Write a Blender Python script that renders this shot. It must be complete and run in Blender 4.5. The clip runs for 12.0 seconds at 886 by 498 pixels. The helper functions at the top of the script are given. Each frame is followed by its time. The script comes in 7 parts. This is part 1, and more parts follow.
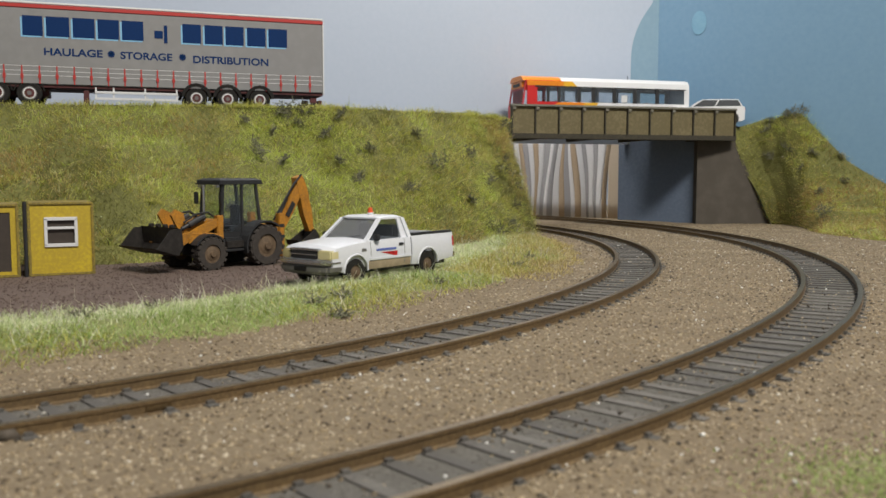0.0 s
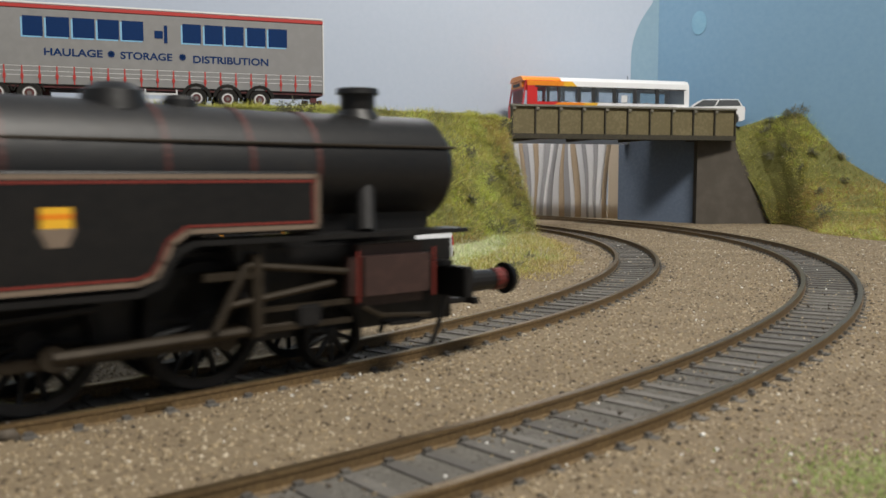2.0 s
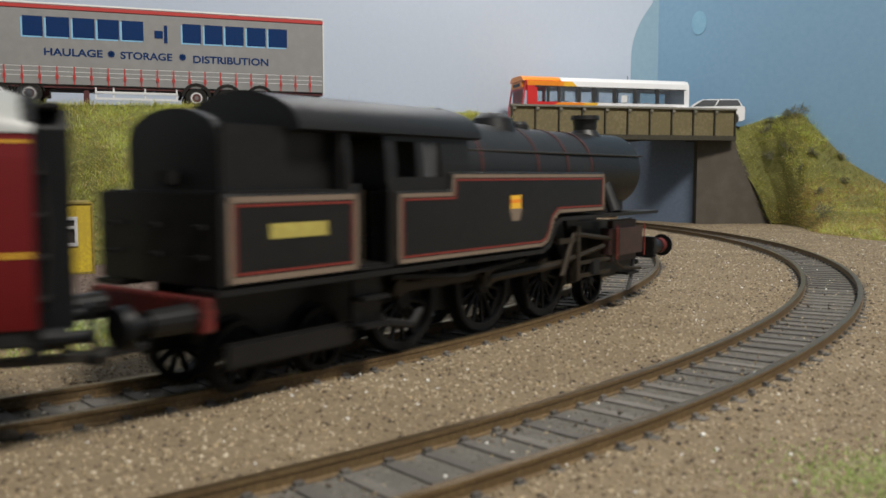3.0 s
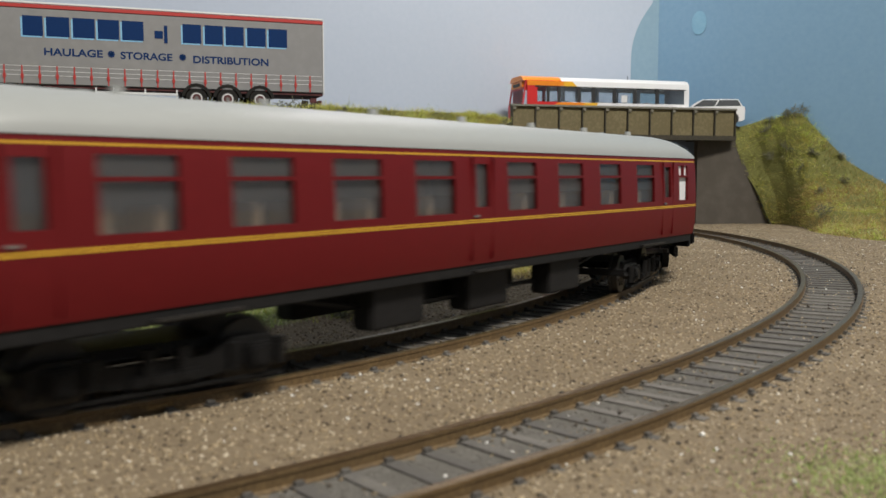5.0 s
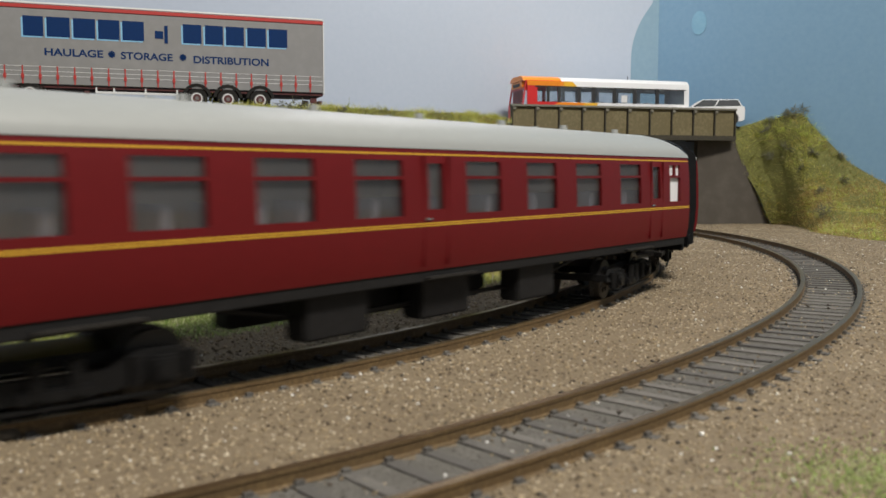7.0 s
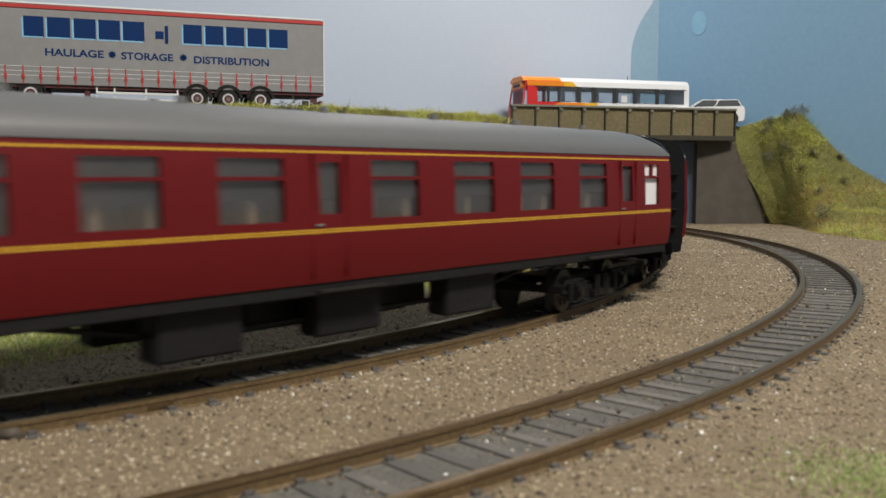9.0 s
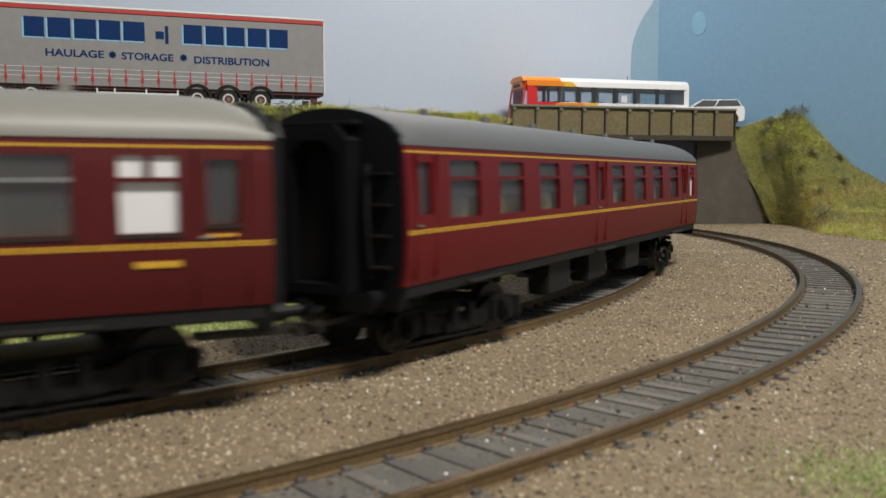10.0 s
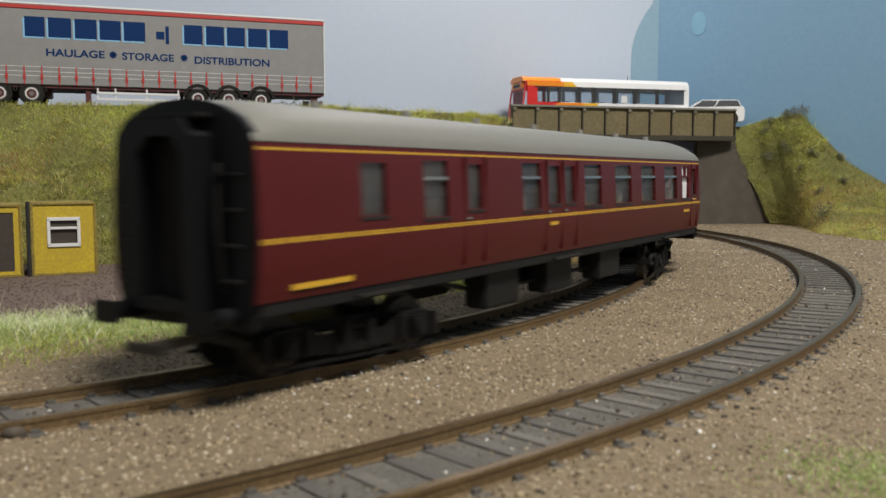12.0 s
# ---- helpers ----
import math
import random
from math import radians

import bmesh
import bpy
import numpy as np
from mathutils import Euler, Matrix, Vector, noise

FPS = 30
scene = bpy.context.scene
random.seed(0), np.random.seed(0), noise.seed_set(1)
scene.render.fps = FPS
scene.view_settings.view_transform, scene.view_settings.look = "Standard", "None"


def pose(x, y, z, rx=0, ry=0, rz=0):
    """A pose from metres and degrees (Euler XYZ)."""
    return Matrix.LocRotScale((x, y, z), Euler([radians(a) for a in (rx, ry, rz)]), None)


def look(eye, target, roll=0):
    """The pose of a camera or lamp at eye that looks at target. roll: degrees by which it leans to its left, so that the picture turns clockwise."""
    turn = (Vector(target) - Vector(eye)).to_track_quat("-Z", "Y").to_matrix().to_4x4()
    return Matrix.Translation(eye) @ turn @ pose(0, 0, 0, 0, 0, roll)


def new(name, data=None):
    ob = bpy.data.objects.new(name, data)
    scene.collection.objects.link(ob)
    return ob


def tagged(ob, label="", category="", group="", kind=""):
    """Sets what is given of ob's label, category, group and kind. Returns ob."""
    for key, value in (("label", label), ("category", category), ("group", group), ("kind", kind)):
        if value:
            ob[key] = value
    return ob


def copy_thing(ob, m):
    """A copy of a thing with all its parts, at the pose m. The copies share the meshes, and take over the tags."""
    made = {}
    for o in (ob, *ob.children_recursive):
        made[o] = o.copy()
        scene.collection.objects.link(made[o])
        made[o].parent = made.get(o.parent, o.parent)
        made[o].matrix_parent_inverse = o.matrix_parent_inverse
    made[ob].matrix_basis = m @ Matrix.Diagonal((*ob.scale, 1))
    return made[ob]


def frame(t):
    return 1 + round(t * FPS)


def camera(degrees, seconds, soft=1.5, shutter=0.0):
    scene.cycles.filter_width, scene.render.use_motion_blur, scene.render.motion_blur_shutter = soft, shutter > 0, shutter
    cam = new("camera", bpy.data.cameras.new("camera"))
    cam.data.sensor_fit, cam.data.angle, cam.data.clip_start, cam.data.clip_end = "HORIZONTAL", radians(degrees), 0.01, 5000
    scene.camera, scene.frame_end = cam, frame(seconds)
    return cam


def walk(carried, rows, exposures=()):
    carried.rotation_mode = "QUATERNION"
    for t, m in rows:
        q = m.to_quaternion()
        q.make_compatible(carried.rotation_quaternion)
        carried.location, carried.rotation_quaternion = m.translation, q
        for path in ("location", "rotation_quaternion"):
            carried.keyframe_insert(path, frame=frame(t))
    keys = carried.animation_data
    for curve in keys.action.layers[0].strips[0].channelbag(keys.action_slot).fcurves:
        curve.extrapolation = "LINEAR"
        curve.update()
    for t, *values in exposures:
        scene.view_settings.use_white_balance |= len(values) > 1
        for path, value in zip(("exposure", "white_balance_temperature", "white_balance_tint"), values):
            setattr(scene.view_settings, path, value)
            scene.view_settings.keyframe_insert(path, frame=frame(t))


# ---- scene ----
cam = camera(53.09, 12.0, 1.5, 0.5)
cam.data.dof.use_dof, cam.data.dof.focus_distance, cam.data.dof.aperture_fstop = True, 0.42, 46.0
S = 0.001  # everything below is drawn in millimetres: a 4 mm to the foot model railway
walk(cam, [(0.0, pose(0, 0, 0.03795, 85.19, 0, 0)), (3.0, pose(0, 0, 0.03795, 85.19, 0, 0)), (12.0, pose(0, -0.002, 0.0381, 85.19, 0, 0.03))])

# ---- light ----
world = bpy.data.worlds.new("room_light")
scene.world = world
world.use_nodes = True
world.node_tree.nodes["Background"].inputs[0].default_value = (0.86, 0.93, 1.0, 1)
world.node_tree.nodes["Background"].inputs[1].default_value = 0.27
lamp_data = bpy.data.lights.new("layout_lamp", "AREA")
lamp_data.shape, lamp_data.size, lamp_data.size_y = "RECTANGLE", 0.4, 0.16
lamp_data.energy, lamp_data.color = 16.6, (1.0, 0.95, 0.865)
lamp = new("layout_lamp", lamp_data)
lamp.matrix_world = look((0.36, -0.20, 0.95), (-0.03, 0.45, 0.0))
back_data = bpy.data.lights.new("back_room_lamp", "AREA")
back_data.shape, back_data.size, back_data.energy, back_data.color = "SQUARE", 0.26, 2.7, (1.0, 0.95, 0.88)
back_lamp = new("back_room_lamp", back_data)
back_lamp.matrix_world = look((0.0, 0.80, 0.40), (0.06, 0.88, 0.0))


# ---- materials ----
def ramp_mat(name, colours, scale=300.0, rough=0.7, metal=0.0, bump=0.2, detail=6.0, spread=0.12, fine=None, island=False, obj=False, coat=0.0, spec=0.5, through_light=0.0):
    """A surface whose colour runs through the given list over two sizes of noise, with a fine relief."""
    m = bpy.data.materials.new(name)
    m.use_nodes = True
    t = m.node_tree
    b = t.nodes["Principled BSDF"]
    co = t.nodes.new("ShaderNodeTexCoord")
    n1, n2 = t.nodes.new("ShaderNodeTexNoise"), t.nodes.new("ShaderNodeTexNoise")
    for n, sc in ((n1, scale), (n2, fine or scale * 9)):
        n.inputs["Scale"].default_value, n.inputs["Detail"].default_value = sc, detail
        t.links.new(co.outputs["Object"], n.inputs["Vector"])
    mix = t.nodes.new("ShaderNodeMath")
    mix.operation = "MULTIPLY_ADD"
    mix.inputs[1].default_value = 0.45
    t.links.new(n2.outputs["Fac"], mix.inputs[0])
    half = t.nodes.new("ShaderNodeMath")
    half.operation = "MULTIPLY"
    half.inputs[1].default_value = 0.22
    t.links.new(n1.outputs["Fac"], half.inputs[0])
    t.links.new(half.outputs[0], mix.inputs[2])
    fac = mix.outputs[0]
    if island or obj:
        src = t.nodes.new("ShaderNodeNewGeometry" if island else "ShaderNodeObjectInfo")
        add = t.nodes.new("ShaderNodeMath")
        add.operation = "MULTIPLY_ADD"
        add.inputs[1].default_value = 0.62 if island else 0.3
        t.links.new(src.outputs["Random Per Island" if island else "Random"], add.inputs[0])
        sub = t.nodes.new("ShaderNodeMath")
        sub.operation = "ADD"
        sub.inputs[1].default_value = -0.145 if island else -0.15
        t.links.new(fac, sub.inputs[0])
        t.links.new(sub.outputs[0], add.inputs[2])
        fac = add.outputs[0]
    r = t.nodes.new("ShaderNodeValToRGB")
    e = r.color_ramp.elements
    k = len(colours)
    lo, hi = 0.5 - spread * 1.6, 0.5 + spread * 1.6
    if island:
        lo, hi = 0.15, 0.85
    e[0].position, e[1].position = lo, hi
    e[0].color, e[1].color = (*colours[0], 1), (*colours[-1], 1)
    for i in range(1, k - 1):
        x = e.new(lo + (hi - lo) * i / (k - 1))
        x.color = (*colours[i], 1)
    t.links.new(fac, r.inputs[0])
    t.links.new(r.outputs[0], b.inputs["Base Color"])
    b.inputs["Roughness"].default_value, b.inputs["Metallic"].default_value = rough, metal
    b.inputs["Coat Weight"].default_value = coat
    b.inputs["Specular IOR Level"].default_value = spec
    if through_light:
        tl, mx = t.nodes.new("ShaderNodeBsdfTranslucent"), t.nodes.new("ShaderNodeMixShader")
        mx.inputs[0].default_value = through_light
        t.links.new(r.outputs[0], tl.inputs[0])
        t.links.new(b.outputs[0], mx.inputs[1])
        t.links.new(tl.outputs[0], mx.inputs[2])
        t.links.new(mx.outputs[0], t.nodes["Material Output"].inputs[0])
    if bump:
        bp = t.nodes.new("ShaderNodeBump")
        bp.inputs["Strength"].default_value, bp.inputs["Distance"].default_value = bump, 0.0004
        t.links.new(n2.outputs["Fac"], bp.inputs["Height"])
        t.links.new(bp.outputs[0], b.inputs["Normal"])
    return m


def glass_mat(name, tint=(0.9, 0.93, 0.95), rough=0.03, haze=0.0):
    m = bpy.data.materials.new(name)
    m.use_nodes = True
    t = m.node_tree
    t.nodes.remove(t.nodes["Principled BSDF"])
    tr, gl, mx = t.nodes.new("ShaderNodeBsdfTransparent"), t.nodes.new("ShaderNodeBsdfGlossy"), t.nodes.new("ShaderNodeMixShader")
    tr.inputs[0].default_value = (*tint, 1)
    gl.inputs["Roughness"].default_value = rough
    mx.inputs[0].default_value = 0.07
    t.links.new(tr.outputs[0], mx.inputs[1])
    t.links.new(gl.outputs[0], mx.inputs[2])
    last = mx
    if haze:
        df, last = t.nodes.new("ShaderNodeBsdfDiffuse"), t.nodes.new("ShaderNodeMixShader")
        df.inputs[0].default_value, last.inputs[0].default_value = (0.42, 0.42, 0.43, 1), haze
        t.links.new(mx.outputs[0], last.inputs[1])
        t.links.new(df.outputs[0], last.inputs[2])
    t.links.new(last.outputs[0], t.nodes["Material Output"].inputs[0])
    return m


M = {}
M["ballast"] = ramp_mat("tan_ballast", [(0.16, 0.12, 0.074), (0.26, 0.205, 0.13), (0.37, 0.30, 0.20)], 40, 0.95, bump=0.8, fine=900)
M["chip"] = ramp_mat("ballast_chips", [(0.045, 0.032, 0.022), (0.13, 0.096, 0.06), (0.235, 0.18, 0.11), (0.32, 0.245, 0.145), (0.40, 0.33, 0.225), (0.47, 0.41, 0.31)], 40, 0.9, island=True, bump=0)
M["pale_chip"] = ramp_mat("pale_grit", [(0.5, 0.47, 0.4), (0.75, 0.73, 0.68), (0.85, 0.84, 0.8)], 500, 0.5, island=True, bump=0.2)
M["dark_chip"] = ramp_mat("dark_grit", [(0.03, 0.025, 0.02), (0.075, 0.06, 0.045), (0.14, 0.115, 0.085)], 500, 0.8, island=True, bump=0.2)
M["grey_ballast"] = ramp_mat("grey_track_ballast", [(0.095, 0.087, 0.075), (0.17, 0.158, 0.14), (0.26, 0.245, 0.215)], 200, 0.95, bump=0.8, fine=1300)
M["sleeper"] = ramp_mat("dusty_sleeper_plastic", [(0.085, 0.078, 0.07), (0.15, 0.138, 0.122), (0.22, 0.205, 0.18)], 300, 0.8, obj=True, bump=0.4)
M["rail_side"] = ramp_mat("rusty_rail_side", [(0.10, 0.062, 0.026), (0.19, 0.125, 0.054), (0.28, 0.19, 0.085)], 160, 0.6, bump=0.3)
M["rail_top"] = ramp_mat("worn_rail_head", [(0.16, 0.11, 0.055), (0.30, 0.225, 0.13), (0.52, 0.42, 0.27)], 200, 0.35, 0.8, bump=0.1)
M["yard"] = ramp_mat("yard_cinders", [(0.10, 0.068, 0.055), (0.165, 0.12, 0.098), (0.25, 0.19, 0.155)], 45, 0.95, bump=0.7, fine=900)
M["soil"] = ramp_mat("embankment_turf", [(0.12, 0.12, 0.035), (0.24, 0.235, 0.065), (0.40, 0.34, 0.13)], 45, 0.95, bump=0.8, fine=700)
M["verge_soil"] = ramp_mat("verge_turf", [(0.16, 0.17, 0.055), (0.27, 0.30, 0.11), (0.40, 0.39, 0.19)], 40, 0.95, bump=0.8, fine=700)
M["grass"] = ramp_mat("static_grass", [(0.19, 0.20, 0.035), (0.42, 0.43, 0.08), (0.64, 0.62, 0.15), (0.82, 0.76, 0.34)], 28, 0.7, island=True, bump=0, through_light=0.55)
M["grass_dry"] = ramp_mat("straw_grass", [(0.22, 0.16, 0.05), (0.50, 0.40, 0.13), (0.70, 0.57, 0.24), (0.86, 0.78, 0.50)], 28, 0.7, island=True, bump=0, through_light=0.55)
M["grass_rust"] = ramp_mat("rusty_brown_grass", [(0.20, 0.11, 0.035), (0.45, 0.28, 0.095), (0.62, 0.42, 0.17), (0.76, 0.60, 0.33)], 28, 0.75, island=True, bump=0, through_light=0.55)
M["grass_green"] = ramp_mat("verge_grass", [(0.15, 0.24, 0.05), (0.33, 0.46, 0.12), (0.50, 0.63, 0.21), (0.78, 0.82, 0.50)], 28, 0.7, island=True, bump=0, through_light=0.55)
M["grass_olive"] = ramp_mat("dark_olive_grass", [(0.05, 0.055, 0.015), (0.14, 0.145, 0.04), (0.25, 0.245, 0.07), (0.42, 0.39, 0.15)], 28, 0.75, island=True, bump=0, through_light=0.5)
M["grass_fresh"] = ramp_mat("fresh_yellow_green_grass", [(0.28, 0.36, 0.055), (0.54, 0.64, 0.11), (0.74, 0.80, 0.19), (0.92, 0.92, 0.52)], 28, 0.65, island=True, bump=0, through_light=0.55)
M["verge_pale"] = ramp_mat("pale_verge_grass", [(0.42, 0.50, 0.20), (0.66, 0.75, 0.38), (0.84, 0.87, 0.56), (0.95, 0.94, 0.80)], 28, 0.65, island=True, bump=0, through_light=0.55)
M["straw"] = ramp_mat("pale_straw_fibres", [(0.50, 0.44, 0.27), (0.70, 0.66, 0.50), (0.88, 0.86, 0.76)], 28, 0.5, island=True, bump=0, through_light=0.4)
M["twig"] = ramp_mat("lichen_twigs", [(0.06, 0.06, 0.038), (0.14, 0.14, 0.085), (0.26, 0.25, 0.16)], 300, 0.9, island=True, bump=0)
M["sky_pale"] = ramp_mat("pale_sky_paint", [(0.41, 0.465, 0.56), (0.445, 0.495, 0.585), (0.48, 0.53, 0.61)], 6, 0.85, bump=0.06, fine=300, spread=0.2)
M["sky_blue"] = ramp_mat("blue_sky_paint", [(0.135, 0.25, 0.375), (0.165, 0.285, 0.405), (0.20, 0.315, 0.43)], 7, 0.75, bump=0.06, fine=260, spread=0.2)
M["sky_mid"] = ramp_mat("light_blue_sky_strip", [(0.20, 0.315, 0.41), (0.235, 0.35, 0.44), (0.27, 0.38, 0.46)], 12, 0.8, bump=0.06, fine=260, spread=0.2)
M["sky_mark"] = ramp_mat("scuffed_blue_paint", [(0.16, 0.32, 0.45), (0.22, 0.38, 0.50)], 40, 0.75, bump=0.05)
M["road"] = ramp_mat("road_surface", [(0.07, 0.07, 0.07), (0.13, 0.13, 0.125)], 80, 0.95, bump=0.4)
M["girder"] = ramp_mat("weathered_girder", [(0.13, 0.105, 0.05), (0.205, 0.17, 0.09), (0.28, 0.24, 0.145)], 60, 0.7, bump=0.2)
M["girder_dark"] = ramp_mat("dark_brown_girder", [(0.035, 0.03, 0.02), (0.09, 0.075, 0.045)], 60, 0.8, bump=0.2)
M["girder_cap"] = ramp_mat("grey_girder_cap", [(0.16, 0.15, 0.12), (0.27, 0.26, 0.21)], 90, 0.7, bump=0.2)
M["concrete"] = ramp_mat("dark_concrete", [(0.075, 0.064, 0.052), (0.11, 0.096, 0.08), (0.15, 0.132, 0.11)], 14, 0.9, bump=0.2, fine=90)
M["blue_panel"] = ramp_mat("grey_blue_board", [(0.13, 0.17, 0.245), (0.165, 0.21, 0.29), (0.20, 0.245, 0.32)], 25, 0.85, bump=0.15, fine=400)



def plain(name, col, rough=0.45, metal=0.0, var=0.12, scale=60, bump=0.05, coat=0.0, **k):
    """Paint, plastic or metal with a slight unevenness."""
    lo, hi = tuple(c * (1 - var) for c in col), tuple(min(1, c * (1 + var)) for c in col)
    return ramp_mat(name, [lo, col, hi], scale, rough, metal, bump, coat=coat, **k)


M["maroon"] = plain("crimson_coach_paint", (0.125, 0.0065, 0.008), 0.45, spec=0.25)
M["maroon_dark"] = plain("dark_maroon_coach_paint", (0.083, 0.0085, 0.009), 0.4, spec=0.3)
M["gold"] = plain("yellow_lining", (0.62, 0.36, 0.03), 0.5)
M["roof_pale"] = plain("pale_grey_roof", (0.31, 0.32, 0.31), 0.45, var=0.06)
M["roof_grey"] = plain("mid_grey_roof", (0.11, 0.11, 0.11), 0.5, var=0.1)
M["roof_warm"] = plain("warm_grey_roof", (0.19, 0.185, 0.165), 0.5, var=0.1)
M["black"] = plain("matt_black", (0.007, 0.0075, 0.009), 0.5, spec=0.22, var=0.35, bump=0.15)
M["frame_grey"] = plain("underframe_grey", (0.018, 0.017, 0.017), 0.6, spec=0.22, var=0.4, bump=0.2)
M["bogie"] = plain("bogie_plastic", (0.011, 0.0105, 0.0105), 0.5, spec=0.22, var=0.4, bump=0.15)
M["steel"] = plain("wheel_steel", (0.06, 0.055, 0.05), 0.45, 0.6, var=0.3)
M["brass_rod"] = plain("oily_rod_steel", (0.06, 0.047, 0.033), 0.45, 0.6, var=0.35)
M["glass"] = glass_mat("window_glass", (0.88, 0.86, 0.84), haze=0.06)
M["clear_glass"] = glass_mat("clear_glass")
M["dark_glass"] = glass_mat("tinted_glass", (0.62, 0.64, 0.65))
# windscreen: the grey haze mixed in stands for a reflection on the glass
M["pale_reflection_glass"] = glass_mat("pale_reflection_windscreen", (0.5, 0.52, 0.54), rough=0.1, haze=0.22)
M["white_pane"] = plain("frosted_white_pane", (0.75, 0.76, 0.77), 0.4, var=0.03)
M["seat_tan"] = plain("tan_seats", (0.42, 0.35, 0.27), 0.8, var=0.2)
M["seat_blue"] = plain("blue_seats", (0.30, 0.33, 0.42), 0.8, var=0.15)
M["inner"] = plain("coach_interior", (0.52, 0.49, 0.45), 0.8)
M["loco"] = ramp_mat("weathered_loco_black", [(0.006, 0.006, 0.0065), (0.0125, 0.0115, 0.011), (0.026, 0.022, 0.018)], 70, 0.42, bump=0.12, spec=0.35, spread=0.16)
M["loco_dirty"] = ramp_mat("sooty_boiler_black", [(0.008, 0.008, 0.009), (0.015, 0.013, 0.0115), (0.035, 0.026, 0.019)], 45, 0.5, bump=0.15)
M["red_line"] = plain("red_lining", (0.19, 0.026, 0.018), 0.5)
M["band_red"] = ramp_mat("sooty_red_band", [(0.02, 0.012, 0.01), (0.10, 0.02, 0.015), (0.22, 0.035, 0.022)], 120, 0.5, bump=0.05, spread=0.2)
M["cream_line"] = plain("cream_lining", (0.20, 0.15, 0.11), 0.5)
# buffer beam red, darkened in the colour for the shade it lies in
M["red"] = ramp_mat("shaded_buffer_beam_red", [(0.06, 0.012, 0.01), (0.20, 0.018, 0.014), (0.30, 0.024, 0.016)], 110, 0.5, bump=0.05)
M["number"] = plain("cream_yellow_number", (0.50, 0.42, 0.10), 0.6, var=0.3)
M["coal"] = plain("coal", (0.015, 0.015, 0.016), 0.6, var=0.5, bump=0.9)
M["cyl_brown"] = plain("dirty_cylinder", (0.06, 0.03, 0.025), 0.5, var=0.4)
M["rubber"] = plain("dusty_rubber", (0.03, 0.028, 0.026), 0.85, var=0.4, bump=0.3, spec=0.15)
M["muddy"] = plain("muddy_rubber", (0.055, 0.045, 0.038), 0.9, var=0.4, bump=0.4)
M["rust_hub"] = plain("muddy_wheel_hub", (0.16, 0.105, 0.06), 0.75, var=0.4, bump=0.3)
M["jcb"] = ramp_mat("muddy_orange_yellow_paint", [(0.26, 0.12, 0.022), (0.52, 0.215, 0.013), (0.64, 0.27, 0.012), (0.69, 0.30, 0.014)], 200, 0.5, bump=0.15, spread=0.15)
M["bucket"] = plain("worn_bucket_steel", (0.05, 0.043, 0.038), 0.6, 0.4, var=0.5, bump=0.3)
M["cab_black"] = plain("black_cab_frame", (0.025, 0.025, 0.027), 0.55, var=0.3)
M["white"] = ramp_mat("dusty_white_paint", [(0.58, 0.585, 0.615), (0.67, 0.68, 0.72), (0.72, 0.73, 0.77)], 110, 0.38, bump=0.02, coat=0.2, spread=0.25)
M["dust"] = plain("road_dust", (0.42, 0.33, 0.22), 0.8, var=0.25)
M["chrome"] = plain("dull_chrome", (0.55, 0.55, 0.55), 0.25, 0.9)
M["bumper_grey"] = plain("dusty_bumper", (0.17, 0.162, 0.15), 0.5, var=0.2)
M["headlight"] = plain("yellowed_headlight", (0.62, 0.55, 0.30), 0.2, coat=0.5)
M["tail_red"] = plain("red_lamp_lens", (0.5, 0.02, 0.02), 0.25, coat=0.5)
M["beacon"] = plain("orange_red_beacon", (0.75, 0.10, 0.03), 0.3, coat=0.5)
M["blue_ink"] = plain("navy_lettering", (0.006, 0.030, 0.115), 0.6, spec=0.1)
M["light_blue_ink"] = plain("light_blue_shadow_print", (0.22, 0.48, 0.72), 0.5)
M["logo_blue"] = plain("blue_door_print", (0.10, 0.14, 0.40), 0.5)
M["cabin"] = ramp_mat("weathered_yellow_paint", [(0.42, 0.30, 0.03), (0.60, 0.45, 0.02), (0.66, 0.50, 0.03)], 90, 0.5, bump=0.1)
M["cabin_edge"] = ramp_mat("dirty_yellow_edge", [(0.16, 0.12, 0.03), (0.48, 0.36, 0.03), (0.58, 0.43, 0.03)], 200, 0.6, bump=0.2)
M["brown_door"] = plain("dark_brown_door", (0.06, 0.045, 0.035), 0.6, var=0.3)
M["curtain"] = ramp_mat("grey_curtain_side", [(0.21, 0.206, 0.206), (0.24, 0.236, 0.236), (0.265, 0.26, 0.26)], 30, 0.5, bump=0.05, fine=200)
M["trailer_white"] = plain("white_trailer_trim", (0.66, 0.66, 0.66), 0.4, var=0.04)
M["trailer_red"] = plain("red_trailer_trim", (0.45, 0.035, 0.03), 0.45)
M["chassis_red"] = plain("dark_red_chassis", (0.10, 0.018, 0.018), 0.55, var=0.3)
M["bus_white"] = plain("white_bus_paint", (0.74, 0.74, 0.75), 0.35, var=0.03, coat=0.2)
M["bus_red"] = plain("red_bus_paint", (0.60, 0.02, 0.02), 0.35, coat=0.2)
M["bus_orange"] = plain("orange_bus_paint", (0.85, 0.26, 0.01), 0.35, coat=0.2)
M["bus_yellow"] = plain("yellow_bus_paint", (0.85, 0.47, 0.03), 0.35, coat=0.2)
M["car_glass"] = plain("smoked_car_glass", (0.03, 0.035, 0.04), 0.4, spec=0.15)
M["lorry_hub"] = plain("grey_lorry_hub", (0.15, 0.145, 0.14), 0.5)
M["cloth"] = plain("white_cloth", (0.74, 0.73, 0.74), 0.9, var=0.06)
M["cloth_grey"] = plain("grey_cloth_stripe", (0.40, 0.39, 0.40), 0.9)
M["cloth_brown"] = plain("tan_cloth_stripe", (0.50, 0.38, 0.26), 0.9)
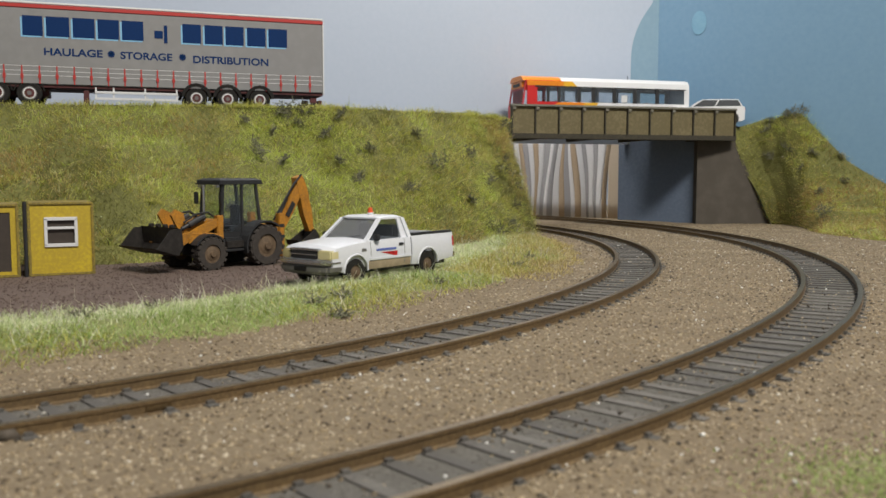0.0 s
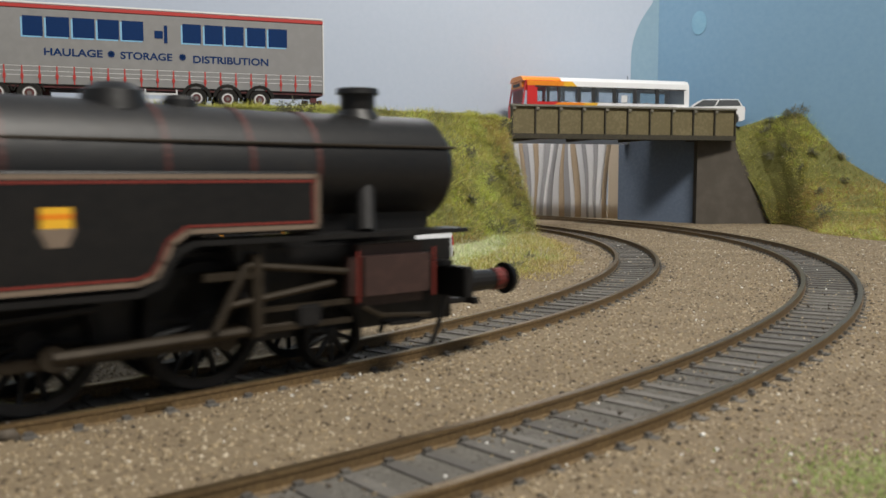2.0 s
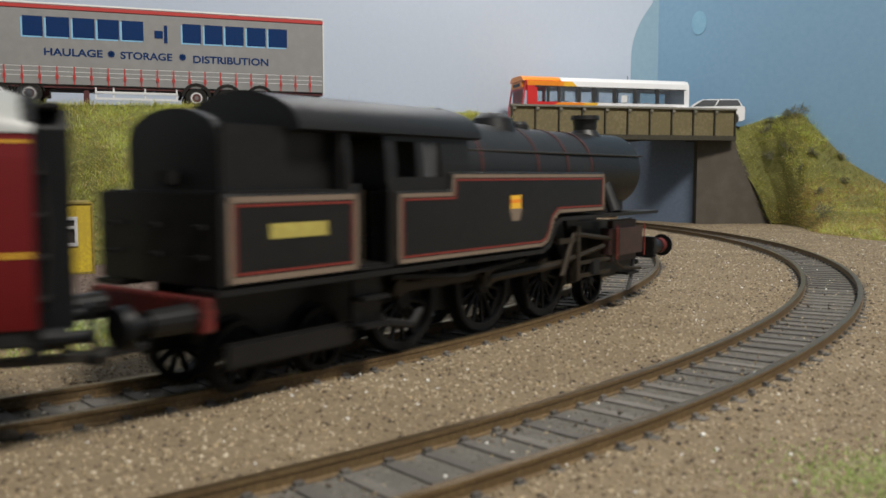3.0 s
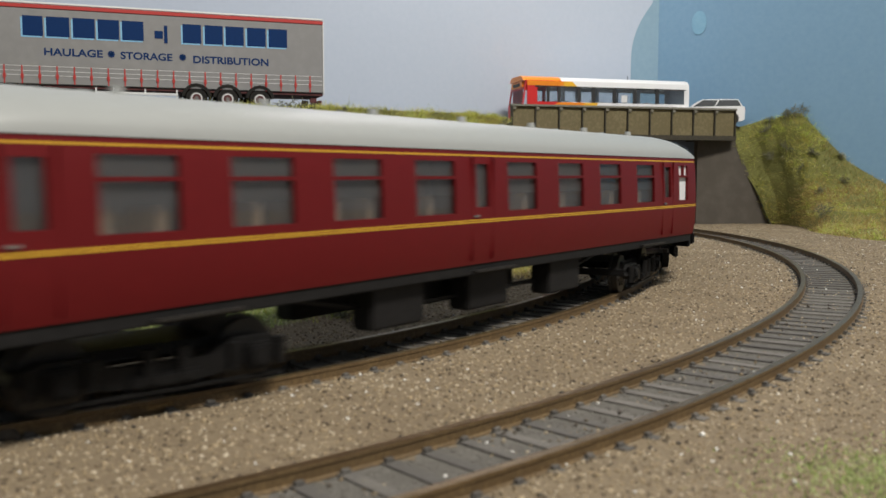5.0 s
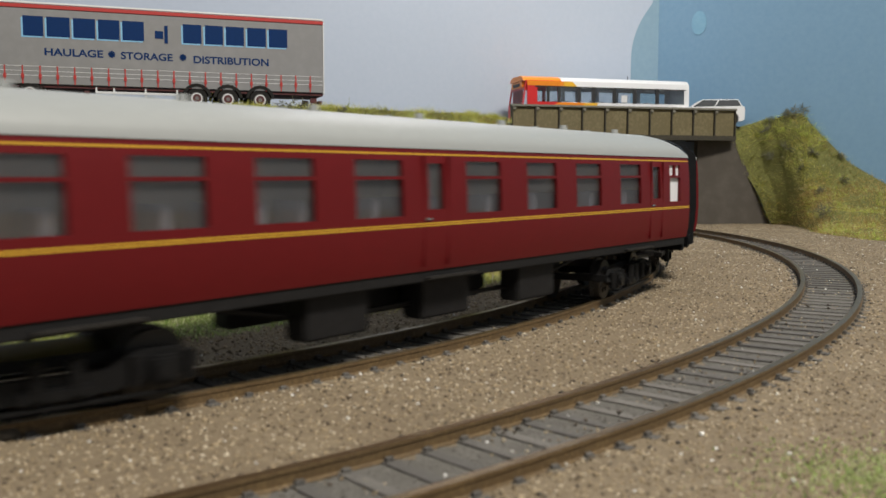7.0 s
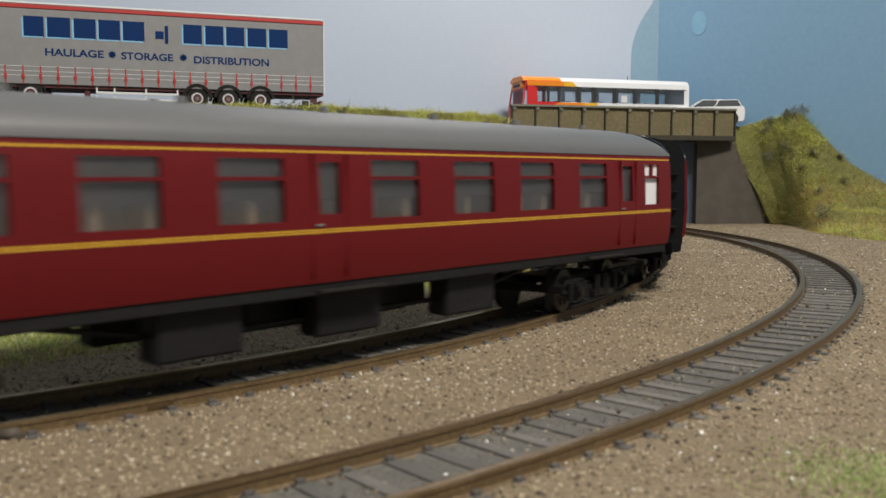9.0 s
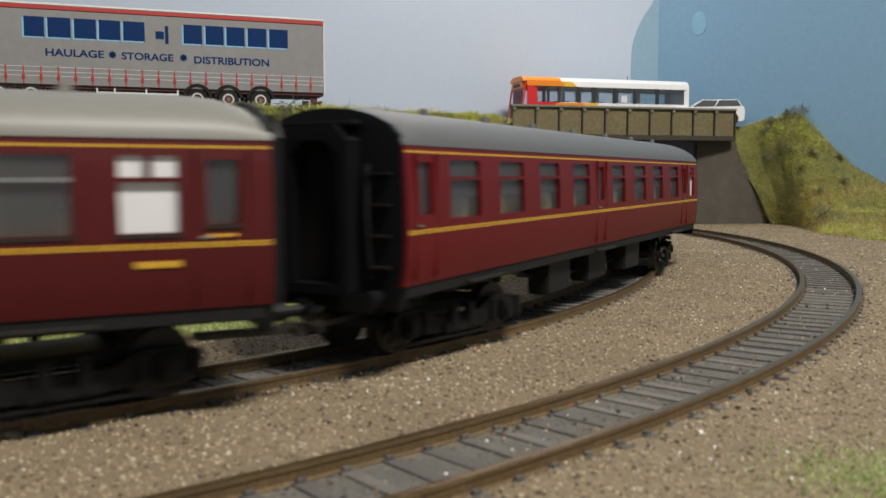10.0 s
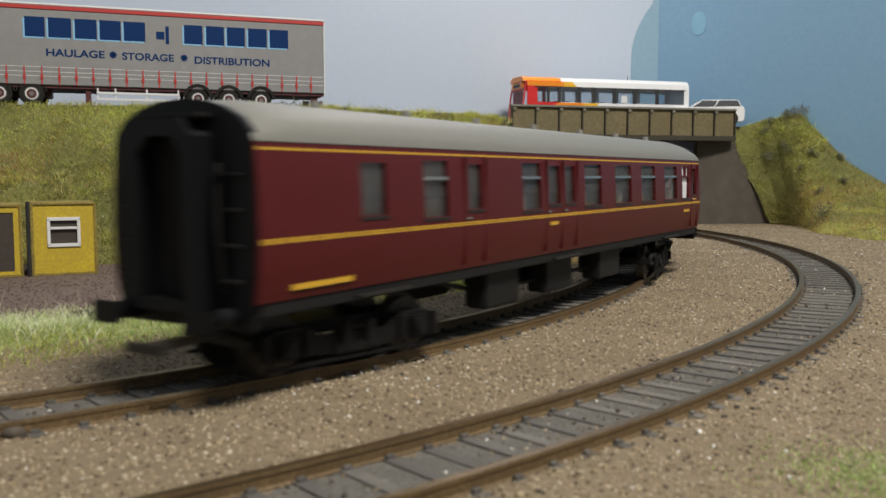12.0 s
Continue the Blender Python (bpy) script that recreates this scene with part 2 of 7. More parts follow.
M["cloth_beige"] = plain("beige_cloth", (0.66, 0.55, 0.42), 0.9, var=0.05)


# ---- mesh helpers, in millimetres ----
def part(name, bm, mat, parent=None, label="", loc=None):
    """Link a bmesh as one mesh object under a thing or a part. loc: its own origin, in the parent's millimetres."""
    if loc:
        bmesh.ops.translate(bm, verts=bm.verts, vec=[-c for c in loc])
    bmesh.ops.scale(bm, verts=bm.verts, vec=(S, S, S))
    me = bpy.data.meshes.new(name)
    bm.to_mesh(me)
    bm.free()
    me.materials.append(M[mat] if isinstance(mat, str) else mat)
    ob = new(name, me)
    if loc:
        ob.location = [c * S for c in loc]
    if parent:
        ob.parent = parent
    if label:
        tagged(ob, label)
    return ob


def raw(name, verts, faces, mat, parent=None, label="", smooth=False):
    me = bpy.data.meshes.new(name)
    me.from_pydata([tuple(float(c) * S for c in v) for v in verts], [], faces)
    me.materials.append(M[mat])
    if smooth:
        me.polygons.foreach_set("use_smooth", [True] * len(me.polygons))
    ob = new(name, me)
    if parent:
        ob.parent = parent
    if label:
        tagged(ob, label)
    return ob


def thing(name, label, category, group="", at=None):
    ob = new(name)
    ob.empty_display_size = 0.01
    if at:
        ob.matrix_basis = at
    return tagged(ob, label, category, group)


def bx(bm, x0, x1, y0, y1, z0, z1, bevel=0.0, m=None):
    """A box between two corners, with rounded edges."""
    r = bmesh.ops.create_cube(bm, size=1)
    vs = r["verts"]
    bmesh.ops.transform(bm, matrix=Matrix.LocRotScale(((x0 + x1) / 2, (y0 + y1) / 2, (z0 + z1) / 2), None, (abs(x1 - x0), abs(y1 - y0), abs(z1 - z0))), verts=vs)
    if bevel:
        es = list({e for v in vs for e in v.link_edges})
        g = bmesh.ops.bevel(bm, geom=es, offset=bevel, segments=2, affect="EDGES", clamp_overlap=True)
        vs = list({v for f in g["faces"] for v in f.verts} | {v for v in vs if v.is_valid})
    if m is not None:
        bmesh.ops.transform(bm, matrix=m, verts=vs)
    return bm


def rod(bm, p, q, r0, r1=None, seg=12):
    """A round bar from p to q."""
    p, q = Vector(p), Vector(q)
    d = q - p
    m = Matrix.Translation((p + q) / 2) @ d.to_track_quat("Z", "Y").to_matrix().to_4x4()
    bmesh.ops.create_cone(bm, cap_ends=True, segments=seg, radius1=r0, radius2=r0 if r1 is None else r1, depth=d.length, matrix=m)
    return bm


def loft(bm, rings, caps=True, closed=True):
    """Skin between rings of equally many points."""
    vs = [[bm.verts.new(p) for p in ring] for ring in rings]
    n = len(vs[0])
    for a, b in zip(vs, vs[1:]):
        for i in range(n if closed else n - 1):
            j = (i + 1) % n
            bm.faces.new((a[i], a[j], b[j], b[i]))
    if caps and closed:
        bm.faces.new(list(reversed(vs[0])))
        bm.faces.new(vs[-1])
    bmesh.ops.recalc_face_normals(bm, faces=bm.faces)
    return bm


def prism(bm, pts, y0, y1, axis="y"):
    """A flat outline (x, z) given thickness along y (or (y, z) along x)."""
    mk = (lambda p, c: (p[0], c, p[1])) if axis == "y" else (lambda p, c: (c, p[0], p[1])) if axis == "x" else (lambda p, c: (p[0], p[1], c))
    return loft(bm, [[mk(p, y0) for p in pts], [mk(p, y1) for p in pts]])


def pipe(bm, pts, r, seg=6):
    for a, b in zip(pts, pts[1:]):
        rod(bm, a, b, r, seg=seg)
    return bm


def smooth(ob, angle=35):
    ob.data.polygons.foreach_set("use_smooth", [True] * len(ob.data.polygons))
    ob.data.set_sharp_from_angle(angle=radians(angle))
    return ob


def soften(ob, w=0.45):
    """Rounded edges on a pressed body part."""
    b = ob.modifiers.new("edges", "BEVEL")
    b.width, b.segments, b.limit_method, b.angle_limit = w * S, 3, "ANGLE", radians(25)
    return smooth(ob, 40)


def B():
    return bmesh.new()


# ---- plan ----
AX, AY, AR = -355.15, 493.4, 452.75     # the near line's curve
BX, BY, BR = -356.14, 515.82, 533.92    # the outer line's curve
GAUGE = 16.5


def seg_dist(x, y, line):
    """Signed distance to a polyline (positive to its left side as it runs)."""
    best = np.full(np.shape(x), 1e9)
    sign = np.ones(np.shape(x))
    for (ax, ay), (bx_, by_) in zip(line, line[1:]):
        dx, dy = bx_ - ax, by_ - ay
        k = np.clip(((x - ax) * dx + (y - ay) * dy) / (dx * dx + dy * dy), 0, 1)
        d = np.hypot(x - ax - k * dx, y - ay - k * dy)
        s = np.sign(dx * (y - ay) - dy * (x - ax))
        near = d < best
        best, sign = np.where(near, d, best), np.where(near, s, sign)
    return best * sign


def lumps(x, y, size, seed=0.0):
    """Smooth cheap unevenness, about -1 to 1."""
    return (np.sin(x / size + 1.3 * np.sin(y / size * 0.8 + seed) + seed) + np.sin(y / size * 1.17 - 1.1 * np.sin(x / size * 0.7 + 2 * seed)) + np.sin((x + y) / size * 0.63 + seed * 3)) / 3


def ground_z(x, y):
    """Height of the baseboard scenery: ballast, track bed, verge and yard."""
    ra, rb = np.hypot(x - AX, y - AY) - AR, np.hypot(x - BX, y - BY) - BR
    z = -2.25 + 0.3 * lumps(x, y, 13) + 0.25 * lumps(x, y, 4.1, 2)
    for r in (ra, rb):
        k = np.clip((11.6 - np.abs(r)) / 2, 0, 1)
        z = z * (1 - k) - 2.55 * k
    k = np.clip((-ra - 24) / 24, 0, 1)
    k = k * k * (3 - 2 * k)
    verge = 2.4 * np.exp(-(((-ra - 64) / 15) ** 2)) * (1 + 0.45 * lumps(x, y, 17, 4))
    z = z * (1 - k) + (0.25 * lumps(x, y, 22, 1) * 0.5) * k + verge * k
    return z


def kind_of(x, y):
    return np.hypot(x - AX, y - AY) - AR, np.hypot(x - BX, y - BY) - BR


xs = np.concatenate([np.linspace(-1000, -345, 24), np.arange(-340, 330, 3.0), np.linspace(335, 800, 14)])
ys = np.concatenate([np.linspace(-420, 15, 16), np.arange(18, 800, 3.0), np.linspace(805, 1150, 14)])
gx, gy = np.meshgrid(xs, ys)
gz = ground_z(gx, gy)
nx = len(xs)
idx = lambda i, j: i * nx + j
ra, rb = kind_of(gx, gy)
cells = {"ballast": [], "grey_ballast": [], "yard": [], "verge_soil": []}
for i in range(len(ys) - 1):
    for j in range(nx - 1):
        a, b = ra[i, j], rb[i, j]
        k = "grey_ballast" if min(abs(a + 0.0), abs(b)) < 8.2 else "yard" if a < -94 + 6 * math.sin(gx[i, j] / 17) else "verge_soil" if a < -44 + 5 * math.sin(gx[i, j] / 11) else "ballast"
        cells[k].append((idx(i, j), idx(i, j + 1), idx(i + 1, j + 1), idx(i + 1, j)))
faces = [f for k in cells for f in cells[k]]
ground = raw("ground", np.stack([gx, gy, gz], -1).reshape(-1, 3), faces, "ballast", smooth=True)
for k in ("grey_ballast", "yard", "verge_soil"):
    ground.data.materials.append(M[k])
slots = [i for i, k in enumerate(cells) for _ in cells[k]]
ground.data.polygons.foreach_set("material_index", slots)
tagged(ground, "baseboard of tan ballast, grey track bed and brown cinder yard", "ground", kind="structure")


# ---- sky boards, embankments, bridge ----
def board(name, p, q, z0, z1, thick, mat, label):
    (x0, y0), (x1, y1) = p, q
    d = Vector((x1 - x0, y1 - y0, 0)).normalized()
    n = Vector((-d.y, d.x, 0)) * thick
    bm = B()
    ring = [(x0, y0), (x1, y1), (x1 + n.x, y1 + n.y), (x0 + n.x, y0 + n.y)]
    loft(bm, [[(x, y, z0) for x, y in ring], [(x, y, z1) for x, y in ring]])
    return tagged(part(name, bm, mat), label, "wall", kind="structure")


bl = lambda x: 726 + 0.32 * x      # line of the long sky board
board("wall_sky_long", (-760, bl(-760)), (-150, bl(-150)), -6, 520, 6, "sky_pale", "pale grey-blue painted sky backboard")
def curved_board(name, left, right, mat, label):
    """A piece of the long sky board whose side edges bend with height."""
    zs = [64 + 456 * i / 60 for i in range(61)]
    bm = B()
    rings = [[(left(z), bl(left(z)), z), (right(z), bl(right(z)), z), (right(z) - 1.8, bl(right(z)) + 5.7, z), (left(z) - 1.8, bl(left(z)) + 5.7, z)] for z in zs]
    loft(bm, rings)
    return tagged(part(name, bm, mat), label, "wall", kind="structure")


# the corner strip is bluer than the rest; its left edge bends with height
strip_edge = lambda z: 162.5 + 21 * min(1.0, max(0.0, (z - 138) / 50)) ** 2
curved_board("wall_sky_bridge", lambda z: -150, strip_edge, "sky_pale", "pale sky backboard cut away over the tracks")
curved_board("wall_sky_corner", strip_edge, lambda z: 188, "sky_mid", "bluer strip with a curved edge in the corner of the sky board")
board("wall_sky_side", (188, bl(188)), (560, bl(188) - 372 / 1.4), -6, 520, 6, "sky_blue", "blue painted sky backboard with scuffed paint")
board("wall_under_bridge", (155, 787), (212, 727), -4, 74, 4, "blue_panel", "dull grey-blue board behind the bridge opening")

TOE = [(-640, 300), (-420, 335), (-190, 368), (-140, 368), (-110, 392), (-65, 418), (-20, 440), (20, 475), (48, 530), (62, 585), (55, 625), (38, 668), (4, 728)]
TOP = [(-640, 455), (-420, 470), (-247, 485), (-154, 496), (-118, 500), (-90, 505), (-60, 512), (6, 558), (30, 590), (40, 620), (42, 645), (28, 672), (0, 728)]
ROAD_Z = 77.0


def resample(line, n):
    p = np.array(line, float)
    d = np.r_[0, np.cumsum(np.hypot(*np.diff(p, axis=0).T))]
    t = np.linspace(0, d[-1], n)
    return np.stack([np.interp(t, d, p[:, 0]), np.interp(t, d, p[:, 1])], -1)


def bank(name, toe, top, ztop, n, rows, label, seed, swell=0.0):
    """A turf slope between its foot and its upper edge; returns the object and its surface points."""
    k = len(toe)
    u = np.linspace(0, k - 1, n)
    f = lambda line, c: np.interp(u, np.arange(k), np.array(line, float)[:, c])
    a, b = np.stack([f(toe, 0), f(toe, 1)], -1), np.stack([f(top, 0), f(top, 1)], -1)
    zt = np.interp(u, np.arange(k), ztop)
    out = np.zeros((rows, n, 3))
    for r in range(rows):
        v = r / (rows - 1)
        out[r, :, :2] = a * (1 - v) + b * v
        out[r, :, 2] = -3 * (1 - v) + zt * v ** (0.92 + (swell > 0) * 0.75 * np.clip((u - 2.5) / 2, 0, 1)) + swell * math.sin(math.pi * v) * np.clip(u / 2, 0, 1) * np.clip((4.5 - u) / 2, 0, 1)
    x, y, z = out[..., 0], out[..., 1], out[..., 2]
    v = np.linspace(0, 1, rows)[:, None]
    edge = np.sin(np.pi * np.clip(v, 0, 1)) ** 0.5
    w = (4.6 * lumps(x + z, y, 23, seed) + 3.2 * lumps(x - z * 0.6, y + z, 9, seed + 1) + 1.6 * lumps(x + z * 0.4, y - z, 3.7, seed + 2)) * edge
    out[..., 2] += w
    out[..., 1] -= w * 0.5
    idx = lambda i, j: i * n + j
    fs = [(idx(i, j), idx(i, j + 1), idx(i + 1, j + 1), idx(i + 1, j)) for i in range(rows - 1) for j in range(n - 1)]
    ob = raw(name, out.reshape(-1, 3), fs, "soil", smooth=True)
    tagged(ob, label, "embankment", kind="structure")
    return ob, out


bank_long, bank_pts = bank("embankment", TOE, TOP, [75.5] * len(TOE), 320, 40, "steep grassy embankment of green and straw static grass", 1.0)
RTOE = [(266, 716), (273, 711), (277, 700), (274, 672), (264, 634), (257, 600), (258, 566), (264, 530), (272, 490), (282, 420), (292, 340)]
RTOP = [(231, 722), (252, 732), (266, 731), (286, 716), (299.5, 706), (316.6, 694), (339, 678), (362, 661), (400, 633), (450, 598), (500, 562)]
bank_side, side_pts = bank("embankment_side", RTOE, RTOP, [74, 79, 84, 87, 69, 47, 30, 22, 17, 14, 12], 170, 26, "grassy embankment falling away beside the bridge wing wall", 3.0, 8.0)

bm = B()
road_edge = [(x, y) for x, y in TOP]
loft(bm, [[(x, y, z) for x, y in road_edge] + [(-640, bl(-640), z)] for z in (72.5, 76.0)])
part_road = tagged(part("road", bm, "road"), "grey road on top of the embankment", "road", kind="structure")
bm = B()
loft(bm, [[(231, 724, z), (240, 729, z), (248, 738, z), (226, 752, z), (196, 768, z)] for z in (70.0, 77.0)])
tagged(part("road_side", bm, "road"), "grey road end beyond the bridge", "road", kind="structure")


def girder_bridge():
    g = thing("girder_bridge", "weathered brown plate girder road bridge over the tracks", "bridge")
    a, b = Vector((51, 665, 0)), Vector((234, 715, 0))
    d = (b - a).normalized()
    rot = Matrix.Translation(a) @ Matrix.Rotation(math.atan2(d.y, d.x), 4, "Z")
    g.matrix_basis = Matrix.Translation(rot.translation * S) @ rot.to_3x3().to_4x4()
    L = (b - a).length
    part("web", bx(B(), 0, L, 1.2, 3, 66, 89), "girder", g)
    part("top_flange", bx(B(), -0.5, L + 0.5, -1.2, 4.5, 88.6, 90.2, 0.2), "girder_cap", g, "grey weathered top flange")
    part("bottom_flange", bx(B(), -0.5, L + 0.5, -1.2, 4.5, 64.6, 68.6, 0.3), "girder_dark", g, "dark brown bottom flange")
    step = L / 10
    for i in range(11):
        x = min(max(i * step, 0.5), L - 0.5)
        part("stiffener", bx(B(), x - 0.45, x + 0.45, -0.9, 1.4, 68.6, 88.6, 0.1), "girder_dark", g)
        if i < 10:
            part("gusset", bx(B(), x + 0.5, x + 3, -0.6, 1.25, 86.2, 88.5, 0.2), "girder_cap", g)
    part("deck", bx(B(), 0.5, L - 2, 3.2, 62, 68, 76.6, 0.2), "road", g, "road deck of the bridge")
    for i in range(4):
        x = L * (i + 0.5) / 4
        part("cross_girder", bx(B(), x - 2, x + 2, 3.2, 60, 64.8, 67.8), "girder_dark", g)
    return g


girder_bridge()
bm = B()
prism(bm, [(206, -4), (267, -4), (234, 70), (206, 70)], 722, 730)
wing = tagged(part("wing_wall", bm, "concrete"), "dark grey concrete wing wall under the bridge end", "wall", kind="structure")
bm = B()
loft(bm, [[(206, 730.5, z), (214, 730.5, z), (222, 790, z), (214, 790, z)] for z in (-4, 66)])
tagged(part("wall_abutment", bm, "concrete"), "dark concrete abutment wall", "wall", kind="structure")


# ---- track ----
def ring_pt(c, r, a, z):
    return (c[0] + r * math.cos(a), c[1] + r * math.sin(a), z)


def build_track(name, c, R, a0, a1, label):
    t = thing(name, label, "railway track", "two curved tracks")
    prof = [(-0.95, -2.5), (0.95, -2.5), (0.95, -2.3), (0.58, -2.1), (0.58, -0.9), (0.75, -0.6), (0.75, 0.0), (-0.75, 0.0), (-0.75, -0.6), (-0.58, -0.9), (-0.58, -2.1), (-0.95, -2.3)]
    n = 420
    for side in (-1, 1):
        r = R + side * (GAUGE / 2 + 0.75)
        vs, fs, mi = [], [], []
        for i in range(n):
            a = 2 * math.pi * i / n
            for dr, z in prof:
                vs.append(ring_pt(c, r + dr, a, z))
        k = len(prof)
        for i in range(n):
            for j in range(k):
                i2, j2 = (i + 1) % n, (j + 1) % k
                fs.append((i * k + j, i2 * k + j, i2 * k + j2, i * k + j2))
                mi.append(1 if j == 6 else 0)
        ob = raw("rail", vs, fs, "rail_side", t)
        ob.data.materials.append(M["rail_top"])
        ob.data.polygons.foreach_set("material_index", mi)
    step = 7.4 / R
    n1 = int((a1 - a0) / step)
    rnd = random.Random(4)
    bm = B()
    bx(bm, -12.6, 12.6, -1.45, 1.45, -4.4, -2.12, 0.3)
    for s in (-1, 1):
        for e in (-1, 1):
            bx(bm, s * 9 + e * 1.3 - 0.45, s * 9 + e * 1.25 + 0.5, -0.75, 0.75, -2.4, -1.55, 0.15)
    first = part("sleeper", bm, "sleeper", t)
    for i in range(n1):
        a = a0 + i * step
        o = first if i == 0 else new("sleeper", first.data)
        o.parent = t
        m = Matrix.Rotation(a + rnd.uniform(-0.012, 0.012), 4, "Z")
        m.translation = Vector(ring_pt(c, R, a, rnd.uniform(-0.22, 0.02))) * S
        o.matrix_basis = m
    vs, fs = [], []
    a = a1
    while a < a0 + 2 * math.pi - step:
        cs, sn = math.cos(a), math.sin(a)
        q = len(vs)
        for z in (-4.4, -2.2):
            for u, v in ((-13.4, -1.5), (13.4, -1.5), (13.4, 1.5), (-13.4, 1.5)):
                vs.append((c[0] + (R + u) * cs - v * sn, c[1] + (R + u) * sn + v * cs, z))
        fs += [(q + 4, q + 5, q + 6, q + 7), (q, q + 1, q + 5, q + 4), (q + 1, q + 2, q + 6, q + 5), (q + 2, q + 3, q + 7, q + 6), (q + 3, q, q + 4, q + 7)]
        a += step
    tagged(raw("far_sleepers", vs, fs, "sleeper", t), kind="stuff")
    return t


track_a = build_track("railway_track", (AX, AY), AR, radians(-66), radians(42), "curved single track with rusty rails on dark sleepers")
for a_deg, R_j in ((-48.4, AR + 9),):
    c0 = (AX, AY) if R_j < 500 else (BX, BY)
    bm = B()
    bx(bm, -0.8, 0.8, -2.4, 2.4, -1.8, -0.85, 0.15)
    q = part("fishplate", bm, "rail_top", track_a if R_j < 500 else None, "bright rail joiner")
    m = Matrix.Rotation(radians(a_deg), 4, "Z")
    m.translation = Vector(ring_pt(c0, R_j, radians(a_deg), 0)) * S
    q.matrix_basis = m
build_track("railway_track", (BX, BY), BR, radians(-66), radians(45), "outer curved track with rusty rails and weathered sleepers")


# ---- cloth seen through the bridge ----
def striped_curtain():
    c = thing("striped_curtain", "hanging white cloth with grey and tan stripes behind the bridge", "curtain")
    p0, p1 = Vector((172, 800)), Vector((-30, 962))
    L = (p1 - p0).length
    d = (p1 - p0) / L
    n = Vector((-d.y, d.x))
    fold = lambda u: 1.0 * math.sin(u / 4.2) + 0.5 * math.sin(u / 2.3 + 1)
    bounds, u, rnd = [0.0, 26.0], 26.0, random.Random(8)
    kinds = ["cloth_beige"]
    cyc = ["cloth_brown", "cloth", "cloth_grey", "cloth", "cloth_grey", "cloth", "cloth_brown", "cloth", "cloth_grey"]
    i = 0
    while u < L - 8:
        w = rnd.uniform(3.4, 6.4) if cyc[i % 9] != "cloth" else rnd.uniform(4.0, 7.5)
        u += w
        bounds.append(u)
        kinds.append(cyc[i % 9])
        i += 1
    for a, b, k in zip(bounds, bounds[1:], kinds):
        m = max(2, int((b - a) / 1.2))
        vs, fs = [], []
        for t in np.linspace(a, b, m + 1):
            f = 0.0 if k == "cloth_beige" else fold(t)
            for z in (-2.6, 12, 25, 38, 50, 64, 95):
                lean = (z - 30) * 0.10 * math.sin(t / 11) + 1.5 * math.sin(z / 17 + t / 9) if k != "cloth_beige" else 0
                q = p0 + d * (t - lean) + n * f
                vs.append((q.x, q.y, z))
        for j in range(m):
            for r in range(6):
                fs.append((j * 7 + r, j * 7 + 7 + r, j * 7 + 8 + r, j * 7 + 1 + r))
        ob = raw("cloth_strip", vs, fs, k, c, smooth=True)
        sol = ob.modifiers.new("thick", "SOLIDIFY")
        sol.thickness = 0.0004
    return c


striped_curtain()


# ---- shared pieces ----
def side_panel(bounds, holes, zs, ys, thick, sign):
    """A pierced, curved side: x from bounds, holes [(x0, x1, z0, z1)], the outline ys over zs."""
    xs = sorted({*bounds, *[h for a in holes for h in a[:2]]})
    zz = sorted({*zs, *[h for a in holes for h in a[2:]]})
    yy = np.interp(zz, zs, ys)
    bm = B()
    ov = [[bm.verts.new((x, sign * y, z)) for z, y in zip(zz, yy)] for x in xs]
    iv = [[bm.verts.new((x, sign * (y - thick), z)) for z, y in zip(zz, yy)] for x in xs]
    here = {}
    for i in range(len(xs) - 1):
        for j in range(len(zz) - 1):
            cx, cz = (xs[i] + xs[i + 1]) / 2, (zz[j] + zz[j + 1]) / 2
            here[i, j] = not any(a < cx < b and c < cz < d for a, b, c, d in holes)
    for (i, j), solid in here.items():
        if not solid:
            continue
        bm.faces.new((ov[i][j], ov[i + 1][j], ov[i + 1][j + 1], ov[i][j + 1]))
        bm.faces.new((iv[i][j], iv[i][j + 1], iv[i + 1][j + 1], iv[i + 1][j]))
        for (k, l), (e, f) in {(i - 1, j): ((i, j), (i, j + 1)), (i + 1, j): ((i + 1, j), (i + 1, j + 1)), (i, j - 1): ((i, j), (i + 1, j)), (i, j + 1): ((i, j + 1), (i + 1, j + 1))}.items():
            if not here.get((k, l), False):
                bm.faces.new((ov[e[0]][e[1]], ov[f[0]][f[1]], iv[f[0]][f[1]], iv[e[0]][e[1]]))
    bmesh.ops.recalc_face_normals(bm, faces=bm.faces)
    return bm


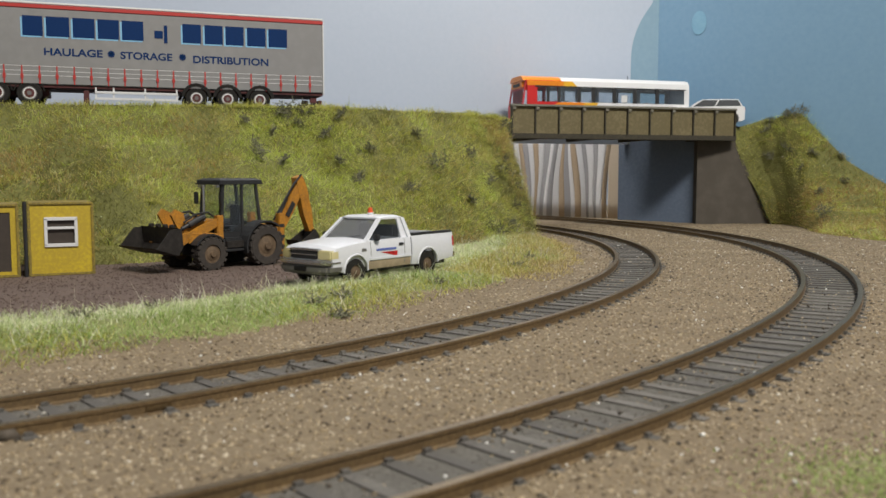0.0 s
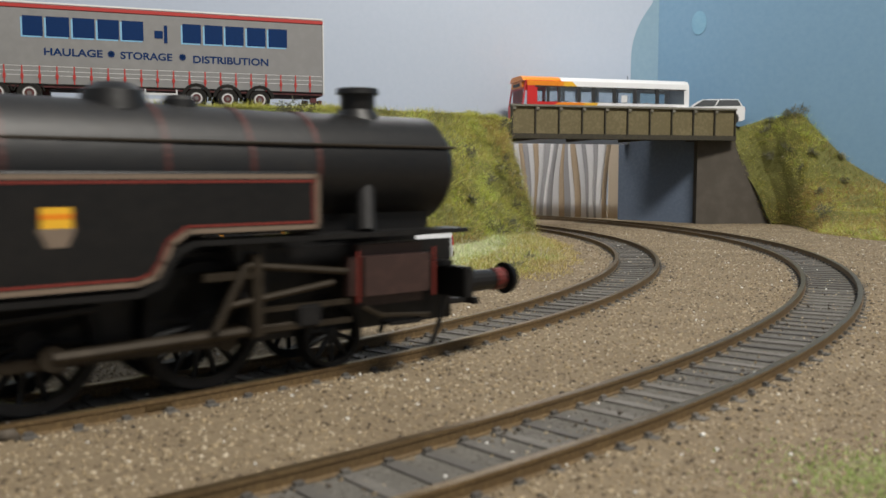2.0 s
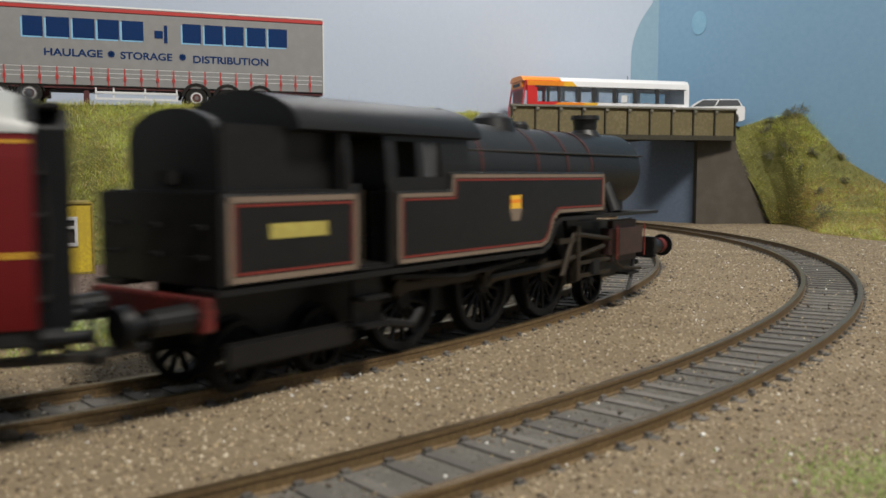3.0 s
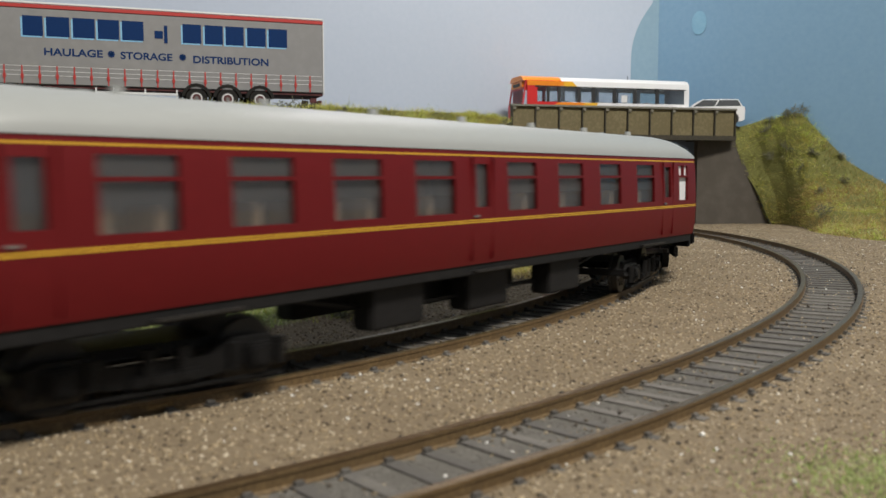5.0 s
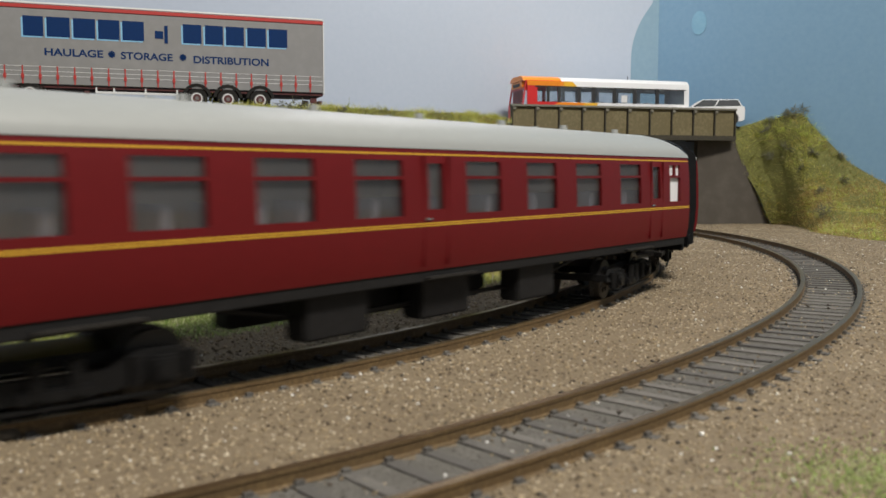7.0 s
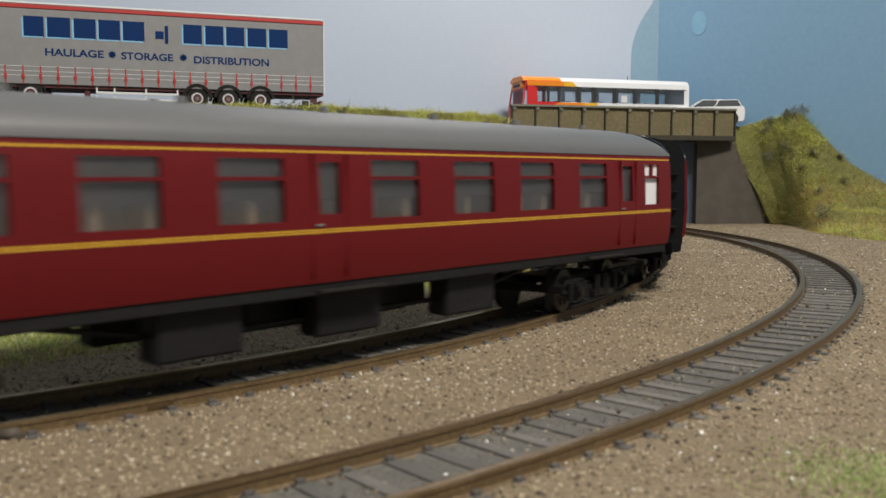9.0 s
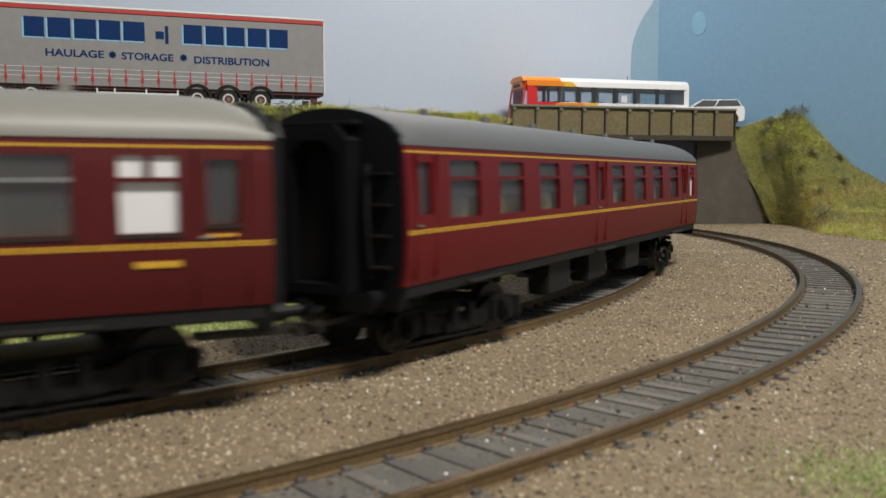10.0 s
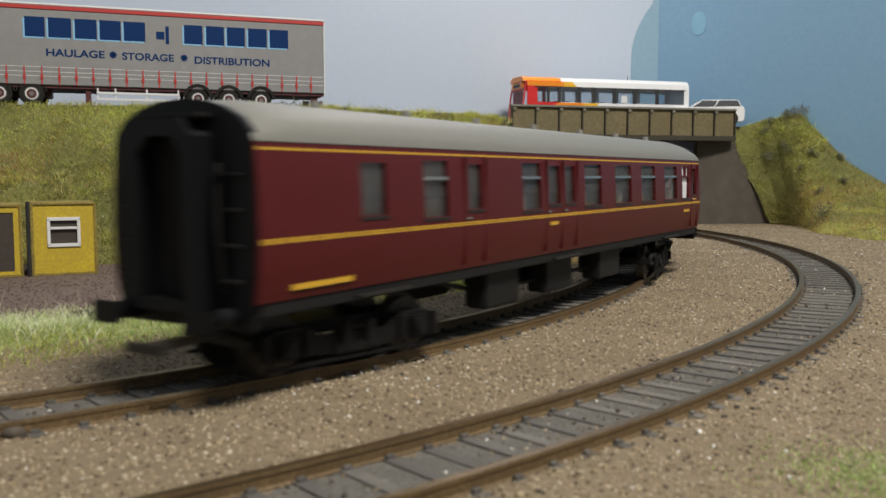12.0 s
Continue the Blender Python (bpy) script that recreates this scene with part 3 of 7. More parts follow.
def wheel(parent, name, x, y, z, r, w, tyre, hub, tread=0, dish=0.62):
    """A road wheel whose axle lies along y: tyre, and a hub as its own piece."""
    bm = B()
    n = 28
    prof = [(-w / 2, r * dish), (-w / 2, r * 0.93), (-w / 2 + w * 0.16, r), (w / 2 - w * 0.16, r), (w / 2, r * 0.93), (w / 2, r * dish), (w * 0.3, r * dish * 0.97), (-w * 0.3, r * dish * 0.97)]
    rings = []
    for i in range(n):
        a = 2 * math.pi * i / n
        k = 1 + (0.035 if tread and i % 2 else 0)
        rings.append([(x + q * (k if q > r * 0.95 else 1) * math.sin(a), y + v, z + q * (k if q > r * 0.95 else 1) * math.cos(a)) for v, q in prof])
    loft(bm, rings + [rings[0]], caps=False)
    bmesh.ops.remove_doubles(bm, verts=bm.verts, dist=0.001)
    o = smooth(part(name, bm, tyre, parent))
    s = 1 if y > 0 else -1
    bm = B()
    rod(bm, (x, y - w * 0.4, z), (x, y + w * 0.4, z), r * dish, seg=24)
    rod(bm, (x, y + s * w * 0.38, z), (x, y + s * w * 0.48, z), r * dish * 0.8, r * dish * 0.55, seg=20)
    rod(bm, (x, y + s * w * 0.4, z), (x, y + s * w * 0.62, z), r * dish * 0.38, r * dish * 0.3, seg=14)
    smooth(part("hub", bm, hub, o))
    return o


def sign_text(words, size, x0, x1, y, z, mat, parent, name="lettering"):
    """Words lying on a left-hand side (seen along -y), running from x0 to x1 towards the tail."""
    cu = bpy.data.curves.new("words", "FONT")
    cu.body, cu.size, cu.offset, cu.extrude = words, 1.0, 0.026, 0.01
    tmp = bpy.data.objects.new("words", cu)
    scene.collection.objects.link(tmp)
    bpy.context.view_layer.update()
    me = bpy.data.meshes.new_from_object(tmp.evaluated_get(bpy.context.evaluated_depsgraph_get()))
    bpy.data.objects.remove(tmp)
    co = np.array([v.co[:] for v in me.vertices])
    lo, hi = co.min(0), co.max(0)
    for v in me.vertices:
        u, w = (v.co.x - lo[0]) / (hi[0] - lo[0]), (v.co.y - lo[1]) / (hi[1] - lo[1])
        v.co = ((x0 + (x1 - x0) * u) * S, (y + 0.06 + v.co.z * 4) * S, (z + size * w) * S)
    me.materials.append(M[mat])
    ob = new(name, me)
    ob.parent = parent
    return ob


def at(x, y, z, deg):
    return pose(x * S, y * S, z * S, 0, 0, deg)


# ---- lorry on the embankment road ----
def arch(x, z, r0, r1, y0, y1):
    """A half ring over a wheel."""
    bm = B()
    for k in range(8):
        a, b = math.pi * (0.04 + 0.115 * k), math.pi * (0.04 + 0.115 * (k + 1))
        prism(bm, [(x + r * math.cos(t), z + r * math.sin(t)) for r, t in ((r0, a), (r1, a), (r1, b), (r0, b))], y0, y1)
    return bm


def lorry():
    g = thing("articulated_lorry", "grey curtain-sided articulated lorry trailer with blue lettering", "lorry", at=at(-78.7, 565.5, 76.1, -159.9))
    L, W = 190.0, 16.5
    part("curtain", bx(B(), 0.6, L, -W + 0.4, W, 11.5, 52.8, 0.4), "curtain", g, "pale grey curtain side")
    part("roof", bx(B(), 0, L + 0.5, -W, W + 0.25, 54.8, 56.2, 0.4), "trailer_white", g, "white trailer roof edge")
    part("top_rail", bx(B(), 0.2, L + 0.3, -W, W + 0.45, 52.6, 54.7, 0.2), "trailer_red", g, "red top rail")
    part("rear_post", bx(B(), -0.2, 0.55, -W, W + 0.3, 10.5, 54.4, 0.2), "trailer_white", g)
    part("chassis", bx(B(), 0.5, L - 6, -W + 2, W - 1.2, 9.8, 11.4, 0.2), "chassis_red", g, "dark red chassis")
    for z in (16.2, 18.6, 21.2):
        part("seam", bx(B(), 0.8, L, W - 0.2, W + 0.12, z, z + 0.25), "trailer_white", g)
    for i in range(21):
        x = 8.6 + i * 8.85
        s = part("strap", bx(B(), x - 0.35, x + 0.35, W, W + 0.3, 11.6, 21.5), "trailer_red", g)
        part("buckle", bx(B(), x - 0.75, x + 0.75, W + 0.1, W + 0.6, 14.6, 17, 0.15), "trailer_red", s)
    # the haulier's name as plain blocks, each with its pale shadow
    blocks = [(166.9, 156.7), (155.0, 143.2), (141.4, 130.0), (128.5, 117.2), (115.7, 104.1), (82.7, 72.3), (70.3, 60.0), (58.4, 47.9), (46.0, 35.0), (33.3, 22.2)]
    for a, b in blocks:
        part("name_shadow", bx(B(), a + 0.9, b + 0.7, W, W + 0.08, 36.9, 47.6), "light_blue_ink", g, "pale blue print shadow")
        part("name_block", bx(B(), a, b, W, W + 0.16, 37.7, 48.5), "blue_ink", g, "navy blue print block")
    part("name_block", bx(B(), 98.2, 93.6, W, W + 0.16, 39.5, 43.8), "blue_ink", g, "small navy blue print block")
    part("name_block", bx(B(), 93.0, 91.1, W, W + 0.16, 37, 47), "blue_ink", g, "small navy blue print block")
    sign_text("HAULAGE", 4.2, 156.5, 126.2, W, 27.3, "blue_ink", g)
    sign_text("STORAGE", 4.2, 116.9, 88.7, W, 27.0, "blue_ink", g)
    sign_text("DISTRIBUTION", 4.3, 77.1, 33.6, W, 26.4, "blue_ink", g)
    for x in (121.7, 83.0):
        bm = B()
        for k in range(4):
            bx(bm, -1.9, 1.9, W, W + 0.2, -0.5, 0.5, 0, Matrix.Translation((x, 0, 29.5)) @ Matrix.Rotation(k * math.pi / 4, 4, "Y"))
        part("star_mark", bm, "blue_ink", g)
    for x in (38.9, 57.8, 75.6):
        for y in (W - 2.2, -W + 2.2):
            wheel(g, "trailer_wheel", x, y, 6.3, 6.3, 3.6, "rubber", "lorry_hub", dish=0.6)
            part("rim_ring", rod(B(), (x, y * 1.02, 6.3), (x, y * 1.145, 6.3), 3.2, seg=20), "trailer_white", g, "white wheel rim")
            part("hub_cap", rod(B(), (x, y * 1.02, 6.3), (x, y * 1.155, 6.3), 2.75, 2.5, seg=14), "chassis_red", g)
            part("mudguard", arch(x, 6.3, 6.8, 8.6, y - 2, y + (2.6 if y > 0 else 2)), "rubber", g, "curved black mudguard")
    for y in (W - 0.8,):
        for z in (4.5, 8):
            part("guard_rail", bx(B(), 86, 131, y - 0.3, y + 0.3, z - 0.7, z + 0.7, 0.15), "trailer_white", g, "white side guard rail")
        for x in (86.6, 104, 121, 130.4):
            part("guard_post", bx(B(), x - 0.5, x + 0.5, y - 0.8, y - 0.3, 3.8, 11, 0.1), "trailer_white", g)
    part("landing_leg", bx(B(), 134, 137, W - 5, W - 2, 0.2, 9, 0.3), "chassis_red", g)
    part("rear_bumper", bx(B(), 1, 3, -W + 2, W - 1, 4.5, 7, 0.3), "chassis_red", g)
    for y in (W - 4, -W + 4):
        part("bumper_leg", bx(B(), 4, 8, y - 1, y + 1, 5.5, 9, 0.2), "chassis_red", g)
    part("tractor_chassis", bx(B(), 155, 232, -8, 8, 5.5, 9.5, 0.4), "chassis_red", g)
    for x in (164.6, 180.8, 222):
        for y in (W - 2.4, -W + 2.4):
            wheel(g, "tractor_wheel", x, y, 6.6, 6.6, 4.0, "rubber", "lorry_hub", dish=0.6)
            part("rim_ring", rod(B(), (x, y * 1.02, 6.6), (x, y * 1.16, 6.6), 3.3, seg=20), "trailer_white", g, "white wheel rim")
            part("hub_cap", rod(B(), (x, y * 1.02, 6.6), (x, y * 1.17, 6.6), 2.85, 2.6, seg=14), "chassis_red", g)
    for x in (164.6, 180.8):
        part("mudguard", arch(x, 6.8, 7.4, 8.1, W - 5, W - 0.6), "rubber", g, "curved black mudguard")
    part("tank", bx(B(), 198, 212, W - 6, W - 1, 4, 11, 1), "chrome", g)
    bm = B()
    prism(bm, [(207, 10), (236, 5), (238, 24), (233, 44), (207, 46)], -W + 1, W - 1)
    part("cab", bm, "trailer_white", g, "white lorry cab")
    return g


lorry()


# ---- bus and car on the bridge ----
def bus():
    g = thing("single_decker_bus", "white single-decker bus with red and orange front", "bus", at=at(126.3, 725, 76.6, -164))
    h, w = 72.5, 16.0
    wins = [(60, 52), (50, 43), (40.5, 26), (23.5, 14), (11, -4), (-7, -22), (-25, -42), (-45, -68)]
    holes = [(b, a, 17.8, 29.4) for a, b in wins]
    zs, ys = [3.5, 8, 15, 29.5, 34], [15.6, 16, 16, 15.8, 15.2]
    for sg in (1, -1):
        for (x0, x1, mat) in ((-h, -2, "bus_white"), (-2, 12, "bus_white"), (12, 40, "bus_white"), (40, h - 4, "bus_red")):
            hs = [(max(a, x0), min(b, x1), c, d) for a, b, c, d in holes if a < x1 and b > x0]
            part("side_panel", side_panel([x0, x1], hs, zs, ys, 0.8, sg), mat, g)
        for a, b, c, d in holes:
            part("pane", bx(B(), a, b, sg * 15.0, sg * 15.3, c, d), "clear_glass", g)
        part("window_band", bx(B(), -69, 62, sg * 15.7, sg * 15.98, 28.9, 29.8), "cab_black", g)
        for a, b in zip(wins, wins[1:]):
            part("window_pillar", bx(B(), b[0] - 0.1, a[1] + 0.1, sg * 15.7, sg * 16.06, 17.6, 29.6), "cab_black", g, "black window pillar")
        part("orange_panel", bx(B(), 38, h - 4, sg * 15.1, sg * 15.95, 29.9, 33.6, 0.2), "bus_orange", g, "orange roof panel")
        part("yellow_panel", prism(B(), [(27, 29.9), (38, 29.9), (38, 33.6), (31, 33.6)], sg * 15.1, sg * 15.95), "bus_yellow", g, "yellow roof flash")
        part("orange_skirt", prism(B(), [(23, 13), (50, 13), (42, 17.5), (20, 17.5)], sg * 15.6, sg * 16.08), "bus_orange", g)
        part("yellow_skirt", prism(B(), [(12, 13), (23, 13), (20, 17.5), (8, 17.5)], sg * 15.6, sg * 16.08), "bus_yellow", g)
        for x in (45, -34):
            wheel(g, "wheel", x, sg * 13.6, 6.2, 6.2, 3.6, "rubber", "chrome")
    bm = B()
    loft(bm, [[(x, y * k, z) for y, z in ((-15.2, 33.6), (-13.5, 36), (-9, 37.3), (9, 37.3), (13.5, 36), (15.2, 33.6))] for x, k in ((-h, 0.97), (-h + 1, 1), (40, 1))])
    smooth(part("roof", bm, "bus_white", g, "white bus roof"))
    bm = B()
    loft(bm, [[(x, y * k, z) for y, z in ((-15.2, 33.6), (-13.5, 36), (-9, 37.6), (9, 37.6), (13.5, 36), (15.2, 33.6))] for x, k in ((40.1, 1), (h - 3, 1), (h - 1, 0.96))])
    smooth(part("front_roof", bm, "bus_orange", g, "orange front roof"))
    fz, fy = [3.5, 14, 34], [h, h, h - 3]
    bm = side_panel([-15.5, 15.5], [(-14, 14, 15, 27)], fz, fy, 1.0, 1)
    bmesh.ops.transform(bm, matrix=Matrix(((0, 1, 0, 0), (1, 0, 0, 0), (0, 0, 1, 0), (0, 0, 0, 1))), verts=bm.verts)
    part("front_panel", bm, "bus_red", g, "red bus front")
    part("windscreen", prism(B(), [(h - 1.0, 15), (h - 0.8, 15), (h - 2.2, 27), (h - 2.4, 27)], -14, 14), "clear_glass", g)
    part("destination_box", bx(B(), h - 3, h - 1.2, -12, 12, 28.5, 33, 0.3), "bus_orange", g)
    part("destination_blind", bx(B(), h - 1.3, h - 1.0, -7, 7, 29.5, 32), "cab_black", g)
    part("rear_panel", bx(B(), -h - 0.4, -h + 0.8, -15.4, 15.4, 3.5, 34, 0.6), "bus_white", g)
    part("floor", bx(B(), -h + 1, h - 2, -15, 15, 8, 9), "inner", g)
    for i in range(11):
        x = -58 + i * 10
        for y in (9, -9):
            part("seat", bx(B(), x, x + 1.6, y - 5, y + 5, 9, 19, 0.5), "seat_blue", g)
    part("notice", bx(B(), -12, -17, 15.35, 15.45, 18.5, 24), "trailer_white", g)
    part("aerial", rod(B(), (-25, 0, 37), (-25, 0, 41), 0.3, seg=6), "cab_black", g)
    return g


bus()


def hatch_body(g, L, W, zb, belt, hood, roof, xs, mat, glass="dark_glass"):
    """Lower body and glasshouse of a road car; xs: bonnet end, windscreen top, roof end, tail of the glass."""
    h = L / 2
    prof = [(h, zb + 1), (h + 0.2, zb + 3), (h - 0.8, hood - 1.2), (h - 3, hood - 0.2), (xs[0], belt), (xs[3], belt + 0.4), (-h + 0.6, belt - 0.3), (-h, belt - 3), (-h + 0.3, zb + 1), (-h + 2, zb), (h - 2, zb)]
    bm = B()
    rings = []
    for k, sc in ((-1, 0.9), (-0.93, 1.0), (0.93, 1.0), (1, 0.9)):
        rings.append([(x * (0.985 if sc < 1 else 1), k * W, zb + (z - zb) * (0.97 if sc < 1 else 1)) for x, z in prof])
    loft(bm, rings)
    smooth(part("body", bm, mat, g), 40)
    bm = B()
    loft(bm, [[(x, k * W * 0.93, belt - 0.2) for x, k in ((xs[0], -1), (xs[0], 1), (xs[3], 1), (xs[3], -1))], [(x, k * W * 0.82, roof - 0.6) for x, k in ((xs[1], -1), (xs[1], 1), (xs[2], 1), (xs[2], -1))]])
    part("glasshouse", bm, glass, g, "dark tinted glass")
    bm = B()
    loft(bm, [[(x, k * W * 0.84, roof - 0.9) for x, k in ((xs[1] + 0.6, -1), (xs[1] + 0.6, 1), (xs[2] - 0.6, 1), (xs[2] - 0.6, -1))], [(x, k * W * 0.66, roof) for x, k in ((xs[1] - 0.8, -1), (xs[1] - 0.8, 1), (xs[2] + 0.8, 1), (xs[2] + 0.8, -1))]])
    part("roof", bm, mat, g)
    for s in (1, -1):
        for xb, xt in ((xs[0], xs[1]), ((xs[0] + xs[3]) / 2 + 2, (xs[1] + xs[2]) / 2 + 1), (xs[3], xs[2])):
            part("pillar", rod(B(), (xb, s * W * 0.93, belt), (xt, s * W * 0.83, roof - 0.5), 0.4, seg=6), mat, g)


def white_car():
    g = thing("white_suv", "white compact sport utility car with dark windows", "car", at=at(215.5, 733, 78.0, -186))
    hatch_body(g, 57, 12, 2.8, 14.4, 12.8, 20.4, (13, 5, -23, -26), "bus_white", "car_glass")
    part("roof_glass", bx(B(), -20, 3.5, -7.4, 7.4, 19.9, 20.6, 0.3), "car_glass", g, "dark roof glass")
    part("window_line", bx(B(), -25, 12, 10.6, 11.3, 14.6, 15.1, 0.1), "cab_black", g)
    for x in (17.5, -18):
        for y in (10.6, -10.6):
            part("wheel_arch", rod(B(), (x, y - 1.7, 4.8), (x, y + 1.7, 4.8), 5.4, seg=20), "cab_black", g)
            wheel(g, "wheel", x, y, 4.7, 4.7, 3.6, "rubber", "chrome", dish=0.72)
    for y in (8.5, -8.5):
        part("tail_lamp", bx(B(), -28.6, -27.6, y - 2.4, y + 2.4, 11, 13, 0.3), "tail_red", g)
        part("headlamp", bx(B(), 26.6, 28.2, y - 2.6, y + 2.6, 9.6, 11, 0.3), "chrome", g)
    return g


white_car()


# ---- pickup ----
def rounded_body(g, k, W):
    """Round a car's boxy pressings: nose drawn in, sides tumbling in, bonnet crowned."""
    clip = lambda v: min(1.0, max(0.0, v))
    for ob in g.children:
        if ob.name.split(".")[0] in ("wheel", "beacon_base", "arch_lip"):
            continue
        bm = B()
        bm.from_mesh(ob.data)
        for ax, lo, hi, n in ((0, -2.8, 2.6, 24), (1, -0.97, 0.97, 10), (2, 0.4, 1.3, 8)):
            for i in range(n + 1):
                co, no = Vector((0, 0, 0)), Vector((0, 0, 0))
                co[ax], no[ax] = (lo + (hi - lo) * (i + 0.37) / (n + 1)) * k * S, 1
                bmesh.ops.bisect_plane(bm, geom=bm.verts[:] + bm.edges[:] + bm.faces[:], plane_co=co, plane_no=no, dist=1e-7)
        for v in bm.verts:
            x, y, z = v.co.x / S / k, v.co.y / S / W, v.co.z / S / k
            z += 0.05 * (1 - y * y) * clip((x - 0.8) / 0.4) * clip((z - 0.95) / 0.1)
            z -= 0.03 * clip((x - 1.7) / 0.8) ** 2 * clip((z - 0.9) / 0.1)
            x -= 0.11 * abs(y) ** 3 * clip((x - 1.9) / 0.5)
            y *= 1 - 0.07 * clip((x - 1.6) / 0.9) ** 2 - 0.04 * clip((-2.2 - x) / 0.6) ** 2
            y *= 1 - 0.055 * clip((z - 0.82) / 0.42) ** 2 - 0.05 * clip((0.70 - z) / 0.3) ** 2
            v.co = (x * k * S, y * W * S, z * k * S)
        bm.to_mesh(ob.data)
        bm.free()
        smooth(ob, 38)


def pickup():
    k = 12.67
    g = thing("pickup_truck", "dusty white pickup truck with an orange beacon on its roof", "pickup", at=at(-27.0, 318.6, 0.3, -127.7))
    m = lambda *v: [c * k for c in v]
    W = 0.97 * k
    arch = lambda cx, r, n=9: [(cx + r * math.cos(math.pi * i / (n - 1)), 0.40 + r * math.sin(math.pi * i / (n - 1))) for i in range(n)]
    # front half: wings, bonnet and cab body with an opening over the wheel
    low = [(2.44, 0.52), (2.47, 0.80), (2.43, 0.97), (2.28, 1.065), (1.60, 1.13), (0.95, 1.18), (-0.74, 1.20), (-0.76, 0.42), (1.03, 0.40)]
    front = low[:-1] + [(1.05, 0.42)] + list(reversed(arch(1.52, 0.46)))
    bm = B()
    loft(bm, [[(x * k, y * W, z * k) for x, z in front] for y in (1, 0.96)] )
    loft(bm, [[(x * k, y * W, z * k) for x, z in front] for y in (-0.96, -1)])
    soften(part("wing", bm, "white", g), 0.3)
    bm = B()
    loft(bm, [[((x + (0.05 if x > 2.2 else 0) * (dz / 0.95)) * k, y * W, z * k + dz) for x, z in low[:7] + [(-0.76, 0.5), (2.3, 0.5)]] for y, dz in ((-0.955, 0), (-0.8, 0.25), (-0.5, 0.45), (0, 0.6), (0.5, 0.45), (0.8, 0.25), (0.955, 0))])
    soften(part("bonnet", bm, "white", g), 0.5)
    # load bed with an open top
    rear = [(-0.80, 0.42), (-0.80, 1.22), (-2.74, 1.27), (-2.78, 1.2), (-2.76, 0.50), (-2.0, 0.42)] + list(arch(-1.52, 0.46))[::-1]
    for y0, y1 in ((0.9, 1.0), (-1.0, -0.9)):
        bm = B()
        loft(bm, [[(x * k, y * W, z * k) for x, z in rear] for y in (y0, y1)])
        soften(part("bed_side", bm, "white", g), 0.3)
        part("bed_rail", bx(B(), -2.74 * k, -0.82 * k, y0 * W - 0.05, y1 * W + 0.05, 1.225 * k, 1.31 * k, 0.15), "cab_black", g, "dark bed rail cap")
    part("tailgate", bx(B(), -2.79 * k, -2.70 * k, -0.9 * W, 0.9 * W, 0.55 * k, 1.24 * k, 0.2), "white", g)
    part("bed_floor", bx(B(), -2.7 * k, -0.8 * k, -0.9 * W, 0.9 * W, 0.68 * k, 0.74 * k), "bumper_grey", g)
    part("bed_front", bx(B(), -0.86 * k, -0.80 * k, -0.9 * W, 0.9 * W, 0.7 * k, 1.22 * k), "white", g)
    part("load_box", bx(B(), -1.3 * k, -0.95 * k, -0.5 * W, 0.1 * W, 0.75 * k, 1.3 * k, 0.2), "white", g)
    # cab: pillars, roof and glass
    zt, zb = 1.80 * k, 1.19 * k
    corner = {"a": ((0.98, 0.90), (0.30, 0.74)), "b": ((-0.45, 0.92), (-0.42, 0.76)), "c": ((-0.76, 0.92), (-0.60, 0.76))}
    for s in (1, -1):
        for nm, ((xb, yb), (xt, yt)) in corner.items():
            w = 0.03 if nm == "b" else 0.055 if nm == "a" else 0.07
            bm = B()
            loft(bm, [[((xb + dx) * k, s * W * (yb + dy), zb) for dx, dy in ((-w, -w), (w, -w), (w, w), (-w, w))], [((xt + dx) * k, s * W * (yt + dy), zt - 0.5) for dx, dy in ((-w, -w), (w, -w), (w, w), (-w, w))]])
            part("pillar", bm, "white", g)
        bm = B()
        loft(bm, [[(-0.44 * k, s * W * 0.93, zb), (-0.78 * k, s * W * 0.93, zb), (-0.62 * k, s * W * 0.775, zt - 0.4), (-0.42 * k, s * W * 0.775, zt - 0.4)], [(-0.44 * k, s * W * 0.89, zb), (-0.78 * k, s * W * 0.89, zb), (-0.62 * k, s * W * 0.735, zt - 0.4), (-0.42 * k, s * W * 0.735, zt - 0.4)]])
        soften(part("rear_quarter", bm, "white", g), 0.2)
        bm = B()
        loft(bm, [[(0.9 * k, s * W * 0.90, zb), (-0.42 * k, s * W * 0.91, zb), (-0.40 * k, s * W * 0.75, zt - 0.6), (0.28 * k, s * W * 0.735, zt - 0.6)], [(0.9 * k, s * W * 0.885, zb), (-0.42 * k, s * W * 0.895, zb), (-0.40 * k, s * W * 0.735, zt - 0.6), (0.28 * k, s * W * 0.72, zt - 0.6)]])
        part("side_window", bm, "dark_glass", g)
        part("mirror", bx(B(), 0.62 * k, 0.80 * k, s * W * 0.98, s * W * 1.14, 1.18 * k, 1.36 * k, 0.4), "cab_black", g, "black door mirror")
        part("door_handle", bx(B(), -0.42 * k, -0.22 * k, s * W * 1.0, s * W * 1.03, 1.00 * k, 1.07 * k, 0.15), "cab_black", g)
        part("rubbing_strip", bx(B(), -0.74 * k, 1.0 * k, s * W * 1.0, s * W * 1.025, 0.66 * k, 0.73 * k, 0.1), "white", g)
        part("door_gap", bx(B(), 0.93 * k, 0.945 * k, s * W * 0.995, s * W * 1.004, 0.48 * k, 1.17 * k), "bumper_grey", g)
        part("door_gap", bx(B(), -0.475 * k, -0.46 * k, s * W * 0.995, s * W * 1.004, 0.48 * k, 1.18 * k), "bumper_grey", g)
        part("sill_dust", bx(B(), -0.74 * k, 1.02 * k, s * W * 0.997, s * W * 1.003, 0.42 * k, 0.645 * k), "dust", g, "tan dust on the sill")
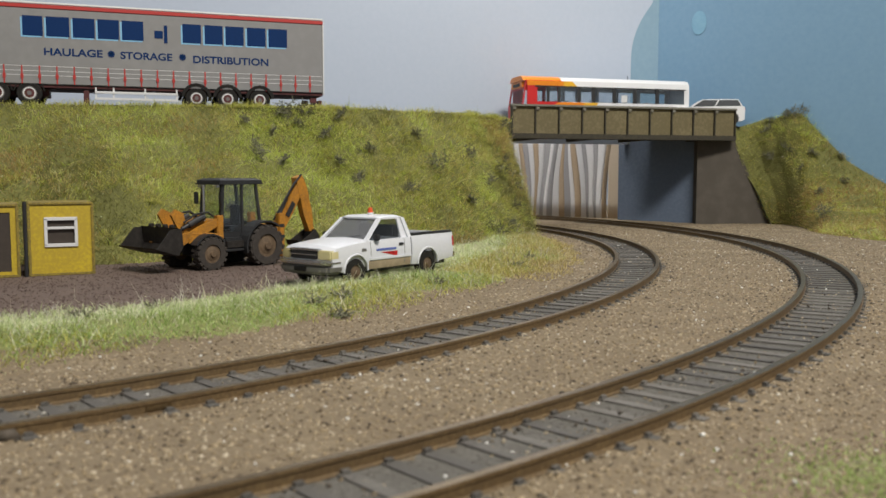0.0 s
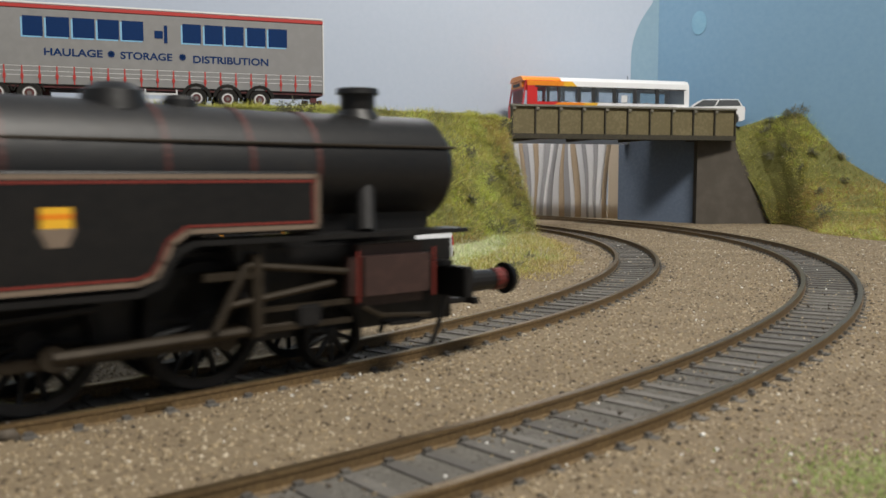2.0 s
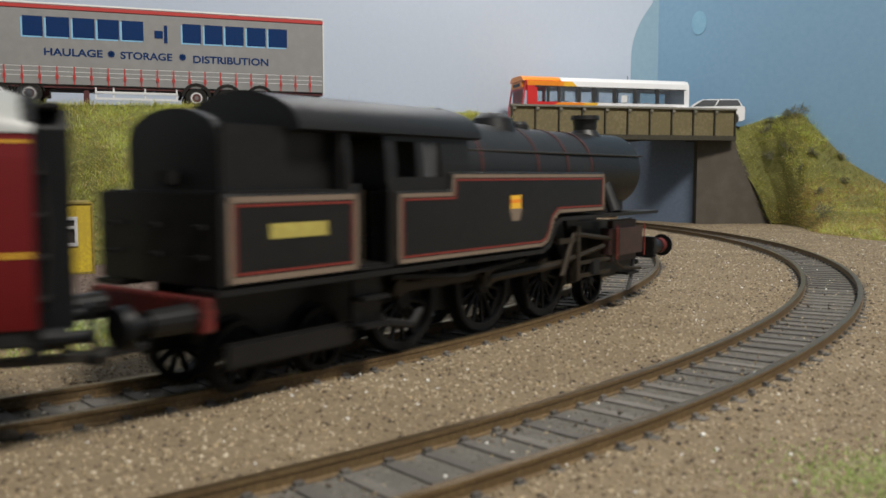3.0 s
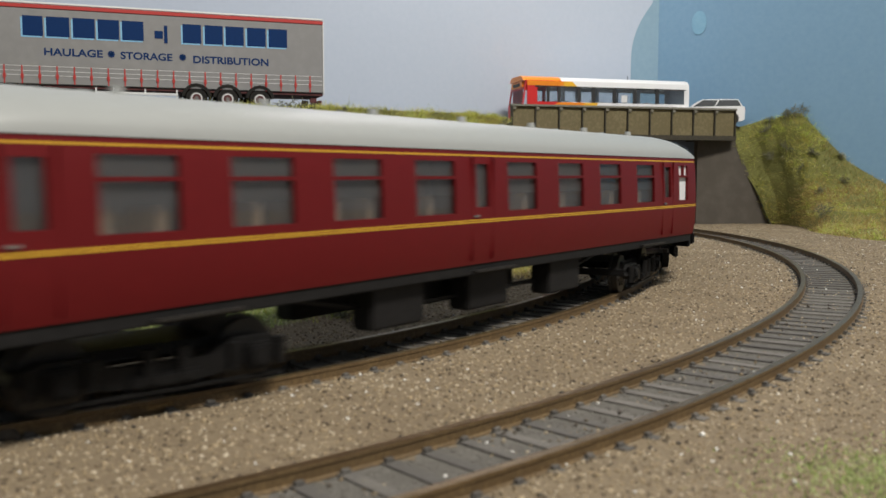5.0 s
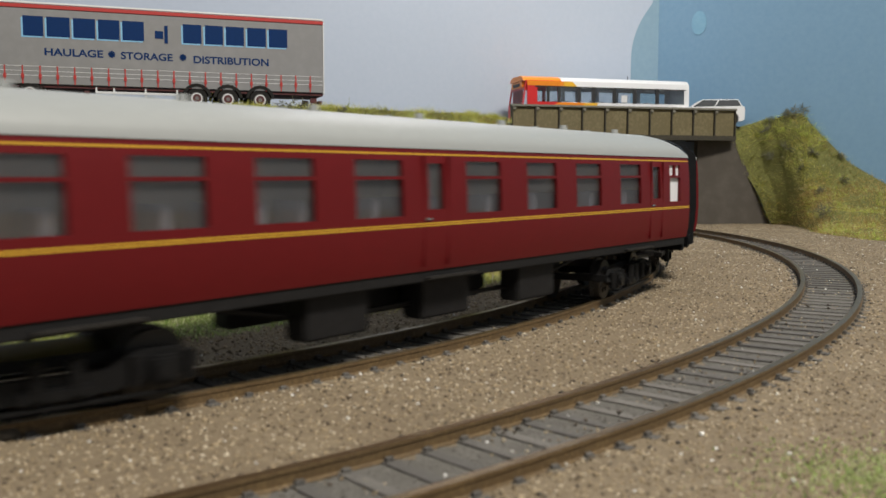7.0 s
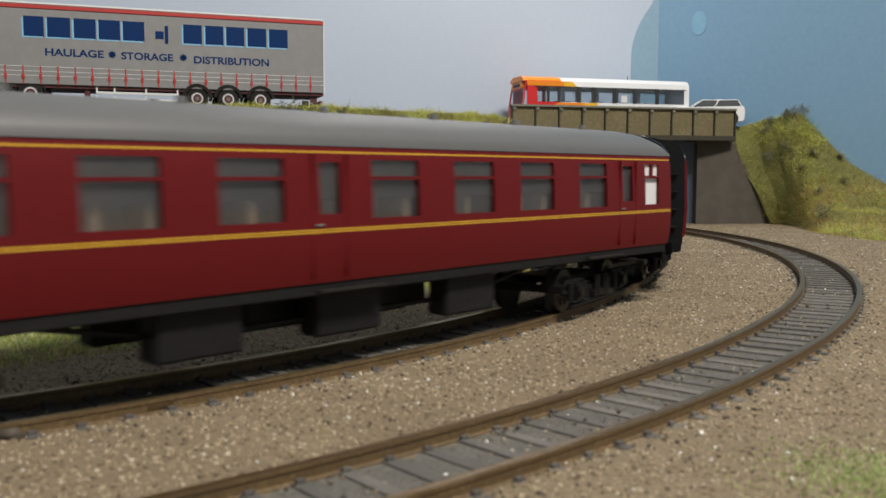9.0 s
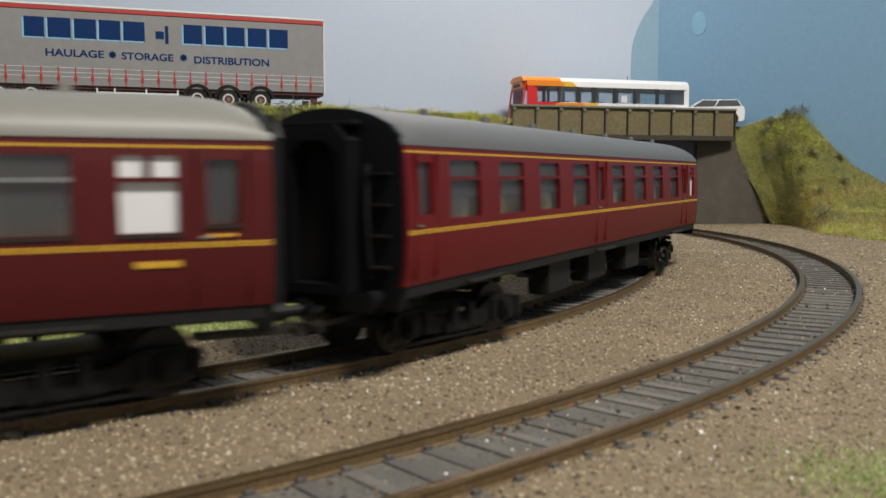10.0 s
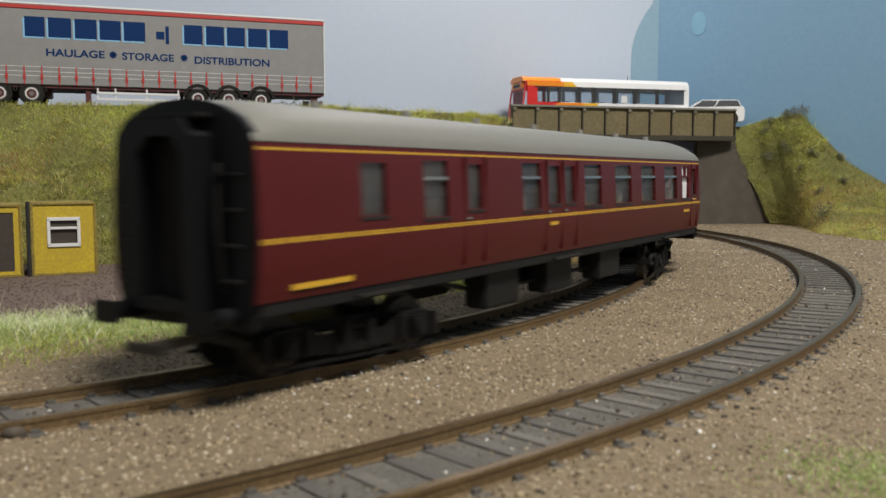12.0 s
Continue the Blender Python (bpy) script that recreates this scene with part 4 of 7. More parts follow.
        part("headlight", bx(B(), 2.20 * k, 2.52 * k, s * W * 0.56, s * W * 1.005, 0.76 * k, 1.02 * k, 0.4), "headlight", g, "yellowed headlight")
        part("tail_lamp", bx(B(), -2.81 * k, -2.70 * k, s * W * 0.88, s * W * 1.01, 0.82 * k, 1.14 * k, 0.2), "tail_red", g, "red tail lamp")
    bm = B()
    loft(bm, [[(0.93 * k, -0.86 * W, zb), (0.93 * k, 0.86 * W, zb), (0.29 * k, 0.70 * W, zt - 0.6), (0.29 * k, -0.70 * W, zt - 0.6)], [(0.90 * k, -0.86 * W, zb), (0.90 * k, 0.86 * W, zb), (0.26 * k, 0.70 * W, zt - 0.6), (0.26 * k, -0.70 * W, zt - 0.6)]])
    part("windscreen", bm, "pale_reflection_glass", g, "windscreen with a pale grey reflection put into its colour")
    part("wiper", rod(B(), (0.9 * k, 0.1 * W, zb + 0.8), (0.78 * k, 0.6 * W, zb + 1.5), 0.13, seg=5), "cab_black", g)
    bm = B()
    loft(bm, [[(x * k, y * W, z) for x, y in ((0.36, -0.72), (0.36, 0.72), (0.22, 0.78), (-0.58, 0.79), (-0.66, 0.72), (-0.66, -0.72), (-0.58, -0.79), (0.22, -0.78))] for z in (zt - 0.9, zt - 0.3)] + [[(x * k, y * W, zt + 0.35) for x, y in ((0.22, -0.55), (0.22, 0.55), (0.1, 0.6), (-0.5, 0.6), (-0.55, 0.55), (-0.55, -0.55), (-0.5, -0.6), (0.1, -0.6))]])
    smooth(part("roof", bm, "white", g), 50)
    part("seat", bx(B(), -0.55 * k, -0.3 * k, -0.75 * W, 0.75 * W, 0.9 * k, 1.55 * k, 0.6), "bumper_grey", g)
    part("dashboard", bx(B(), 0.6 * k, 0.92 * k, -0.8 * W, 0.8 * W, 1.0 * k, 1.2 * k, 0.4), "bumper_grey", g)
    part("grille", bx(B(), 2.34 * k, 2.53 * k, -0.55 * W, 0.55 * W, 0.77 * k, 1.0 * k, 0.3), "cab_black", g, "black radiator grille")
    part("grille_frame", bx(B(), 2.3 * k, 2.54 * k, -0.6 * W, 0.6 * W, 1.0 * k, 1.04 * k, 0.2), "chrome", g)
    part("front_bumper", bx(B(), 2.02 * k, 2.62 * k, -1.02 * W, 1.02 * W, 0.38 * k, 0.64 * k, 0.9), "bumper_grey", g, "dusty grey front bumper")
    part("bumper_chrome", bx(B(), 2.10 * k, 2.64 * k, -1.02 * W, 1.02 * W, 0.635 * k, 0.745 * k, 0.5), "chrome", g, "chrome bumper top")
    part("grille_bar", bx(B(), 2.5 * k, 2.545 * k, -0.55 * W, 0.55 * W, 0.875 * k, 0.9 * k), "chrome", g)
    part("number_plate", bx(B(), 2.615 * k, 2.635 * k, -0.25 * W, 0.25 * W, 0.46 * k, 0.58 * k), "frame_grey", g)
    part("rear_bumper", bx(B(), -2.95 * k, -2.76 * k, -0.95 * W, 0.95 * W, 0.48 * k, 0.64 * k, 0.3), "chrome", g)
    part("underside", bx(B(), -2.6 * k, 2.3 * k, -0.8 * W, 0.8 * W, 0.32 * k, 0.5 * k), "cab_black", g)
    part("badge", bx(B(), 1.12 * k, 1.3 * k, W, W + 0.1, 0.92 * k, 1.0 * k), "bumper_grey", g)
    part("door_print", bx(B(), 0.72 * k, -0.1 * k, W, W + 0.12, 0.90 * k, 0.96 * k), "logo_blue", g, "blue printed bar on the door")
    bm = B()
    for i in range(3):
        prism(bm, [((0.55 - 0.2 * i) * k, 0.86 * k), ((0.25 - 0.2 * i) * k, 0.86 * k), ((-0.02 - 0.06 * i) * k, (0.76 - 0.02 * i) * k), ((0.08 - 0.06 * i) * k, (0.76 - 0.02 * i) * k)], W, W + 0.1)
    part("door_print", bm, "tail_red", g, "red printed flash on the door")
    bm = B()
    rod(bm, (-0.1 * k, 0, zt), (-0.1 * k, 0, zt + 1.2), 1.1, seg=14)
    b = part("beacon_base", bm, "trailer_white", g)
    bm = B()
    rod(bm, (-0.1 * k, 0, zt + 1.2), (-0.1 * k, 0, zt + 3.0), 1.0, 0.75, seg=14)
    part("beacon", bm, "beacon", b, "orange-red beacon lens")
    for x in (1.52, -1.52):
        for s in (1, -1):
            wheel(g, "wheel", x * k, s * (W - 1.7), 0.38 * k, 0.38 * k, 3.0, "rubber", "rust_hub", dish=0.52)
    for x in (1.52, -1.52):
        for sd in (1, -1):
            pts = [(cx * k, sd * W * 1.0, cz * k) for cx, cz in arch(x, 0.46, 13)]
            part("arch_lip", pipe(B(), pts, 0.32), "white", g)
    rounded_body(g, k, W)
    return g


pickup()


# ---- coaches ----
COACH_ZS, COACH_YS = [16.6, 20, 26, 34, 40, 44.0], [17.2, 17.9, 18.2, 18.0, 17.6, 17.0]
SALOON = [(-123, -118, "door"), (-110, -95.5, "wide"), (-85, -70.5, "wide"), (-60, -45.8, "wide"), (-34.8, -20.4, "wide"), (-12, -6.6, "door"),
          (2, 16, "wide"), (27.6, 41.8, "wide"), (52.2, 66.3, "wide"), (78, 91.6, "wide"), (100, 105.4, "door"), (112.6, 120.8, "white")]
BRAKE = [(-100.3, -92, "guard"), (-78.5, -68.6, "wide"), (-59.9, -53.5, "door"), (-32.3, -21.6, "wide"), (-16.8, -9.4, "door"), (-5.9, 0.7, "door"),
         (8.2, 21.2, "wide"), (33, 47.5, "wide"), (57.6, 72, "wide"), (82.6, 97.4, "wide"), (104, 113, "white"), (117.2, 122.4, "door")]


def bogie(g, x, mats="bogie"):
    b = part("bogie", bx(B(), -13, 13, -8, 8, 7.2, 9.2, 0.3), mats, g)
    b.location = (x * S, 0, 0)
    bm = B()
    for s in (1, -1):
        y0, y1 = s * 11.2, s * 13.0
        prism(bm, [(-23, 6), (-20, 9.3), (-12, 9.3), (-8, 7.0), (8, 7.0), (12, 9.3), (20, 9.3), (23, 6), (20, 4.6), (13, 4.6), (9, 3.4), (-9, 3.4), (-13, 4.6), (-20, 4.6)], min(y0, y1), max(y0, y1))
        for e in (-1, 1):
            bx(bm, e * 17 - 2.4, e * 17 + 2.4, s * 12.6, s * 14.6, 3.6, 8.4, 0.5)
            rod(bm, (e * 17, s * 14.4, 6), (e * 17, s * 15.2, 6), 1.6, seg=12)
            for d in (-4.6, 4.6):
                rod(bm, (e * 17 + d, s * 13.4, 4.0), (e * 17 + d, s * 13.4, 8.8), 1.0, seg=8)
        bx(bm, -6, 6, s * 12.4, s * 14.2, 3.0, 5.4, 0.5)
        rod(bm, (-3, s * 13.6, 4), (-3, s * 13.6, 9.5), 1.2, seg=8)
        rod(bm, (3, s * 13.6, 4), (3, s * 13.6, 9.5), 1.2, seg=8)
        bx(bm, -22, 22, s * 13.2, s * 13.9, 1.9, 2.7, 0.2)
    for e in (-1, 1):
        bx(bm, e * 23 - 0.8, e * 23 + 0.8, -12, 12, 6, 8, 0.2)
    part("side_frame", bm, mats, b)
    sets = []
    for e in (-1, 1):
        bm = B()
        for s in (1, -1):
            rod(bm, (0, s * 7.2, 0), (0, s * 9.4, 0), 6.0, seg=28)
            rod(bm, (0, s * 6.7, 0), (0, s * 7.4, 0), 6.7, seg=28)
            for k in range(8):
                a = k * math.pi / 4
                rod(bm, (3.4 * math.cos(a), s * 9.3, 3.4 * math.sin(a)), (3.4 * math.cos(a), s * 9.75, 3.4 * math.sin(a)), 0.8, seg=6)
        rod(bm, (0, -13, 0), (0, 13, 0), 0.9, seg=8)
        w = part("wheelset", bm, "steel", b)
        w.location = (e * 17 * S, 0, 6.0 * S)
        sets.append((w, e * 17.0, 6.0))
    return b, sets


def coach(label, wins, paint, roof_mat, tail_mark=False, seats="seat_tan"):
    g = thing("railway_coach", label, "railway coach", "coaches of the train")
    h = 128.0
    for s in (-1, 1):
        holes, tall = [], []
        for a, b, k in wins:
            holes.append((a, b, 29.0, 41.0) if k in ("wide", "white") else (a, b, 30.2, 40.4))
        side = part("side", side_panel([-h, -60, 0, 60, h], holes, COACH_ZS, COACH_YS, 0.9, s), paint, g)
        smooth(side, 30)
        for (a, b, k), (x0, x1, z0, z1) in zip(wins, holes):
            y0, y1 = sorted((s * 16.7, s * 16.9))
            part("pane", bx(B(), x0 - 0.2, x1 + 0.2, y0, y1, z0 - 0.2, z1 + 0.2), "white_pane" if k == "white" else "glass", side)
            if k in ("wide", "white"):
                y0, y1 = sorted((s * 16.9, s * 17.75))
                part("vent_bar", bx(B(), x0, x1, y0, y1, 36.9, 37.6), "chrome" if paint == "maroon_dark" and k == "wide" else paint, side)
                if k == "white":
                    part("vent_bar", bx(B(), (x0 + x1) / 2 - 0.5, (x0 + x1) / 2 + 0.5, y0, y1, 37.5, 41), paint, side)
            if paint == "maroon_dark":
                y0, y1 = sorted((s * 17.9, s * 18.35))
                part("window_sill", bx(B(), x0 - 0.5, x1 + 0.5, y0, y1, z0 - 0.75, z0 - 0.2), "steel", side, "bright window sill")
            if k == "door":
                for e in (a - 1.6, b + 1.6):
                    y0, y1 = sorted((s * 17.6, s * 18.22))
                    part("door_joint", bx(B(), e - 0.12, e + 0.12, y0, y1, 17.6, 42), paint, side)
                part("door_handle", bx(B(), a - 1.3, a + 0.6, min(s * 18, s * 18.6), max(s * 18, s * 18.6), 27.9, 28.4, 0.1), "chrome", side)
        for z, w in ((27.2, 0.15), (26.72, 0.15), (42.4, 0.2)):
            yy = np.interp(z, COACH_ZS, COACH_YS)
            y0, y1 = sorted((s * (yy - 0.2), s * (yy + 0.07)))
            part("lining", bx(B(), -h + 0.3, h - 0.3, y0, y1, z - w, z + w), "gold", side, "yellow lining stripe")
        y0, y1 = sorted((s * 14.2, s * 16.9))
        part("sole_bar", bx(B(), -h + 1, h - 1, y0, y1, 14.0, 16.9, 0.3), "frame_grey", g, "grimy underframe sole bar")
        y0, y1 = sorted((s * 16.5, s * 18.3))
        for x in (-92, 92, -3):
            part("step_board", bx(B(), x - 9, x + 9, y0, y1, 14.6, 15.2, 0.15), "steel", g)
        if paint == "maroon_dark":
            yy = 18.2
            y0, y1 = sorted((s * 17.9, s * (yy + 0.08)))
            part("number_bar", bx(B(), 106, 113, y0, y1, 23.6, 24.6), "gold", side)
            part("number_bar", bx(B(), -16, -11, y0, y1, 24.4, 25.3), "gold", side)
            y0, y1 = sorted((s * 17.4, s * 17.85))
            part("number_bar", bx(B(), -120, -103, y0, y1, 18.2, 19.2), "gold", side)
            part("number_bar", bx(B(), 117, 122, min(s * 18, s * 18.28), max(s * 18, s * 18.28), 28.1, 28.6), "gold", side)
    # roof with rounded ends
    arc = [(17.25 * math.cos(a), 43.6 + 8.0 * math.sin(a)) for a in np.linspace(0, math.pi, 19)]
    rings = []
    for x, k in ((-h - 0.2, 0.55), (-h + 2, 0.80), (-h + 6, 0.95), (-h + 11, 1.0), (0, 1.0), (h - 11, 1.0), (h - 6, 0.95), (h - 2, 0.80), (h + 0.2, 0.55)):
        rings.append([(x, y, 43.6 + (z - 43.6) * k) for y, z in arc] + [(x, -16.2, 43.4), (x, 16.2, 43.4)])
    bm = B()
    loft(bm, rings)
    roof = smooth(part("roof", bm, roof_mat, g, "curved grey coach roof"), 45)
    for x in (-98, -66, -34, 0, 34, 66, 98):
        for y in (-5, 5):
            bm = B()
            rod(bm, (x, y, 50.6), (x, y, 52.5), 1.3, 0.9, seg=10)
            part("roof_vent", bm, roof_mat, roof)
    # ends with gangways
    for e in (-1, 1):
        x = e * h
        out = [(16.3, 15), (17.3, 26), (16.9, 43.4)] + [(17.0 * math.cos(a), 43.4 + 7.6 * math.sin(a)) for a in np.linspace(0.25, math.pi - 0.25, 9)] + [(-16.9, 43.4), (-17.3, 26), (-16.3, 15)]
        bm = B()
        prism(bm, out, min(x - e * 1.2, x + e * 0.3), max(x - e * 1.2, x + e * 0.3), "x")
        end = part("end_wall", bm, "black", g, "matt black coach end")
        bm = B()
        ring = lambda w, t, zb: [(-w, zb), (-w, t - 3), (-w + 2.5, t), (w - 2.5, t), (w, t - 3), (w, zb)]
        x0, x1 = x + e * 0.3, x + e * 5.0
        a, b = ring(7.6, 47.5, 15), ring(5.4, 44.5, 17)
        loft(bm, [[(x0, *p) for p in a], [(x1, *p) for p in a], [(x1, *p) for p in b], [(x0, *p) for p in b]], caps=False)
        part("gangway", bm, "black", end, "black corridor gangway")
        part("gangway_door", bx(B(), x + e * 0.3, x + e * 0.8, -5.4, 5.4, 17, 44.4), "frame_grey", end)
        part("gangway_hood", bx(B(), x + e * 0.3, x + e * 4.2, -8.4, 8.4, 47.3, 48.4, 0.4), "frame_grey", end)
        for s in (1, -1):
            for z in (20, 26, 32, 38):
                part("end_step", bx(B(), x + e * 0.3, x + e * 1.6, s * 12.5 - 2.2, s * 12.5 + 2.2, z, z + 0.5), "frame_grey", end)
            part("jumper_cable", pipe(B(), [(x + e * 0.8, s * 9.6, 40), (x + e * 1.6, s * 10, 30), (x + e * 0.8, s * 10.4, 18)], 0.5), "frame_grey", end)
            bm = B()
            rod(bm, (x, s * 11.5, 14.2), (x + e * 4, s * 11.5, 14.2), 1.7, seg=14)
            rod(bm, (x + e * 4, s * 11.5, 14.2), (x + e * 7.4, s * 11.5, 14.2), 1.0, seg=12)
            bx(bm, min(x + e * 6.8, x + e * 7.8), max(x + e * 6.8, x + e * 7.8), s * 11.5 - 3.6, s * 11.5 + 3.6, 12.2, 16.2, 0.4)
            part("buffer", bm, "black", g, "oval-headed coach buffer")
        part("buffer_beam", bx(B(), x - e * 1.5, x + e * 0.4, -16.4, 16.4, 11.8, 15.2, 0.3), "black", g)
        bm = B()
        bx(bm, min(x - e * 10, x + e * 9), max(x - e * 10, x + e * 9), -1.6, 1.6, 8.4, 9.6, 0.2)
        bx(bm, min(x + e * 8, x + e * 9.4), max(x + e * 8, x + e * 9.4), -4.5, 4.5, 8.2, 9.8, 0.2)
        part("coupling", bm, "steel", g, "tension-lock coupling bar")
    part("floor", bx(B(), -h + 1.5, h - 1.5, -16, 16, 15.5, 17, 0), "frame_grey", g)
    part("under_tank", bx(B(), -22, 24, -6, 6, 6.5, 14.2, 0.8), "bogie", g)
    for x0, x1, y in ((28, 46, -14.8), (-46, -28, -14.8), (-10, 8, -14.2), (28, 46, 14.8), (-46, -24, 14.8)):
        s = 1 if y > 0 else -1
        part("battery_box", bx(B(), x0, x1, min(y, y - s * 6), max(y, y - s * 6), 5.0, 14.2, 0.5), "frame_grey", g, "grimy battery box")
    for s in (1, -1):
        pts = [(-66, s * 10.5, 13.8), (-40, s * 10.5, 8.6), (40, s * 10.5, 8.6), (66, s * 10.5, 13.8)]
        part("truss_rod", pipe(B(), pts, 0.6), "bogie", g)
    # seats and partitions
    bm = B()
    for i in range(22):
        x = -108 + i * 10.2
        if abs(x) < 12 and i % 2:
            continue
        for y in (-10.5, 10.5):
            bx(bm, x, x + 1.8, y - 4.6, y + 4.6, 17, 33, 0.6)
            bx(bm, x + (1.8 if i % 2 else -3.8), x + (5.6 if i % 2 else 0), y - 4.6, y + 4.6, 17, 23, 0.5)
    part("seat_row", bm, seats, g)
    for s in (-1, 1):
        for x0, x1 in ((-113.6, -14), (-4.4, 97.6)):
            y0, y1 = sorted((s * 5.0, s * 5.5))
            part("corridor_wall", bx(B(), x0, x1, y0, y1, 17, 43), "inner", g)
    for x in (-114, -13.5, -4.8, 98, 110):
        part("partition", bx(B(), x - 0.4, x + 0.4, -16, 16, 17, 43), "inner", g)
    for i in range(9):
        x = -100 + i * 20.4
        for s in (-1, 1):
            part("table", bx(B(), x + 1.6, x + 6.4, min(s * 8, s * 16), max(s * 8, s * 16), 26.6, 27.3), "seat_blue", g)
    bogies = [bogie(g, x) for x in (-93, 93)]
    return g, bogies


# ---- tank locomotive ----
def strip(bm, pts, w, y0, y1, closed=True):
    """A flat painted line along an outline in the side plane."""
    n = len(pts)
    for i in range(n if closed else n - 1):
        a, b = Vector((pts[i][0], pts[i][1])), Vector((pts[(i + 1) % n][0], pts[(i + 1) % n][1]))
        d = (b - a).normalized()
        q = Vector((-d.y, d.x)) * w / 2
        a, b = a - d * w / 2, b + d * w / 2
        ring = [a + q, b + q, b - q, a - q]
        loft(bm, [[(p.x, y0, p.y) for p in ring], [(p.x, y1, p.y) for p in ring]])
    return bm


def inset(pts, d):
    """An outline (counter-clockwise) moved inwards by d."""
    out = []
    n = len(pts)
    for i in range(n):
        p, a, b = Vector(pts[i]), Vector(pts[i - 1]), Vector(pts[(i + 1) % n])
        u, v = (p - a).normalized(), (b - p).normalized()
        nu, nv = Vector((-u.y, u.x)), Vector((-v.y, v.x))
        k = (nu + nv)
        k = k / max(0.3, k.dot(nu))
        out.append(tuple(p + k * d))
    return out


def spoked(axle, r, w, y, spokes, crank):
    """One spoked wheel on an axle, in pieces: rim, hub, spokes, crank pin and balance weight."""
    s = 1 if y > 0 else -1
    n = 36
    bm = B()
    rings = []
    for i in range(n):
        a = 2 * math.pi * i / n
        rings.append([(q * math.sin(a), y + v, q * math.cos(a)) for v, q in ((-s * w / 2, r * 0.84), (-s * (w / 2 + 0.5), r * 0.84), (-s * (w / 2 + 0.5), r + 0.8), (-s * w / 2, r + 0.8), (-s * w / 2, r), (s * w / 2, r), (s * w / 2, r * 0.84))])
    loft(bm, rings + [rings[0]], caps=False)
    bmesh.ops.remove_doubles(bm, verts=bm.verts, dist=0.001)
    part("rim", bm, "black", axle)
    bm = B()
    rod(bm, (0, y - w / 2, 0), (0, y + w / 2 + 0.3, 0), r * 0.2, seg=14)
    part("wheel_boss", bm, "black", axle)
    first = None
    for k in range(spokes):
        if first is None:
            bm = B()
            rod(bm, (0, y, 0), (0, y, r * 0.88), 0.62, 0.5, seg=6)
            first = part("spoke", bm, "black", axle)
        else:
            o = new("spoke", first.data)
            o.parent = axle
            o.rotation_euler = (0, 2 * math.pi * k / spokes, 0)
    if crank:
        part("crank_pin", rod(B(), (0, y + s * w * 0.4, -crank), (0, y + s * (w / 2 + 1.6), -crank), 1.1, seg=10), "steel", axle)
        part("balance_weight", bx(B(), -4.5, 4.5, y - 0.6, y + 0.7, r * 0.62, r * 0.86, 0.3), "black", axle)


def locomotive():
    g = thing("steam_locomotive", "weathered black lined tank steam locomotive with red buffer beam", "locomotive")
    moving = {"drivers": [], "rods": [], "small": []}
    Y = 17.0
    tank = [(-44, 19.5), (12.5, 19.5), (15.5, 20.6), (17.3, 23), (18.6, 26), (21, 27.6), (46.5, 27.6), (46.5, 37.8), (45.8, 38.5), (-26, 38.5), (-26, 34.6), (-44, 34.6)]
    bunker = [(-87, 19.5), (-55, 19.5), (-55, 34.8), (-87, 34.8)]
    for s in (-1, 1):
        y0, y1 = sorted((s * 9.5, s * Y))
        t = soften(part("side_tank", prism(B(), tank, y0, y1), "loco", g, "black side tank with red lining"), 0.45)
        l0, l1 = sorted((s * (Y - 0.1), s * (Y + 0.09)))
        part("cream_line", strip(B(), inset(tank, 0.9), 0.8, l0, l1), "cream_line", t)
        part("red_line", strip(B(), inset(tank, 1.75), 0.42, l0, l1), "red_line", t)
        b = soften(part("bunker_side", prism(B(), bunker, y0, y1), "loco", g, "black bunker side with red lining"), 0.45)
        part("cream_line", strip(B(), inset(bunker, 1.0), 1.0, l0, l1), "cream_line", b)
        part("red_line", strip(B(), inset(bunker, 2.0), 0.42, l0, l1), "red_line", b)
        part("number_bar", bx(B(), -77.5, -63.7, l0, l1, 27.0, 29.6), "number", b, "cream-yellow number bar")
        bm = B()
        bx(bm, -2.3, 2.3, l0, l1 + 0.03 * s, 29.8, 33.0, 0)
        part("crest_bar", bx(B(), -2.35, 2.35, l0 - 0.02, l1 + 0.02, 31.2, 32.0, 0), "bus_orange", t)
        part("crest_top", bm, "bus_yellow", t, "orange-yellow crest")
        part("crest_foot", prism(B(), [(-2.8, 29.8), (2.8, 29.8), (1.5, 26.9), (-1.5, 26.9)][::-1], l0, l1), "cream_line", t)
        # cab side with its openings
        cab = side_panel([-58, -18], [(-56.5, -46.5, 36.2, 45.6), (-43, -36.8, 37.4, 44.6), (-34.5, -28.5, 37.4, 44.6), (-54, -46, 20, 36.2)], [19.5, 34, 40, 47], [16.4, 16.4, 16.2, 15.4], 0.7, s)
        c = part("cab_side", cab, "loco", g)
        y0, y1 = sorted((s * 15.2, s * 15.4))
        part("cab_pane", bx(B(), -34.6, -28.4, y0, y1, 37.3, 44.7), "glass", c)
        part("handrail", rod(B(), (-54.6, s * 17.2, 21), (-54.6, s * 17.2, 35), 0.3, seg=6), "brass_rod", c)
        part("handrail", rod(B(), (-45, s * 17.2, 21), (-45, s * 17.2, 35), 0.3, seg=6), "brass_rod", c)
        y0, y1 = sorted((s * 13, s * 17.2))
        part("cab_step", bx(B(), -54, -46, y0, y1, 8.0, 8.8, 0.2), "loco", g)
        part("cab_step", bx(B(), -54, -46, y0, y1, 13.5, 14.3, 0.2), "loco", g)
        y0, y1 = sorted((s * 13.5, s * 14.2))
        part("step_plate", bx(B(), -54, -46, y0, y1, 8, 19.6), "loco", g)
        y0, y1 = sorted((s * 10, s * 17.4))
